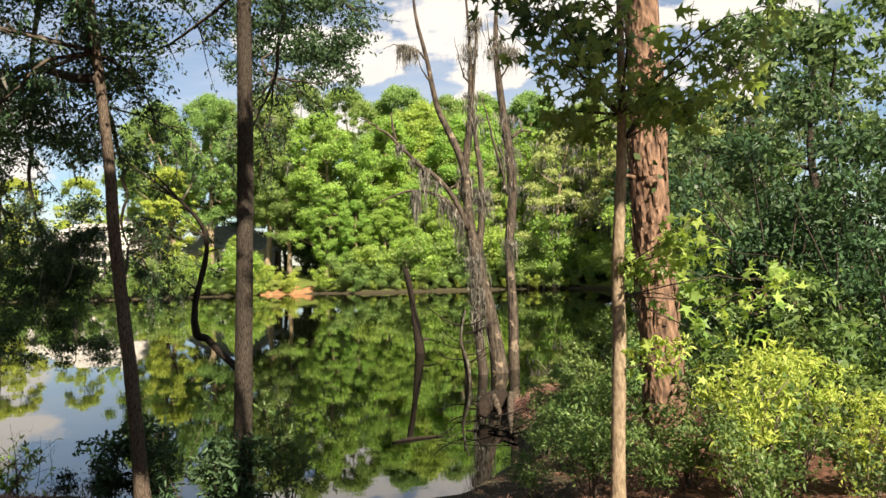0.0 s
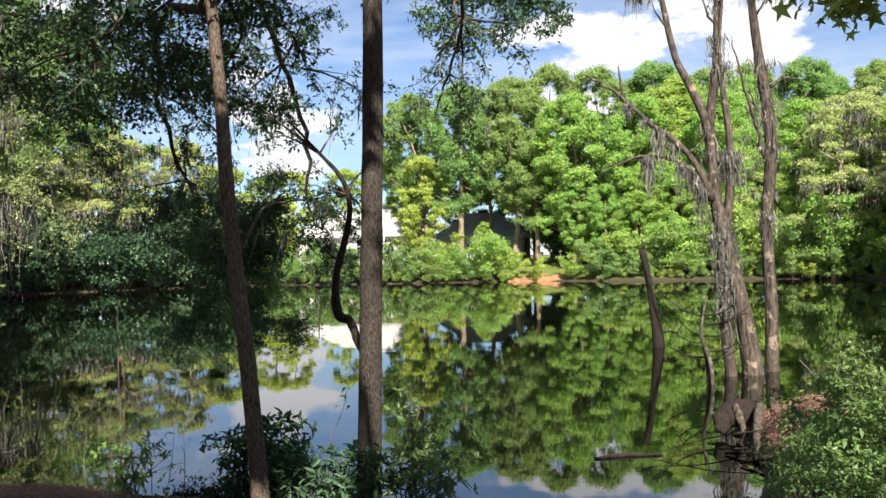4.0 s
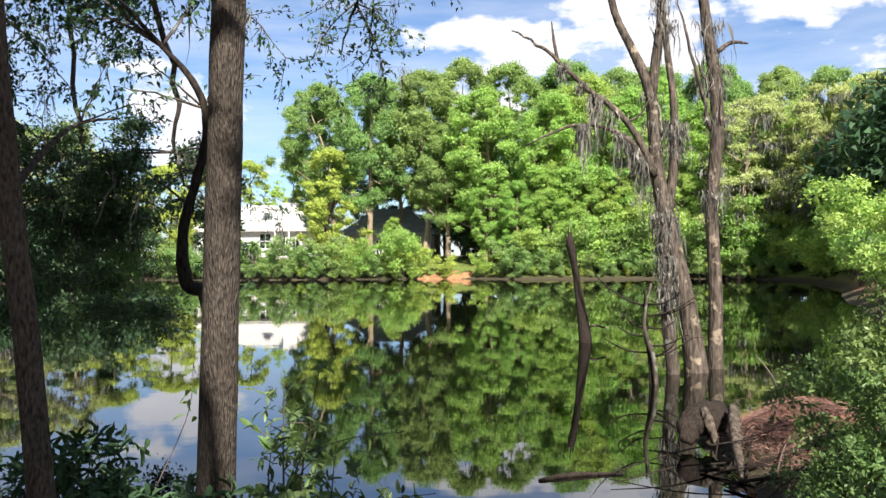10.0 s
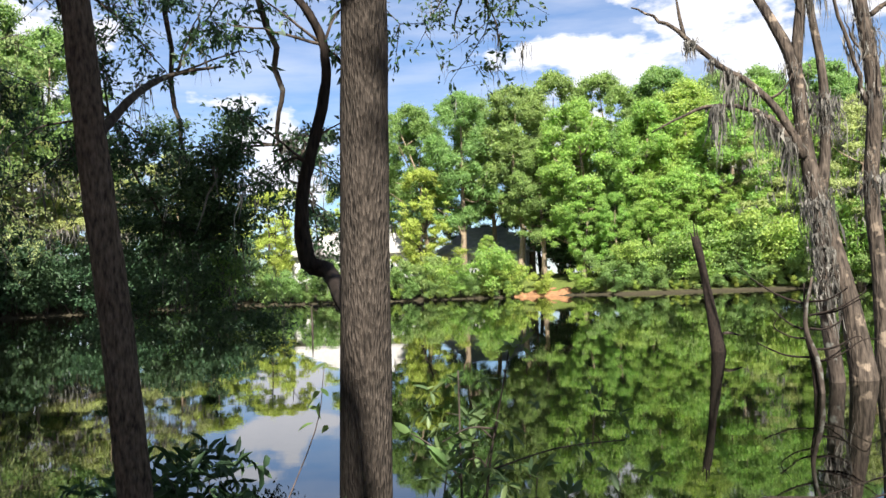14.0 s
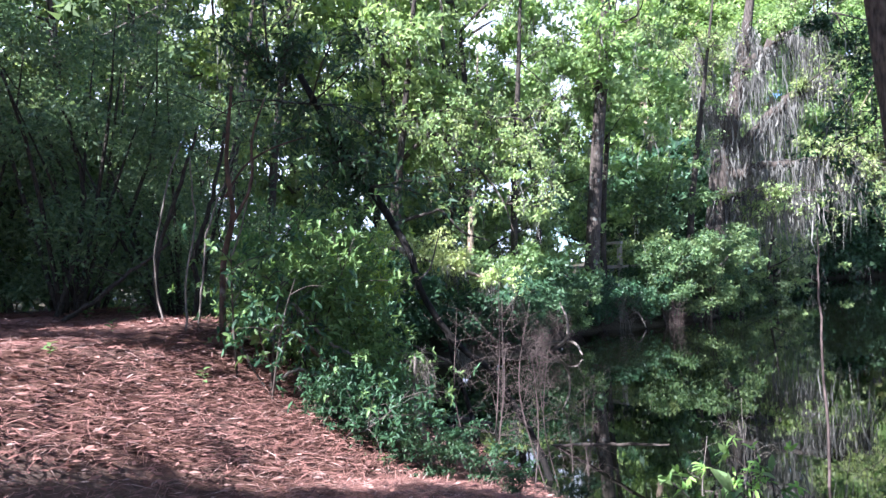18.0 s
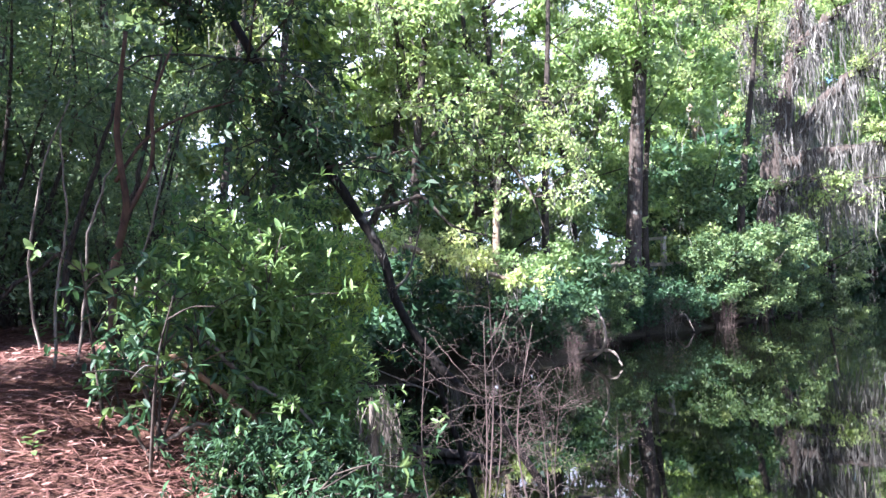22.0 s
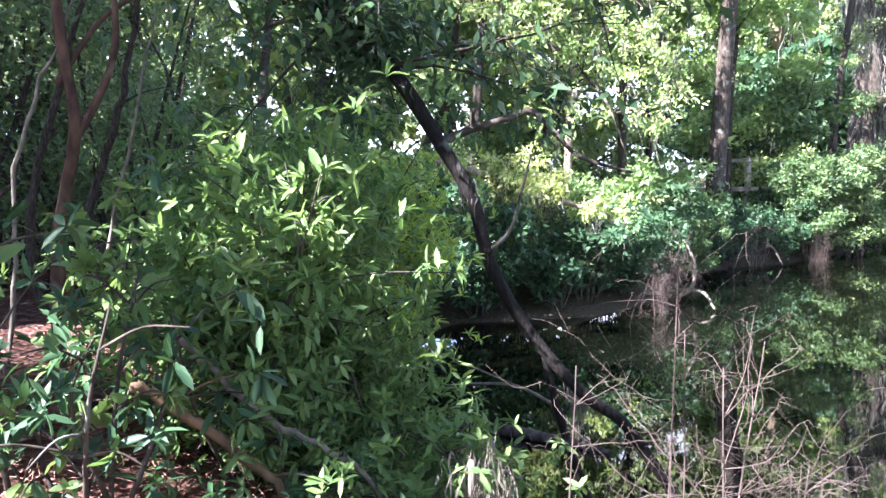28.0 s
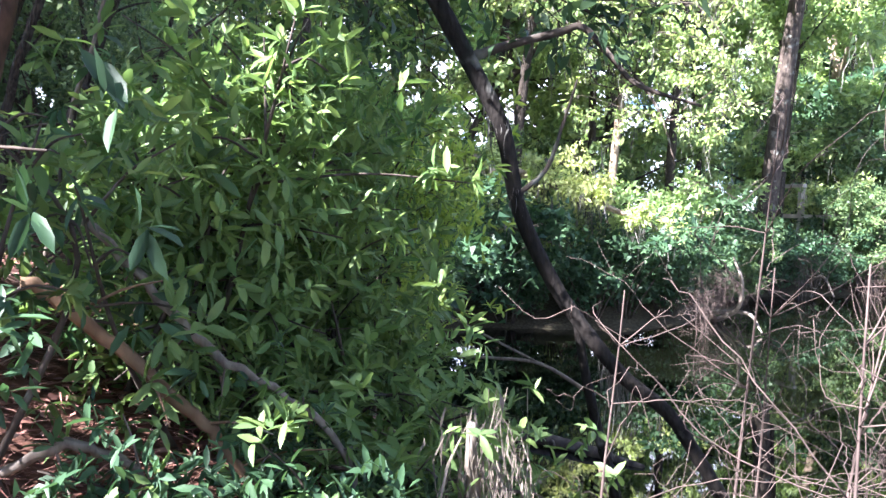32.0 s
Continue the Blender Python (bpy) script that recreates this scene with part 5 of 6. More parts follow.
W_OAK = broadleaf("wood_oak", "dark oak hung with moss in the wood", 43, 12, 3.8, LEAF_THICKET, BARK_DARK, 10000, 0.22, 0.05, 60, 100, group="dark wood", trunk_r=0.16, moss_w=0.03)
copies(W_OAK, [(-14.6, 2.0, 0.7), (-14.2, -1.2, 0.85), (-16.6, -4, 0.9), (-12.5, -4.5, 0.8), (-20, -9, 1.1), (-34, 37, 1.0), (-52, 52, 1.2), (-31, 15, 1.15), (-33, 8, 1.2), (-29, 1, 1.2), (-26, -5, 1.2), (-33, 20.5, 1.0), (-18.5, 1.8, 1.0)], 53, 3)
I_SHRUB = shrub("bank_shrub", "green shrub crowding the inlet's bank", 44, 3.4, 2.0, LEAF_SHADE, 11000, 0.12, 16, shape="tri", wide=0.6, group="inlet shrubs", clump=0.62)
copies(I_SHRUB, [(-22.7, 20.8, 0.85), (-22.9, 22.6, 1.1), (-24.6, 25.8, 0.95), (-27.5, 27.0, 1.1), (-31, 29.0, 1.1), (-36, 33, 1.2), (-41, 37.5, 1.2), (-46, 44, 1.2), (-51, 49, 1.2), (-20.6, 15.6, 0.55), (-19.6, 8.2, 0.9), (-17.6, 6.4, 0.7), (-25.5, 22.5, 1.6), (-21.8, 12.0, 0.9)], 54, 3)

# dark leaves paint the shade under the overhang at the water's edge
I_LOW = shrub("bank_shrub", "low shrub hanging over the inlet's edge, coloured dark for shade", 47, 1.7, 1.3, LEAF_DARK, 2200, 0.12, 7, shape="tri", wide=0.6, group="inlet edge shrubs")
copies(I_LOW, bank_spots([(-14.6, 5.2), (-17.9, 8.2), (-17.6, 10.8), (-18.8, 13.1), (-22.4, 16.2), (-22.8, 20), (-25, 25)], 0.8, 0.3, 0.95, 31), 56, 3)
I_GREEN = shrub("bank_shrub", "small green shrub on the inlet's bank", 48, 2.4, 1.5, LEAF_WOOD, 2800, 0.13, 7, shape="tri", wide=0.6, group="inlet edge shrubs")
copies(I_GREEN, bank_spots([(-15.5, 4.2), (-19.4, 8), (-19.2, 11.6), (-20.6, 13.6), (-24.2, 16.6), (-25, 21)], 1.7, 0.5, 1.0, 32), 57, 3)
# the low limb over the inlet; sunlight is put into its leaf colour
low_tree = trunk_thing("leaning_maple", "low leaning tree over the inlet, its leaves coloured pale for sunlight", [(-20.6, 7.2, 0.5), (-19.9, 7.8, 2.0), (-18.6, 8.3, 2.9), (-18.1, 9.5, 2.6), (-17.5, 10.7, 2.1), (-17.0, 11.6, 1.7)], [0.14, 0.12, 0.09, 0.07, 0.05, 0.02], BARK_PALE, 8, 0.2, 5)
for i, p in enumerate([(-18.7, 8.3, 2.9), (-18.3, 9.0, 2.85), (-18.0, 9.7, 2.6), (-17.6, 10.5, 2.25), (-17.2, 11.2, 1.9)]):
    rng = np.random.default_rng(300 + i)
    twig_spray(low_tree, p, [tuple(np.array(p) + rng.normal(size=3) * [0.5, 0.65, 0.16] + [0, 0, 0.05]) for _ in range(7)], LEAF_SUNLIT, 0.11, 18, 310 + i, r=0.012, fine=10, spread=0.36, moss=26, moss_len=0.75)
arch = trunk_thing("arching_tree", "thin arching branch with small leaves and moss", [(-23.0, 8.5, 0.8), (-21.8, 9.6, 4.0), (-20.36, 10.73, 5.67), (-20.17, 11.2, 5.85), (-19.93, 11.76, 5.24), (-19.7, 12.26, 4.78), (-19.46, 12.73, 4.0), (-19.3, 13.0, 3.0)], [0.12, 0.1, 0.07, 0.06, 0.05, 0.04, 0.03, 0.015], BARK_DARK, 7, 0.2, 5)
for i, p in enumerate([(-20.4, 10.7, 5.6), (-20.0, 11.6, 5.4), (-19.7, 12.2, 4.8), (-19.4, 12.8, 3.9), (-20.8, 10.2, 6.6), (-20.2, 13.0, 6.4), (-19.6, 13.8, 5.6)]):
    rng = np.random.default_rng(320 + i)
    twig_spray(arch, p, [tuple(np.array(p) + rng.normal(size=3) * [0.9, 0.9, 0.7] + [0, 0, 0.1]) for _ in range(6)], LEAF_WOOD, 0.13, 15, 330 + i, r=0.02, fine=10, spread=0.4, moss=6, moss_len=0.9)
for pts in ([(-18.2, 13.3, 0.0), (-17.3, 13.2, 0.35), (-17.05, 13.1, 0.85), (-17.2, 13.0, 1.3)], [(-18.6, 13.2, 0.1), (-17.2, 13.3, 0.3), (-16.5, 13.15, 0.05)], [(-23.5, 19.6, 0.2), (-22.6, 19.4, 0.5), (-21.9, 19.2, 0.05)]):
    stick = thing("dead_branch", "bleached dead branch leaning from the bank", "branch", "dead branches")
    tube("limb", pts, [0.05, 0.035, 0.02], TWIG_PALE, stick, 6, 5, 0.06)

# leaf colour taken darker here to stand for shade on the edge
P_EDGE = shrub("edge_shrub", "low green shrub on the steep edge of the straw, darkened for shade", 49, 0.5, 0.36, LEAF_DARK, 900, 0.055, 9, wide=0.34, group="shrubs on the bank's edge", clump=0.8)
copies(P_EDGE, [(-6.42, 4.1, 0.7), (-6.2, 4.35, 0.7), (-6.05, 4.62, 0.7), (-6.68, 4.4, 0.7), (-6.4, 4.7, 0.8), (-7.1, 4.5, 0.7), (-6.85, 4.85, 0.9), (-5.85, 4.85, 0.9), (-5.7, 5.15, 0.9), (-6.2, 5.1, 1.0), (-5.3, 5.2, 0.7), (-4.9, 5.5, 0.7)], 58, 3)
# slim pale trunks at the edge of the wood
for i, (x, y, lean_x, lean_y, h, r) in enumerate(((-20.7, 10.0, 0.5, 0.6, 11, 0.13), (-21.3, 14.0, -0.3, 0.7, 12, 0.12), (-19.9, 11.9, -1.0, 0.9, 8, 0.10), (-26.8, 25.2, 0.4, 1.0, 13, 0.16), (-20.9, 6.6, 0.8, 0.6, 11, 0.13), (-18.6, 5.2, -0.6, 0.9, 10, 0.10),
                                                (-24.8, 19.6, -0.5, 1.2, 12, 0.12), (-17.2, 3.6, 0.6, -0.4, 10, 0.12), (-22.0, 12.4, 0.7, -0.5, 11, 0.11))):
    g = gz(x, y)
    slim = trunk_thing("slim_tree", "slim pale mossy trunk at the edge of the wood", [(x, y, g - 0.3), (x + lean_x * 0.3, y + lean_y * 0.2, g + h * 0.3), (x + lean_x * 0.9, y + lean_y * 0.8, g + h * 0.65), (x + lean_x * 1.6, y + lean_y * 1.4, g + h)], [r, r * 0.85, r * 0.6, r * 0.2], BARK_PALE if i == 2 else BARK_GREY, 9, 0.3, 5)
    rng = np.random.default_rng(340 + i)
    for k in range(3):
        p = np.array([x + lean_x * (0.7 + 0.3 * k), y + lean_y * (0.6 + 0.3 * k), g + h * (0.5 + 0.17 * k)])
        twig_spray(slim, tuple(p), [tuple(p + rng.normal(size=3) * [1.0, 1.0, 0.6] + [0, 0, 0.3]) for _ in range(4)], LEAF_WOOD, 0.14, 12, 350 + i * 3 + k, r=0.025, fine=7, spread=0.4, moss=9, moss_len=1.1)

# ---- thicket on the left of the straw ----
THICK = shrub("thicket_shrub", "tall dark evergreen shrub in the thicket", 45, 4.2, 1.5, LEAF_THICKET, 9000, 0.085, 8, wide=0.32, group="thicket", bark=BARK_GREY, low=-0.1)
copies(THICK, [(-10.6, 2.2, 0.95), (-11.4, 0.8, 1.0), (-12.2, -0.8, 1.05), (-11.0, 3.5, 0.85), (-12.6, 2.4, 1.1), (-13.6, 0.6, 1.2), (-13.4, 3.6, 0.95), (-10.2, 4.3, 0.6), (-12.8, -2.6, 1.1), (-15.2, 4.6, 0.9), (-14.6, -1.6, 1.25)], 61, 3)
THICK2 = shrub("thicket_shrub", "green leafy shrub on the inlet's edge", 46, 3.0, 1.15, LEAF_MID, 9000, 0.075, 9, wide=0.3, group="thicket", low=0.05)
copies(THICK2, [(-9.4, 5.1, 0.75), (-10.6, 5.0, 0.85), (-12.2, 4.9, 0.95), (-13.9, 5.2, 0.95), (-8.6, 4.6, 0.7), (-15.8, 6.0, 0.9)], 62, 3)

for i, pts in enumerate(([(-9.49, 3.5, 1.3), (-9.5, 3.54, 2.19), (-9.49, 3.5, 2.4), (-9.51, 3.68, 2.95), (-9.51, 3.8, 3.4), (-9.52, 3.98, 4.3)], [(-9.6, 3.3, 1.3), (-9.7, 3.1, 2.2), (-9.6, 3.3, 3.0), (-9.5, 3.6, 3.9)],
                          [(-9.5, 1.5, 1.45), (-9.0, 1.93, 1.68), (-9.0, 2.28, 1.88), (-9.0, 2.65, 2.15), (-8.97, 3.21, 2.6)], [(-10.4, 1.9, 1.4), (-10.2, 2.2, 2.2), (-10.4, 2.4, 3.2), (-10.3, 2.2, 4.2)])):
    stem = thing("bare_stem", "bare brown stem rising in the thicket", "stem", "bare stems")
    tube("stem", pts, [0.03, 0.026, 0.022, 0.013], BARK_GREY, stem, 8, 6, 0.1, wobble=0.01)
    side = np.random.default_rng(430 + i)
    for q in smooth_line(pts, 4)[4::3]:
        e = q + side.normal(size=3) * [0.2, 0.25, 0.15] + [0, 0, 0.15]
        tube("twig", [q, (q + e) / 2 + side.normal(size=3) * 0.03, e], [0.009, 0.006, 0.003], BARK_GREY, stem, 5, 3, 0.05)

# brown forking stems beside the bush, and pale thin ones with them
fork = thing("forked_stem", "reddish brown forking stem beside the straw", "stem", "bare stems")
tube("stem", [(-7.62, 3.52, 1.5), (-7.68, 3.54, 1.9), (-7.72, 3.56, 2.3), (-7.74, 3.6, 2.5), (-7.7, 3.66, 2.8), (-7.72, 3.62, 3.3), (-7.8, 3.7, 4.0)], [0.034, 0.027, 0.024, 0.024, 0.021, 0.018, 0.012], STICK_DARK, fork, 9, 5, 0.12)
tube("branch", [(-7.71, 3.63, 2.68), (-7.7, 3.74, 2.85), (-7.68, 3.84, 3.1), (-7.7, 3.86, 3.5), (-7.75, 4.0, 3.9)], [0.019, 0.018, 0.016, 0.013, 0.008], STICK_DARK, fork, 8, 5, 0.12)
tube("branch", [(-7.72, 3.6, 2.95), (-7.8, 3.8, 3.25), (-7.9, 4.1, 3.45), (-8.0, 4.5, 3.6)], [0.013, 0.011, 0.009, 0.005], STICK_DARK, fork, 7, 5, 0.12)
tube("root", [(-7.62, 3.52, 1.52), (-7.5, 3.42, 1.62), (-7.35, 3.4, 1.55)], [0.025, 0.02, 0.01], STICK_DARK, fork, 7, 4, 0.12)
for pts in ([(-7.7, 3.3, 1.6), (-7.75, 3.38, 2.1), (-7.7, 3.42, 2.6), (-7.72, 3.58, 3.05), (-7.8, 3.72, 3.4)], [(-7.5, 3.2, 1.6), (-7.6, 3.22, 2.2), (-7.55, 3.3, 2.7), (-7.6, 3.28, 3.3)], [(-8.3, 3.6, 1.6), (-8.35, 3.7, 2.2), (-8.25, 3.85, 2.8), (-8.35, 4.0, 3.4)], [(-8.1, 3.1, 1.6), (-8.2, 3.0, 2.3), (-8.1, 3.1, 3.0), (-8.2, 3.3, 3.6)]):
    stem = thing("bare_stem", "thin pale stem rising beside the bush", "stem", "bare stems")
    tube("stem", pts, [0.011, 0.01, 0.008, 0.005], TWIG_PALE, stem, 7, 5, 0.1, wobble=0.006)

# ---- the leaning dark tree over the inlet ----
lean_pts = [(-7.35, 6.85, -0.3), (-7.5, 6.62, 0.45), (-7.62, 6.43, 0.84), (-7.68, 6.33, 1.02), (-7.74, 6.23, 1.18), (-7.83, 6.06, 1.32), (-7.91, 5.92, 1.5), (-7.97, 5.77, 1.72), (-8.03, 5.62, 2.04), (-8.06, 5.54, 2.39), (-8.1, 5.39, 2.68), (-8.14, 5.24, 2.95), (-8.25, 4.9, 3.5), (-8.4, 4.5, 4.3)]
leaning = trunk_thing("leaning_tree", "thin dark trunk leaning over the inlet, spotted with lichen", lean_pts, [0.035, 0.032, 0.03, 0.03, 0.03, 0.032, 0.032, 0.033, 0.035, 0.037, 0.038, 0.04, 0.038, 0.035], BARK_LEAN, 10, 0.0, 4)
tube("stem", [(-7.95, 5.88, 1.55), (-7.96, 5.95, 1.26), (-7.93, 6.01, 1.01), (-7.89, 6.08, 0.76), (-7.85, 6.2, 0.2)], [0.02, 0.024, 0.026, 0.026, 0.03], BARK_LEAN, leaning, 8)
tube("branch", [(-8.1, 5.41, 2.71), (-8.05, 5.55, 2.76), (-7.98, 5.76, 2.82), (-7.94, 5.85, 2.84), (-7.88, 5.96, 2.71), (-7.83, 6.07, 2.59), (-7.7, 6.3, 2.5)], [0.024, 0.02, 0.018, 0.016, 0.013, 0.011, 0.006], BARK_DARK, leaning, 7)
tube("branch", [(-8.03, 5.6, 2.1), (-7.98, 5.72, 2.22), (-7.97, 5.78, 2.4), (-7.95, 5.84, 2.62)], [0.014, 0.011, 0.009, 0.005], BARK_DARK, leaning, 6)
tube("twig", [(-7.95, 5.98, 1.22), (-8.16, 6.03, 1.19), (-8.25, 5.84, 1.3), (-8.32, 5.64, 1.32), (-8.38, 5.44, 1.32)], [0.01, 0.01, 0.009, 0.007, 0.004], TWIG_PALE, leaning, 6)
tube("twig", [(-8.25, 5.84, 1.3), (-8.35, 5.6, 1.42), (-8.4, 5.35, 1.55)], [0.007, 0.006, 0.003], TWIG_PALE, leaning, 6)
hang(leaning, along([(-7.83, 6.06, 1.32), (-7.88, 5.98, 1.4)], 8, 400), 0.15 + 0.25 * RNG.random(8), 0.004, 22, 0.012, 401)
hang(leaning, along([(-8.03, 5.62, 2.04), (-8.08, 5.5, 2.5)], 9, 402), 0.12 + 0.12 * RNG.random(9), 0.008, 10, 0.03, 403)
rng = np.random.default_rng(410)
for i, p in enumerate([(-8.25, 4.9, 3.4), (-8.4, 4.6, 4.0), (-8.2, 5.1, 3.1), (-8.5, 4.2, 4.3)]):
    twig_spray(leaning, p, [tuple(np.array(p) + rng.normal(size=3) * [0.5, 0.6, 0.35] + [0.1, 0.1, -0.1]) for _ in range(8)], LEAF_DARK, 0.10, 12, 420 + i, r=0.014, fine=12, spread=0.4, wide=0.32)


# ---- the leafy bush beside the path ----
def leaf_mesh(name, length, wide, bend, mat, seed):
    rng = np.random.default_rng(seed)
    n = 7
    s = np.linspace(0, 1, n)
    w = wide * length * np.sin(np.pi * np.clip(s * 0.96 + 0.02, 0, 1)) ** 0.8 * 0.5
    x = s * length
    z = -bend * length * s * s + 0.01 * rng.normal(size=n) * length
    rows = [np.stack([x, -w, z + w * 0.35], 1), np.stack([x, 0 * w, z], 1), np.stack([x, w, z + w * 0.35], 1)]
    v = np.stack(rows, 1).reshape(-1, 3)
    f = []
    for i in range(n - 1):
        for k in range(2):
            a = i * 3 + k
            f.append((a, a + 1, a + 4, a + 3))
    return mesh_of(name, v, np.array(f), mat, True)


LEAVES = [leaf_mesh("leaf", 0.125, 0.34, 0.22 * k, LEAF_NEAR, k + 2) for k in range(-1, 4)] + [leaf_mesh("leaf", 0.1, 0.46, 0.2, LEAF_NEAR, 9)]


def leafy_bush(label, foot, stems, count, scale, seed, mat=LEAF_NEAR, joined=1500, joined_leaf=0.1, broad=False):
    """Arching stems with whorls of long leaves: the outer leaves are objects, the inner ones one mass."""
    rng = np.random.default_rng(seed)
    bush = thing("leafy_bush", label, "bush")
    foot = np.array(foot)
    ends = []
    for s in stems:
        s = np.array(s, dtype=float)
        a = foot + rng.normal(size=3) * [0.12, 0.12, 0]
        a[2] = gz(a[0], a[1]) - 0.05
        mid = (a + s) / 2 + rng.normal(size=3) * 0.08 + [0, 0, 0.12]
        tube("stem", [a, mid, s], [0.011, 0.007, 0.003], BARK_DARK, bush, 6, 5)
        line = smooth_line([a, mid, s], 8)
        ends.append(line)
        for _ in range(6):
            i = rng.integers(5, len(line) - 1)
            e = line[i] + rng.normal(size=3) * [0.2, 0.2, 0.13] + [0, 0, 0.06]
            tw = smooth_line([line[i], (line[i] + e) / 2 + [0, 0, 0.03], e], 4)
            v, f, c = tube_arrays(tw, [0.005, 0.0025], 5, 0.03, rng)
            part("twig", mesh_of("twig", v, [f, c], BARK_DARK, True), bush)
            ends.append(tw)
    # whorls: at the tip and at a few nodes down each twig the leaves spread like a rosette
    made = 0
    while made < count:
        line = ends[rng.integers(0, len(ends))]
        tip = rng.random() < 0.6
        i = len(line) - 1 if tip else int((len(line) - 1) * (0.35 + 0.6 * rng.random()))
        way = unit(line[min(i + 1, len(line) - 1)] - line[max(i - 1, 0)])
        n = rng.integers(4, 8)
        s0 = unit(np.cross(way, rng.normal(size=3)))
        s1 = np.cross(way, s0)
        size = scale * (0.65 + 0.5 * rng.random())
        for q in range(n):
            a = q * 2 * math.pi / n + rng.normal() * 0.3
            out = unit(way * (0.75 if tip else 0.35) + (s0 * math.cos(a) + s1 * math.sin(a)) + rng.normal(size=3) * 0.2)
            up = unit(way * 0.8 + np.array([0, 0, 0.6]) + rng.normal(size=3) * 0.25)
            y = unit(np.cross(up, out))
            z = np.cross(out, y)
            m = Matrix(((out[0], y[0], z[0], 0), (out[1], y[1], z[1], 0), (out[2], y[2], z[2], 0), (0, 0, 0, 1)))
            k = size * (0.7 + 0.5 * rng.random())
            ob = part("leaf", LEAVES[5 if broad and rng.random() < 0.7 else rng.integers(0, len(LEAVES))], bush)
            ob.matrix_basis = Matrix.Translation(line[i] + rng.normal(size=3) * 0.008) @ m @ Matrix.Diagonal((k, k, k, 1))
            made += 1
    n = joined // 7
    picks = [ends[k] for k in rng.integers(0, len(ends), n)]
    node = np.array([q[rng.integers(len(q) // 3, len(q))] for q in picks]) + rng.normal(size=(n, 3)) * [0.15, 0.15, 0.12]
    axis = unit(np.array([q[-1] - q[-3] for q in picks]) + rng.normal(size=(n, 3)) * 0.12)
    pos = np.repeat(node, 7, 0) + rng.normal(size=(n * 7, 3)) * 0.008
    way = np.repeat(axis, 7, 0) * 0.55 + unit(rng.normal(size=(n * 7, 3)))
    face = unit(rng.normal(size=pos.shape) * 0.5 + [0, 0, 1])
    v, f = leaf_arrays(pos, way, face, joined_leaf * (0.6 + 0.6 * rng.random(len(pos))), 0.3, 0.05, "long", rng)
    ob = part("inner_leaves", mesh_of("inner_leaves", v, f, mat), bush)
    ob["kind"] = "stuff"
    return bush


def fan(centre, spread, n, seed):
    rng = np.random.default_rng(seed)
    return [tuple(np.array(centre) + rng.normal(size=3) * spread) for _ in range(n)]


# sticks lying and leaning below the bush
for label, pts, r, mat in (("smooth brown fallen branch", [(-6.91, 3.87, 1.83), (-6.93, 3.99, 1.73), (-6.95, 4.17, 1.57), (-6.96, 4.32, 1.42), (-6.96, 4.42, 1.29), (-6.9, 4.7, 0.95)], 0.019, STICK),
                           ("pale grey forked fallen branch", [(-6.97, 4.01, 1.98), (-7.0, 4.23, 1.73), (-7.0, 4.38, 1.59), (-6.99, 4.6, 1.45), (-6.98, 4.71, 1.32), (-6.9, 4.85, 0.95)], 0.013, TWIG_PALE),
                           ("short grey fallen branch", [(-6.8, 3.75, 1.3), (-6.77, 3.98, 1.42), (-6.79, 4.1, 1.40), (-6.8, 4.18, 1.32), (-6.75, 4.35, 1.1)], 0.014, TWIG_PALE),
                           ("thin brown fallen branch", [(-7.2, 3.9, 1.25), (-7.3, 4.5, 1.2), (-7.4, 5.2, 1.05), (-7.5, 5.7, 0.9)], 0.009, TWIG),
                           ("pale fallen branch over the water", [(-7.4, 4.9, 1.0), (-8.2, 5.3, 0.95), (-8.7, 5.7, 0.75), (-9.1, 6.2, 0.4)], 0.02, TWIG_PALE),
                           ("grey branch lying in the water", [(-9.0, 7.6, -0.05), (-8.2, 7.7, 0.1), (-7.4, 7.75, 0.25), (-6.8, 7.8, 0.35)], 0.02, BARK_DARK),
                           ("dark log floating in the inlet", [(-11.8, 6.6, 0.0), (-11.1, 7.1, 0.03), (-10.4, 7.6, 0.0)], 0.07, BARK_DARK)):
    stick = thing("fallen_branch", label, "branch")
    tube("limb", pts, [r, r, r * 0.9, r * 0.5], mat, stick, 9, 5, 0.1, wobble=0.006)
    side = np.random.default_rng(int(r * 10000) + len(label))
    for q in smooth_line(pts, 3)[3:-2:3]:
        e = q + side.normal(size=3) * [0.12, 0.12, 0.08]
        tube("twig", [q, (q + e) / 2 + [0, 0, 0.02], e], [r * 0.3, r * 0.22, r * 0.1], mat, stick, 5, 3, 0.05)


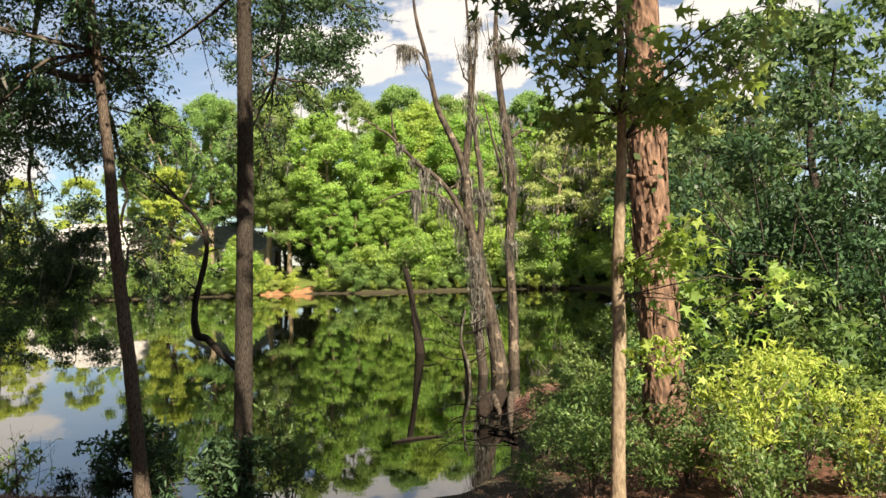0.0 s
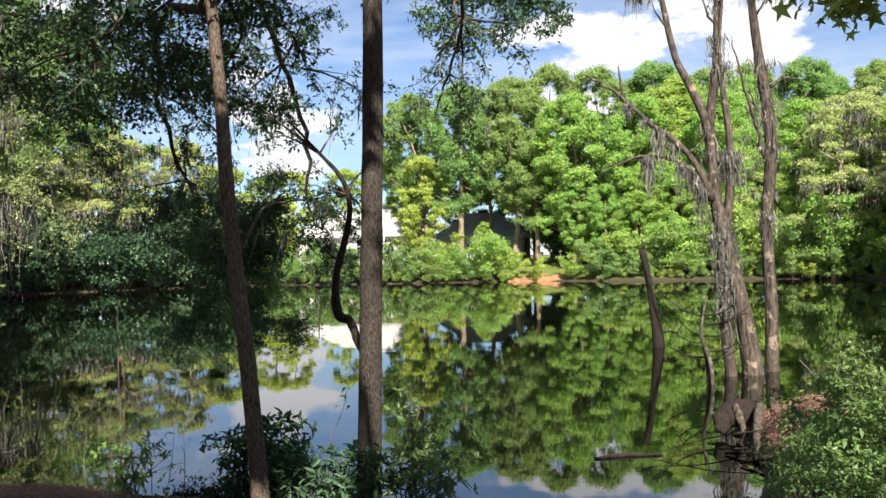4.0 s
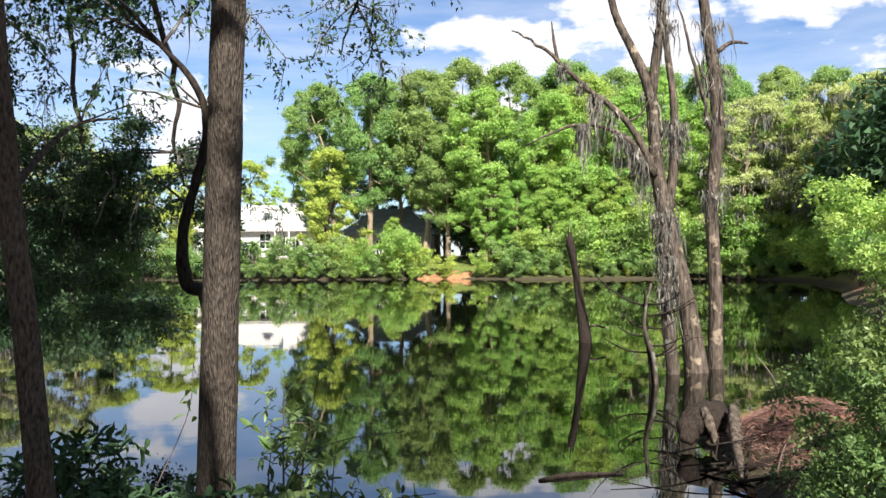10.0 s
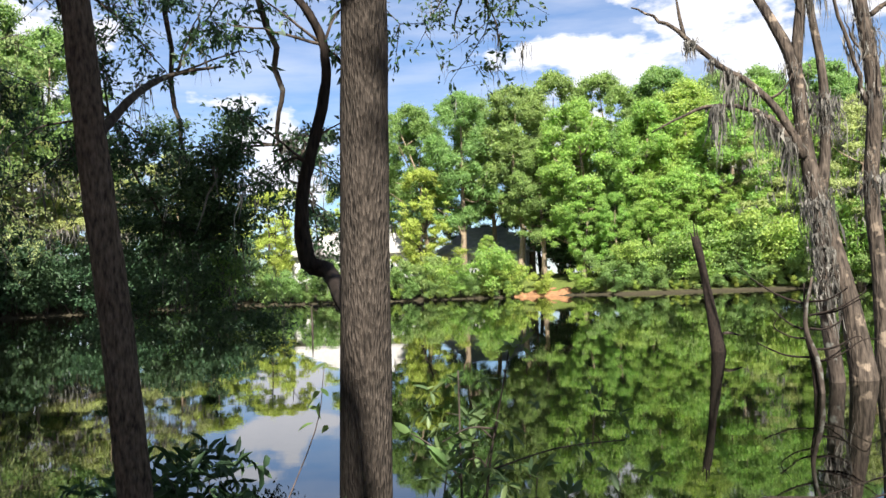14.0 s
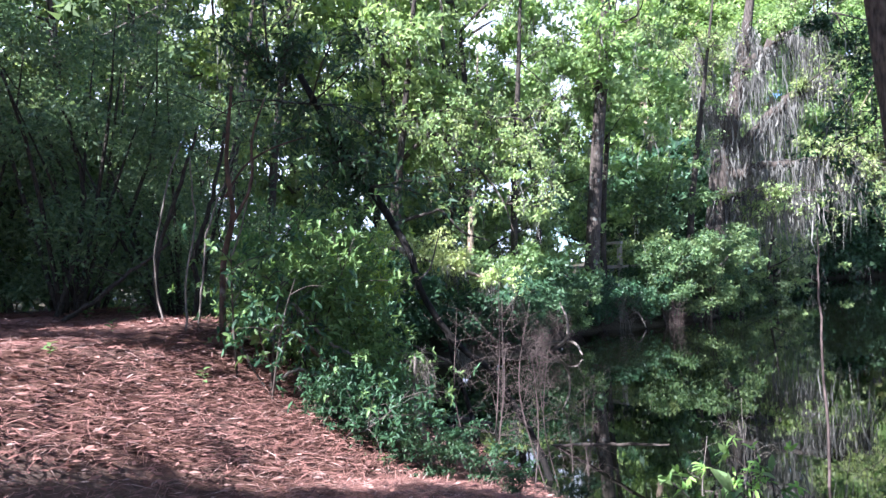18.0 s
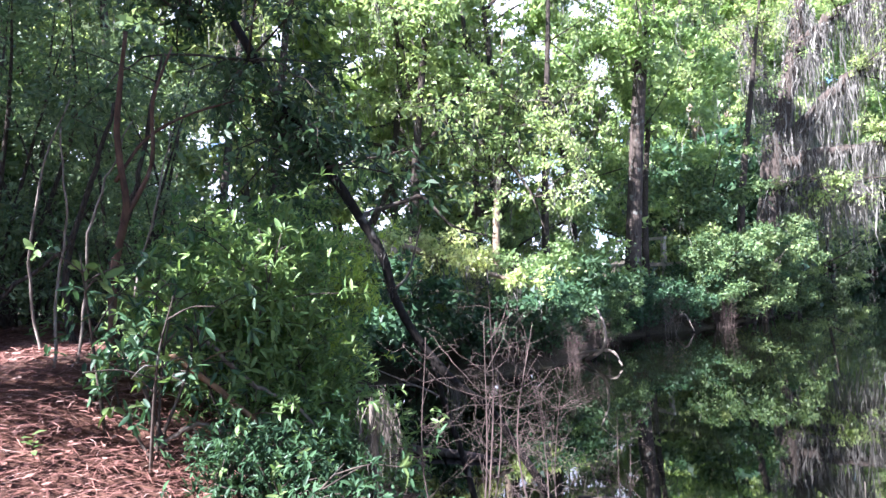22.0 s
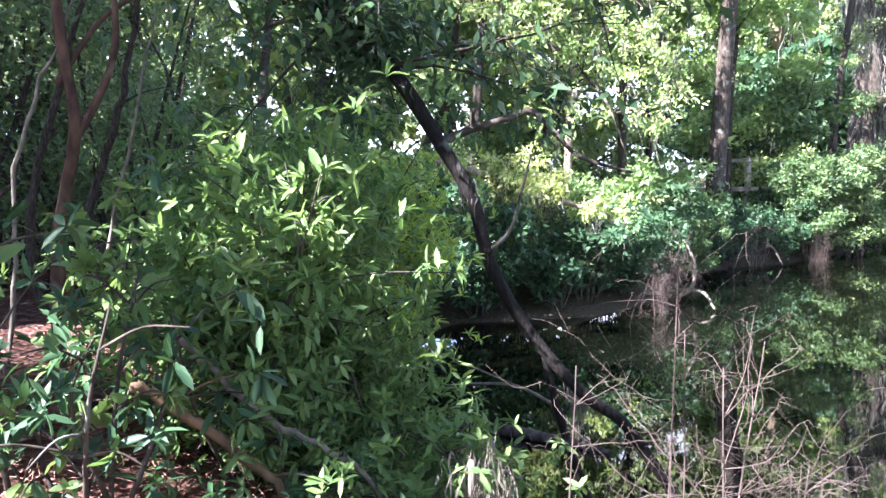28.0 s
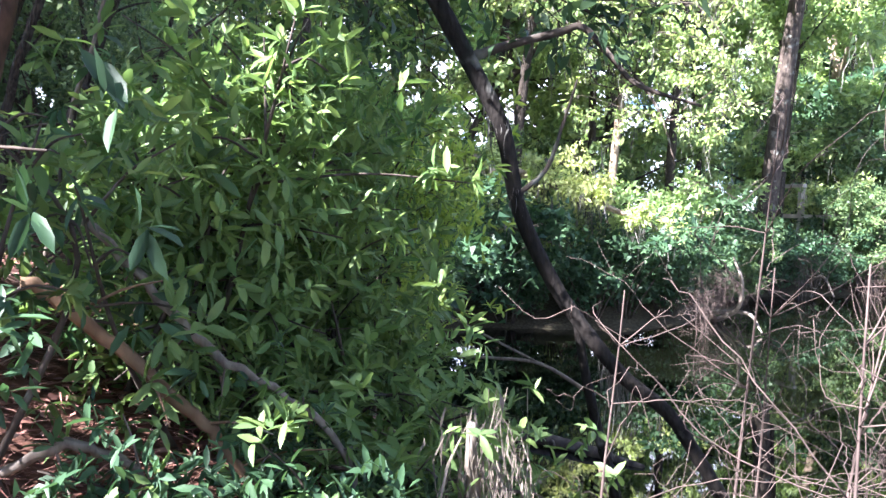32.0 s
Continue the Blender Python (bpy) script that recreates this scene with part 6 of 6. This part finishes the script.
# ---- dry brush standing in the water's edge ----
def dry_shrub(label, foot, height, stems, seed, curl=0.35, mat=TWIG, fine=11):
    rng = np.random.default_rng(seed)
    root = thing("dry_shrub", label, "shrub", "dry brush")
    x, y = foot
    for i in range(stems):
        a = np.array([x + rng.normal() * 0.1, y + rng.normal() * 0.1, gz(x, y) - 0.1])
        tip = a + np.array([rng.normal() * 0.09, rng.normal() * 0.09, 1.0]) * height * (0.7 + 0.4 * rng.random())
        line = smooth_line([a, (a + tip) / 2 + rng.normal(size=3) * 0.06 * height, tip], 6)
        v, f, c = tube_arrays(line, [0.007, 0.0045, 0.0015], 5, 0.05, rng)
        part("stem", mesh_of("stem", v, [f, c], mat, True), root)
        lines, radii = [], []
        for _ in range(fine * 2):
            j = rng.integers(3, len(line) - 1)
            w = unit(rng.normal(size=3) * [1, 1, 0.35] + [0, 0, 0.75])
            ln = height * (0.09 + 0.22 * rng.random() ** 1.5)
            p1 = line[j] + w * ln * 0.5
            p2 = p1 + (w + np.array([0, 0, -curl]) + rng.normal(size=3) * 0.3) * ln * 0.4
            p3 = p2 + (w * 0.5 + np.array([0, 0, -curl * 1.8]) + rng.normal(size=3) * 0.4) * ln * 0.3
            tw = smooth_line([line[j], p1, p2, p3], 5)
            lines.append(tw + rng.normal(size=tw.shape) * 0.007 * np.linspace(0, 1, len(tw))[:, None]), radii.append([0.0018, 0.0012, 0.0006])
            for q in (p1, p2):
                e = q + rng.normal(size=3) * 0.055 * height
                lines.append(smooth_line([q, (q + e) / 2 + rng.normal(size=3) * 0.03, e], 3)), radii.append([0.0012, 0.0006])
        v, f = many_tubes(lines, radii)
        part("fine_twig", mesh_of("fine_twig", v, f, mat, True), root)["kind"] = "stuff"


dry_shrub("leafless dry brown shrub with curling twigs", (-6.6, 5.66), 1.8, 2, 601, 0.15, TWIG, 11)
dry_shrub("leafless reddish dry shrub at the inlet", (-6.28, 5.92), 1.8, 3, 602, 0.15, TWIG, 15)
dry_shrub("leafless pale dry shrub in the shallows", (-7.3, 7.0), 1.4, 4, 604, 0.5)
dry_shrub("tangled grey dry brush by the far bank", (-16.8, 12.3), 1.5, 8, 605, 0.4)
dry_shrub("tangled grey dry brush by the far bank", (-18.3, 13.6), 1.4, 8, 606, 0.4)
dry_shrub("tangled grey dry brush on the inlet's bank", (-22.3, 18.6), 1.5, 9, 607, 0.4, TWIG_PALE)
dry_shrub("tangled grey dry brush on the inlet's bank", (-22.3, 20.8), 1.5, 9, 608, 0.4)
dry_shrub("leafless reddish dry shrub at the inlet", (-5.8, 5.3), 1.75, 2, 612, 0.12, TWIG, 13)
dry_shrub("pale arching dry stalks at the shore", (-4.9, 6.9), 1.3, 4, 609, 0.6, TWIG_PALE, 4)
dry_shrub("pale arching dry stalks at the shore", (-3.9, 6.7), 1.2, 3, 610, 0.6, TWIG_PALE, 4)
stalk = thing("tall_stalk", "single tall dry stalk standing in the water", "stalk")
tube("stem", [(-5.8, 8.9, -0.3), (-5.82, 8.9, 0.8), (-5.85, 8.92, 1.8), (-5.83, 8.9, 2.5)], [0.016, 0.014, 0.011, 0.006], TWIG, stalk, 6, 5, wobble=0.008)
# shredded grey dead fronds
rng = np.random.default_rng(620)
frond = thing("dead_stump", "rotten grey stump with shredded hanging fibres", "stump")
tube("stump", [(-6.85, 5.1, 0.3), (-6.8, 5.07, 0.95), (-6.72, 5.03, 1.46)], [0.045, 0.03, 0.012], TWIG_PALE, frond, 9, 5, 0.15)
hang(frond, [(-6.74 + 0.04 * rng.normal(), 5.02 + 0.07 * rng.normal(), 1.38 + 0.07 * rng.normal()) for _ in range(18)], 0.3 + 0.35 * rng.random(18), 0.006, 12, 0.03, 621, TWIG_PALE)


# ---- mound with logs at the point ----
for label, pts, r, mat in (("rotten hollow log hanging over the point's edge", [(4.15, 11.3, 0.36), (3.85, 11.1, 0.36), (3.62, 10.95, 0.28), (3.52, 10.8, 0.1)], 0.2, BARK_SHADED),
                           ("pale grey log sliding into the water", [(4.2, 11.0, 0.52), (4.05, 10.5, 0.42), (3.9, 9.9, 0.24), (3.76, 9.25, 0.03)], 0.075, BARK_DEAD),
                           ("short grey slab leaning on the log", [(3.8, 11.0, 0.5), (3.84, 10.8, 0.3), (3.87, 10.55, 0.04)], 0.07, BARK_DEAD),
                           ("dark root lying over the point", [(5.0, 9.6, 0.5), (4.4, 9.4, 0.32), (3.9, 9.5, 0.12), (3.4, 9.7, 0.02)], 0.045, BARK_SHADED),
                           ("dark root at the water's edge", [(4.9, 9.0, 0.42), (4.2, 8.9, 0.22), (3.5, 9.1, 0.03)], 0.04, BARK_SHADED),
                           ("dark branch floating on the pond", [(1.5, 9.3, 0.0), (1.9, 9.5, 0.02), (2.5, 9.6, 0.01)], 0.035, BARK_SHADED),
                           ("bare dead branch standing in the shallows", [(4.3, 16.2, -0.2), (4.25, 16.2, 0.5), (4.05, 16.1, 1.2), (4.2, 16.1, 2.0)], 0.05, BARK_DARK),
                           ("pale stick leaning in the shallows", [(6.6, 16.0, -0.1), (6.3, 15.6, 0.3), (5.9, 15.2, 0.7)], 0.02, TWIG_PALE),
                           ("thin stake standing in the pond", [(-12.0, 38, -0.3), (-12.0, 38, 1.2)], 0.05, BARK_DARK)):
    log = thing("log", label, "log")
    tube("trunk", pts, [r * 0.8, r, r * 0.75, r * 0.35], mat, log, 11, 6, 0.13, wobble=r * 0.03)
tangle = np.random.default_rng(700)
for i in range(30):
    p = np.array([3.7 + 1.3 * tangle.random(), 8.5 + 2.0 * tangle.random(), 0])
    p[2] = max(0.03, gz(p[0], p[1]) + 0.05)
    q = p + tangle.normal(size=3) * [0.6, 0.6, 0.1]
    q[2] = max(0.03, gz(q[0], q[1]) + 0.04)
    twig = thing("driftwood_stick", "thin grey driftwood stick on the point", "stick", "driftwood")
    tube("limb", [p, (p + q) / 2 + [0, 0, 0.06], q], [0.012, 0.01, 0.005], TWIG if i % 4 == 0 else BARK_SHADED, twig, 5, 4)


# ---- houses across the pond ----
def box(name, lo, hi, mat, parent, label=""):
    me = bpy.data.meshes.new(name)
    bm = bmesh.new()
    bmesh.ops.create_cube(bm, size=1)
    for vert in bm.verts:
        vert.co = Vector([lo[i] + (vert.co[i] + 0.5) * (hi[i] - lo[i]) for i in range(3)])
    bm.to_mesh(me)
    bm.free()
    me.materials.append(mat)
    return part(name, me, parent, label)


WHITE = plain("white_siding", (0.62, 0.61, 0.59), (0.52, 0.51, 0.49), 1.5, 0.6)
ROOF_W = plain("pale_shingles", (0.46, 0.44, 0.42), (0.34, 0.33, 0.31), 2.0, 0.8, 0.02)
ROOF_G = plain("grey_shingles", (0.30, 0.31, 0.33), (0.20, 0.21, 0.22), 2.0, 0.85, 0.02)
GREY = plain("grey_siding", (0.36, 0.36, 0.34), (0.26, 0.26, 0.25), 1.5, 0.7)
WOOD = plain("weathered_deck_wood", (0.45, 0.40, 0.34), (0.32, 0.28, 0.24), 3.0, 0.8)
glass, gn, gb = material("window_glass", 0.05, 0.5)
gb.inputs["Base Color"].default_value = (0.02, 0.025, 0.03, 1)


def window(house, x0, x1, z0, z1, y, mat, cols=2):
    w = part("window", None, house)
    box("frame", (x0 - 0.08, y - 0.05, z1), (x1 + 0.08, y + 0.05, z1 + 0.1), mat, w)
    box("sill", (x0 - 0.08, y - 0.09, z0 - 0.1), (x1 + 0.08, y + 0.05, z0), mat, w)
    step = (x1 - x0) / cols
    for i in range(cols + 1):
        box("mullion", (x0 + i * step - 0.05, y - 0.05, z0), (x0 + i * step + 0.05, y + 0.05, z1), mat, w)
    for i in range(cols):
        box("pane", (x0 + i * step + 0.05, y + 0.06, z0), (x0 + (i + 1) * step - 0.05, y + 0.09, (z0 + z1) / 2 - 0.03), glass, w)
        box("pane", (x0 + i * step + 0.05, y + 0.06, (z0 + z1) / 2 + 0.03), (x0 + (i + 1) * step - 0.05, y + 0.09, z1), glass, w)
        box("rail", (x0 + i * step + 0.05, y, (z0 + z1) / 2 - 0.03), (x0 + (i + 1) * step - 0.05, y + 0.05, (z0 + z1) / 2 + 0.03), mat, w)


def hip_roof(house, x0, x1, y0, y1, z0, z1, mat, inset):
    me = bpy.data.meshes.new("roof")
    bm = bmesh.new()
    ym = (y0 + y1) / 2
    low = [bm.verts.new(p) for p in ((x0, y0, z0), (x1, y0, z0), (x1, y1, z0), (x0, y1, z0))]
    eave = [bm.verts.new(p) for p in ((x0, y0, z0 + 0.22), (x1, y0, z0 + 0.22), (x1, y1, z0 + 0.22), (x0, y1, z0 + 0.22))]
    r0, r1 = bm.verts.new((x0 + inset, ym, z1)), bm.verts.new((x1 - inset, ym, z1))
    bm.faces.new(low[::-1])
    for i in range(4):
        bm.faces.new((low[i], low[(i + 1) % 4], eave[(i + 1) % 4], eave[i]))
    bm.faces.new((eave[0], eave[1], r1, r0))
    bm.faces.new((eave[1], eave[2], r1))
    bm.faces.new((eave[2], eave[3], r0, r1))
    bm.faces.new((eave[3], eave[0], r0))
    bm.to_mesh(me)
    me.materials.append(mat)
    return part("roof", me, house)


def front_wall(house, x0, x1, y, z0, z1, openings, mat):
    """A wall built around its openings: (x0, x1, z0, z1), from left to right."""
    at = x0
    for a, b, c, d in openings:
        box("wall", (at, y, z0), (a, y + 0.25, z1), mat, house)
        if c > z0 + 0.01:
            box("wall", (a, y, z0), (b, y + 0.25, c), mat, house)
        box("wall", (a, y, d), (b, y + 0.25, z1), mat, house)
        at = b
    box("wall", (at, y, z0), (x1, y + 0.25, z1), mat, house)


house = thing("house", "white one-storey house with a pale hipped roof and deck", "house")
holes = [(-34.5, -32.8, 3.6, 5.5), (-27.9, -26.4, 3.7, 5.55), (-24.9, -24.0, 2.7, 4.9), (-23.6, -22.7, 2.7, 4.9), (-21.6, -20.6, 3.3, 4.9)]
front_wall(house, -36.5, -19.4, 104.0, 2.3, 5.9, holes, WHITE)
for a, b, c, d in holes:
    window(house, a, b, c, d, 104.08, WHITE)
box("wall", (-36.5, 104.25, 2.3), (-36.25, 113, 5.9), WHITE, house)
box("wall", (-19.65, 104.25, 2.3), (-19.4, 113, 5.9), WHITE, house)
box("wall", (-36.25, 112.75, 2.3), (-19.65, 113, 5.9), WHITE, house)
box("floor", (-36.2, 104.26, 2.3), (-19.7, 112.7, 2.5), WOOD, house)
hip_roof(house, -37.2, -18.8, 103.2, 113.8, 5.9, 9.6, ROOF_W, 6.0)
chimney = box("chimney", (-25.2, 105.5, 6.6), (-23.4, 107, 9.5), WHITE, house)
box("cap", (-25.3, 105.4, 9.5), (-23.3, 107.1, 9.7), WHITE, chimney)
box("flue", (-24.6, 105.9, 9.7), (-24.1, 106.4, 10.3), ROOF_G, chimney)
box("deck", (-31, 99.6, 2.3), (-18.5, 103.98, 2.5), WOOD, house)
for i in range(7):
    box("porch_post", (-30.9 + i * 2.05, 99.7, 1.2), (-30.75 + i * 2.05, 99.85, 2.29), WHITE, house)
for x in (-25.6, -23.8, -22.2, -20.4):
    box("column", (x, 102.6, 2.51), (x + 0.2, 102.8, 5.88), WHITE, house)


def deck_chair():
    c = thing("deck_chair", "white slatted garden chair on the deck", "chair", "chairs on the deck")
    box("seat", (-0.3, -0.3, 0.38), (0.3, 0.3, 0.44), WOOD, c)
    b = box("backrest", (-0.3, 0.26, 0.44), (0.3, 0.32, 1.05), WOOD, c)
    for x in (-0.28, 0.22):
        for y in (-0.28, 0.24):
            box("leg", (x, y, 0), (x + 0.06, y + 0.06, 0.38), WOOD, c)
        box("armrest", (x, -0.3, 0.6), (x + 0.06, 0.26, 0.64), WOOD, c)
    return c


chair = deck_chair()
for i, (x, y, a) in enumerate(((-29.5, 100.8, 175), (-28.2, 101.0, 190), (-27.0, 100.7, 170), (-25.6, 101, 185), (-24.2, 100.8, 200))):
    m = pose(x, y, 2.5, 0, 0, a)
    if i == 0:
        chair.matrix_basis = m
    else:
        copy_thing(chair, m)

house_b = thing("house", "grey house with a dark roof half hidden by trees", "house")
holes = [(-15.2, -13.9, 3.3, 5.0), (-12.8, -11.9, 2.5, 4.6), (-11.2, -9.6, 3.3, 4.9), (-8.2, -7.0, 3.3, 4.9)]
front_wall(house_b, -16.5, -5.5, 105.0, 2.3, 5.4, holes, GREY)
for a, b, c, d in holes:
    window(house_b, a, b, c, d, 105.08, WHITE)
box("wall", (-16.5, 105.25, 2.3), (-16.25, 113, 5.4), GREY, house_b)
box("wall", (-5.75, 105.25, 2.3), (-5.5, 113, 5.4), GREY, house_b)
box("wall", (-16.25, 112.75, 2.3), (-5.75, 113, 5.4), GREY, house_b)
hip_roof(house_b, -17.3, -4.7, 103.8, 113.8, 5.4, 9.0, ROOF_G, 4.0)
box("porch_floor", (-16, 102.6, 2.3), (-6, 104.98, 2.48), WOOD, house_b)
for i in range(12):
    box("baluster", (-15.9 + i * 0.85, 102.65, 2.48), (-15.8 + i * 0.85, 102.75, 3.35), WHITE, house_b)
box("handrail", (-16, 102.62, 3.35), (-6, 102.78, 3.45), WHITE, house_b)

pier = thing("boardwalk", "small pale wooden boardwalk behind the cypress", "boardwalk")
box("deck", (-28.5, 20.2, 2.0), (-24.5, 21.6, 2.12), WOOD, pier)
for x in (-28.3, -26.6, -24.8):
    box("post", (x, 20.25, 0.3), (x + 0.14, 20.39, 2.9), WOOD, pier)
box("handrail", (-28.4, 20.26, 2.9), (-24.6, 20.38, 3.0), WOOD, pier)


# ---- pine straw and litter ----
def litter(name, label, count, area, length, seed, mat, wide, shape, lift=0.012):
    """Needles or leaves scattered over the ground, each lying its own way."""
    rng = np.random.default_rng(seed)
    (x0, x1), (y0, y1) = area
    p = np.stack([x0 + (x1 - x0) * rng.random(count * 2), y0 + (y1 - y0) * rng.random(count * 2)], 1)
    p = p[shore(p[:, 0], p[:, 1]) > 0.25][:count]
    z = ground_z(p[:, 0], p[:, 1])
    a = rng.random(len(p)) * 2 * np.pi
    way = np.stack([np.cos(a), np.sin(a), rng.normal(size=len(p)) * 0.12], 1)
    face = unit(np.stack([rng.normal(size=len(p)) * 0.25, rng.normal(size=len(p)) * 0.25, np.ones(len(p))], 1))
    pos = np.stack([p[:, 0], p[:, 1], z + lift * (0.3 + rng.random(len(p)))], 1)
    v, f = leaf_arrays(pos, way, face, length * (0.5 + 0.8 * rng.random(len(p))), wide, 0.03, shape, rng)
    ob = new(name, mesh_of(name, v, f, mat))
    tagged(ob, label, "litter", kind="stuff")


litter("pine_straw", "reddish brown pine straw covering the bank", 110000, ((-11.5, -2.2), (-1.5, 5.6)), 0.19, 801, STRAW, 0.026, "leaf", 0.035)
litter("dead_leaves", "dry brown leaves lying among the straw", 26000, ((-11.5, -2.2), (-1.5, 6)), 0.07, 802, STRAW, 0.4, "leaf", 0.035)
litter("pine_straw", "reddish pine straw heaped on the point", 9000, ((3.8, 6.2), (9.0, 11.8)), 0.17, 804, STRAW, 0.03, "leaf", 0.05)
litter("pine_straw", "pine straw on the point and the bank", 14000, ((2.0, 8), (0, 12.5)), 0.16, 803, STRAW, 0.04, "leaf", 0.03)


# ---- leafy bushes beside the path, leaf by leaf ----
leafy_bush("glossy leafed bush with long green leaves by the path", (-7.45, 4.2, 1), fan((-7.5, 4.35, 2.25), [0.34, 0.3, 0.42], 16, 1), 250, 0.68, 501, joined=6500, joined_leaf=0.08)
leafy_bush("dense green bush with narrow leaves over the bank", (-7.9, 4.7, 1), fan((-7.9, 4.65, 1.75), [0.36, 0.26, 0.4], 16, 2), 250, 0.66, 502, joined=7500, joined_leaf=0.08)
# inner leaves in the dark green, as shade within the bush
leafy_bush("young bush with broad leaves close to the path", (-6.85, 3.75, 1), fan((-6.8, 3.85, 2.3), [0.16, 0.16, 0.32], 6, 3), 150, 0.85, 503, LEAF_DARK, joined=700, joined_leaf=0.085, broad=True)
leafy_bush("low leafy bush at the water's edge", (-7.5, 5.1, 1), fan((-7.35, 5.0, 1.05), [0.36, 0.22, 0.2], 12, 4), 200, 0.62, 504, joined=6000, joined_leaf=0.07)
leafy_bush("tall leafy bush with sunlit tips behind the path", (-8.8, 4.3, 1), fan((-8.8, 4.6, 2.5), [0.45, 0.42, 0.5], 18, 5), 240, 0.8, 505, joined=9000, joined_leaf=0.09)
# dark inner leaves again: shade painted below the straw's edge
leafy_bush("low shrub hanging over the edge of the straw", (-6.4, 4.3, 1), fan((-6.35, 4.4, 1.05), [0.35, 0.2, 0.14], 12, 6), 160, 0.55, 506, LEAF_DARK, joined=4500, joined_leaf=0.06)
leafy_bush("low green bush crowding the bank below the path", (-7.5, 4.4, 1), fan((-7.5, 4.5, 1.45), [0.25, 0.28, 0.2], 12, 7), 160, 0.62, 507, joined=4000, joined_leaf=0.07)
# added for a sunlit patch: the sun is put into the yellow inner leaves
leafy_bush("bush added behind the leaning trunk, leaves coloured yellow-green for sunlight", (-9.4, 5.1, 0.6), fan((-9.5, 5.45, 2.3), [0.35, 0.3, 0.3], 10, 11), 60, 0.7, 511, LEAF_YELLOW, 5000, 0.075)

leafy_bush("upright shrub with long drooping leaves beside the trunk", (-0.3, 4.95, 0.2), [(-0.35, 4.95, 1.8), (-0.12, 4.9, 1.9), (-0.2, 5.1, 1.55), (-0.02, 4.85, 1.4), (-0.4, 4.8, 1.25), (0.08, 5.0, 1.15), (-0.25, 4.9, 1.0), (-0.1, 5.0, 0.8)], 290, 0.9, 510, LEAF_SHADE, 1600, 0.085)
for pts in ([(-1.75, 5.75, 0.1), (-1.6, 5.85, 0.7), (-1.35, 6.0, 1.35), (-1.3, 6.05, 1.7)], [(-1.7, 5.8, 0.1), (-1.95, 5.8, 0.7), (-2.2, 5.85, 1.15)], [(-3.9, 5.6, 0.3), (-3.6, 5.5, 0.8), (-3.2, 5.5, 1.15)]):
    sprig = thing("thin_sprig", "thin bent sprig with a few leaves at the shore", "plant", "sprigs")
    tube("stem", pts, [0.006, 0.004, 0.002], TWIG, sprig, 5, 5)
    rng = np.random.default_rng(int(abs(pts[0][0]) * 100))
    for k in range(9):
        q = np.array(pts[-1]) + (np.array(pts[-2]) - np.array(pts[-1])) * rng.random() + rng.normal(size=3) * 0.02
        ob = part("leaf", LEAVES[k % 5], sprig)
        ob.matrix_basis = pose(q[0], q[1], q[2], rng.normal() * 30, 10 + rng.normal() * 20, rng.random() * 360) @ Matrix.Diagonal((0.8, 0.8, 0.8, 1))

def seedling(x, y, s, seed):
    rng = np.random.default_rng(seed)
    root = thing("seedling", "small green seedling in the straw", "plant", "seedlings")
    z = gz(x, y)
    tube("stem", [(x, y, z - 0.02), (x + 0.02, y, z + 0.08 * s), (x + 0.03, y + 0.02, z + 0.18 * s)], [0.004, 0.003, 0.002], TWIG, root, 5, 3)
    for k in range(7):
        a = k * 2.4 + rng.normal() * 0.2
        ob = part("leaf", LEAVES[5], root)
        ob.matrix_basis = pose(x + 0.02, y, z + (0.06 + 0.018 * k) * s, rng.normal() * 12, -15 + rng.normal() * 15, math.degrees(a)) @ Matrix.Diagonal((s * 0.9, s * 0.9, s * 0.9, 1))


for i, (x, y, s) in enumerate(((-9.6, 2.9, 1.3), (-9.9, 2.4, 1.2), (-7.4, 2.6, 0.7), (-10.2, 3.6, 1.0), (-10.4, 1.2, 1.3), (-8.9, 1.2, 0.8), (-6.4, 3.2, 0.7), (-9.2, 4.0, 1.0), (-10.8, 2.9, 1.2), (-5.9, 2.2, 0.6))):
    seedling(x, y, s, 900 + i)
leafy_bush("leafy green forb growing at the shore", (-3.9, 5.9, 0.3), fan((-3.9, 6.1, 0.75), [0.22, 0.18, 0.15], 8, 8), 150, 0.85, 508, LEAF_BRIGHT, 500, 0.07)
leafy_bush("yellow-green sprig in the straw's edge", (-10.9, 0.6, 1.5), fan((-10.8, 0.7, 1.75), [0.2, 0.2, 0.12], 6, 9), 90, 0.9, 509, LEAF_YELLOW, 200, 0.06)
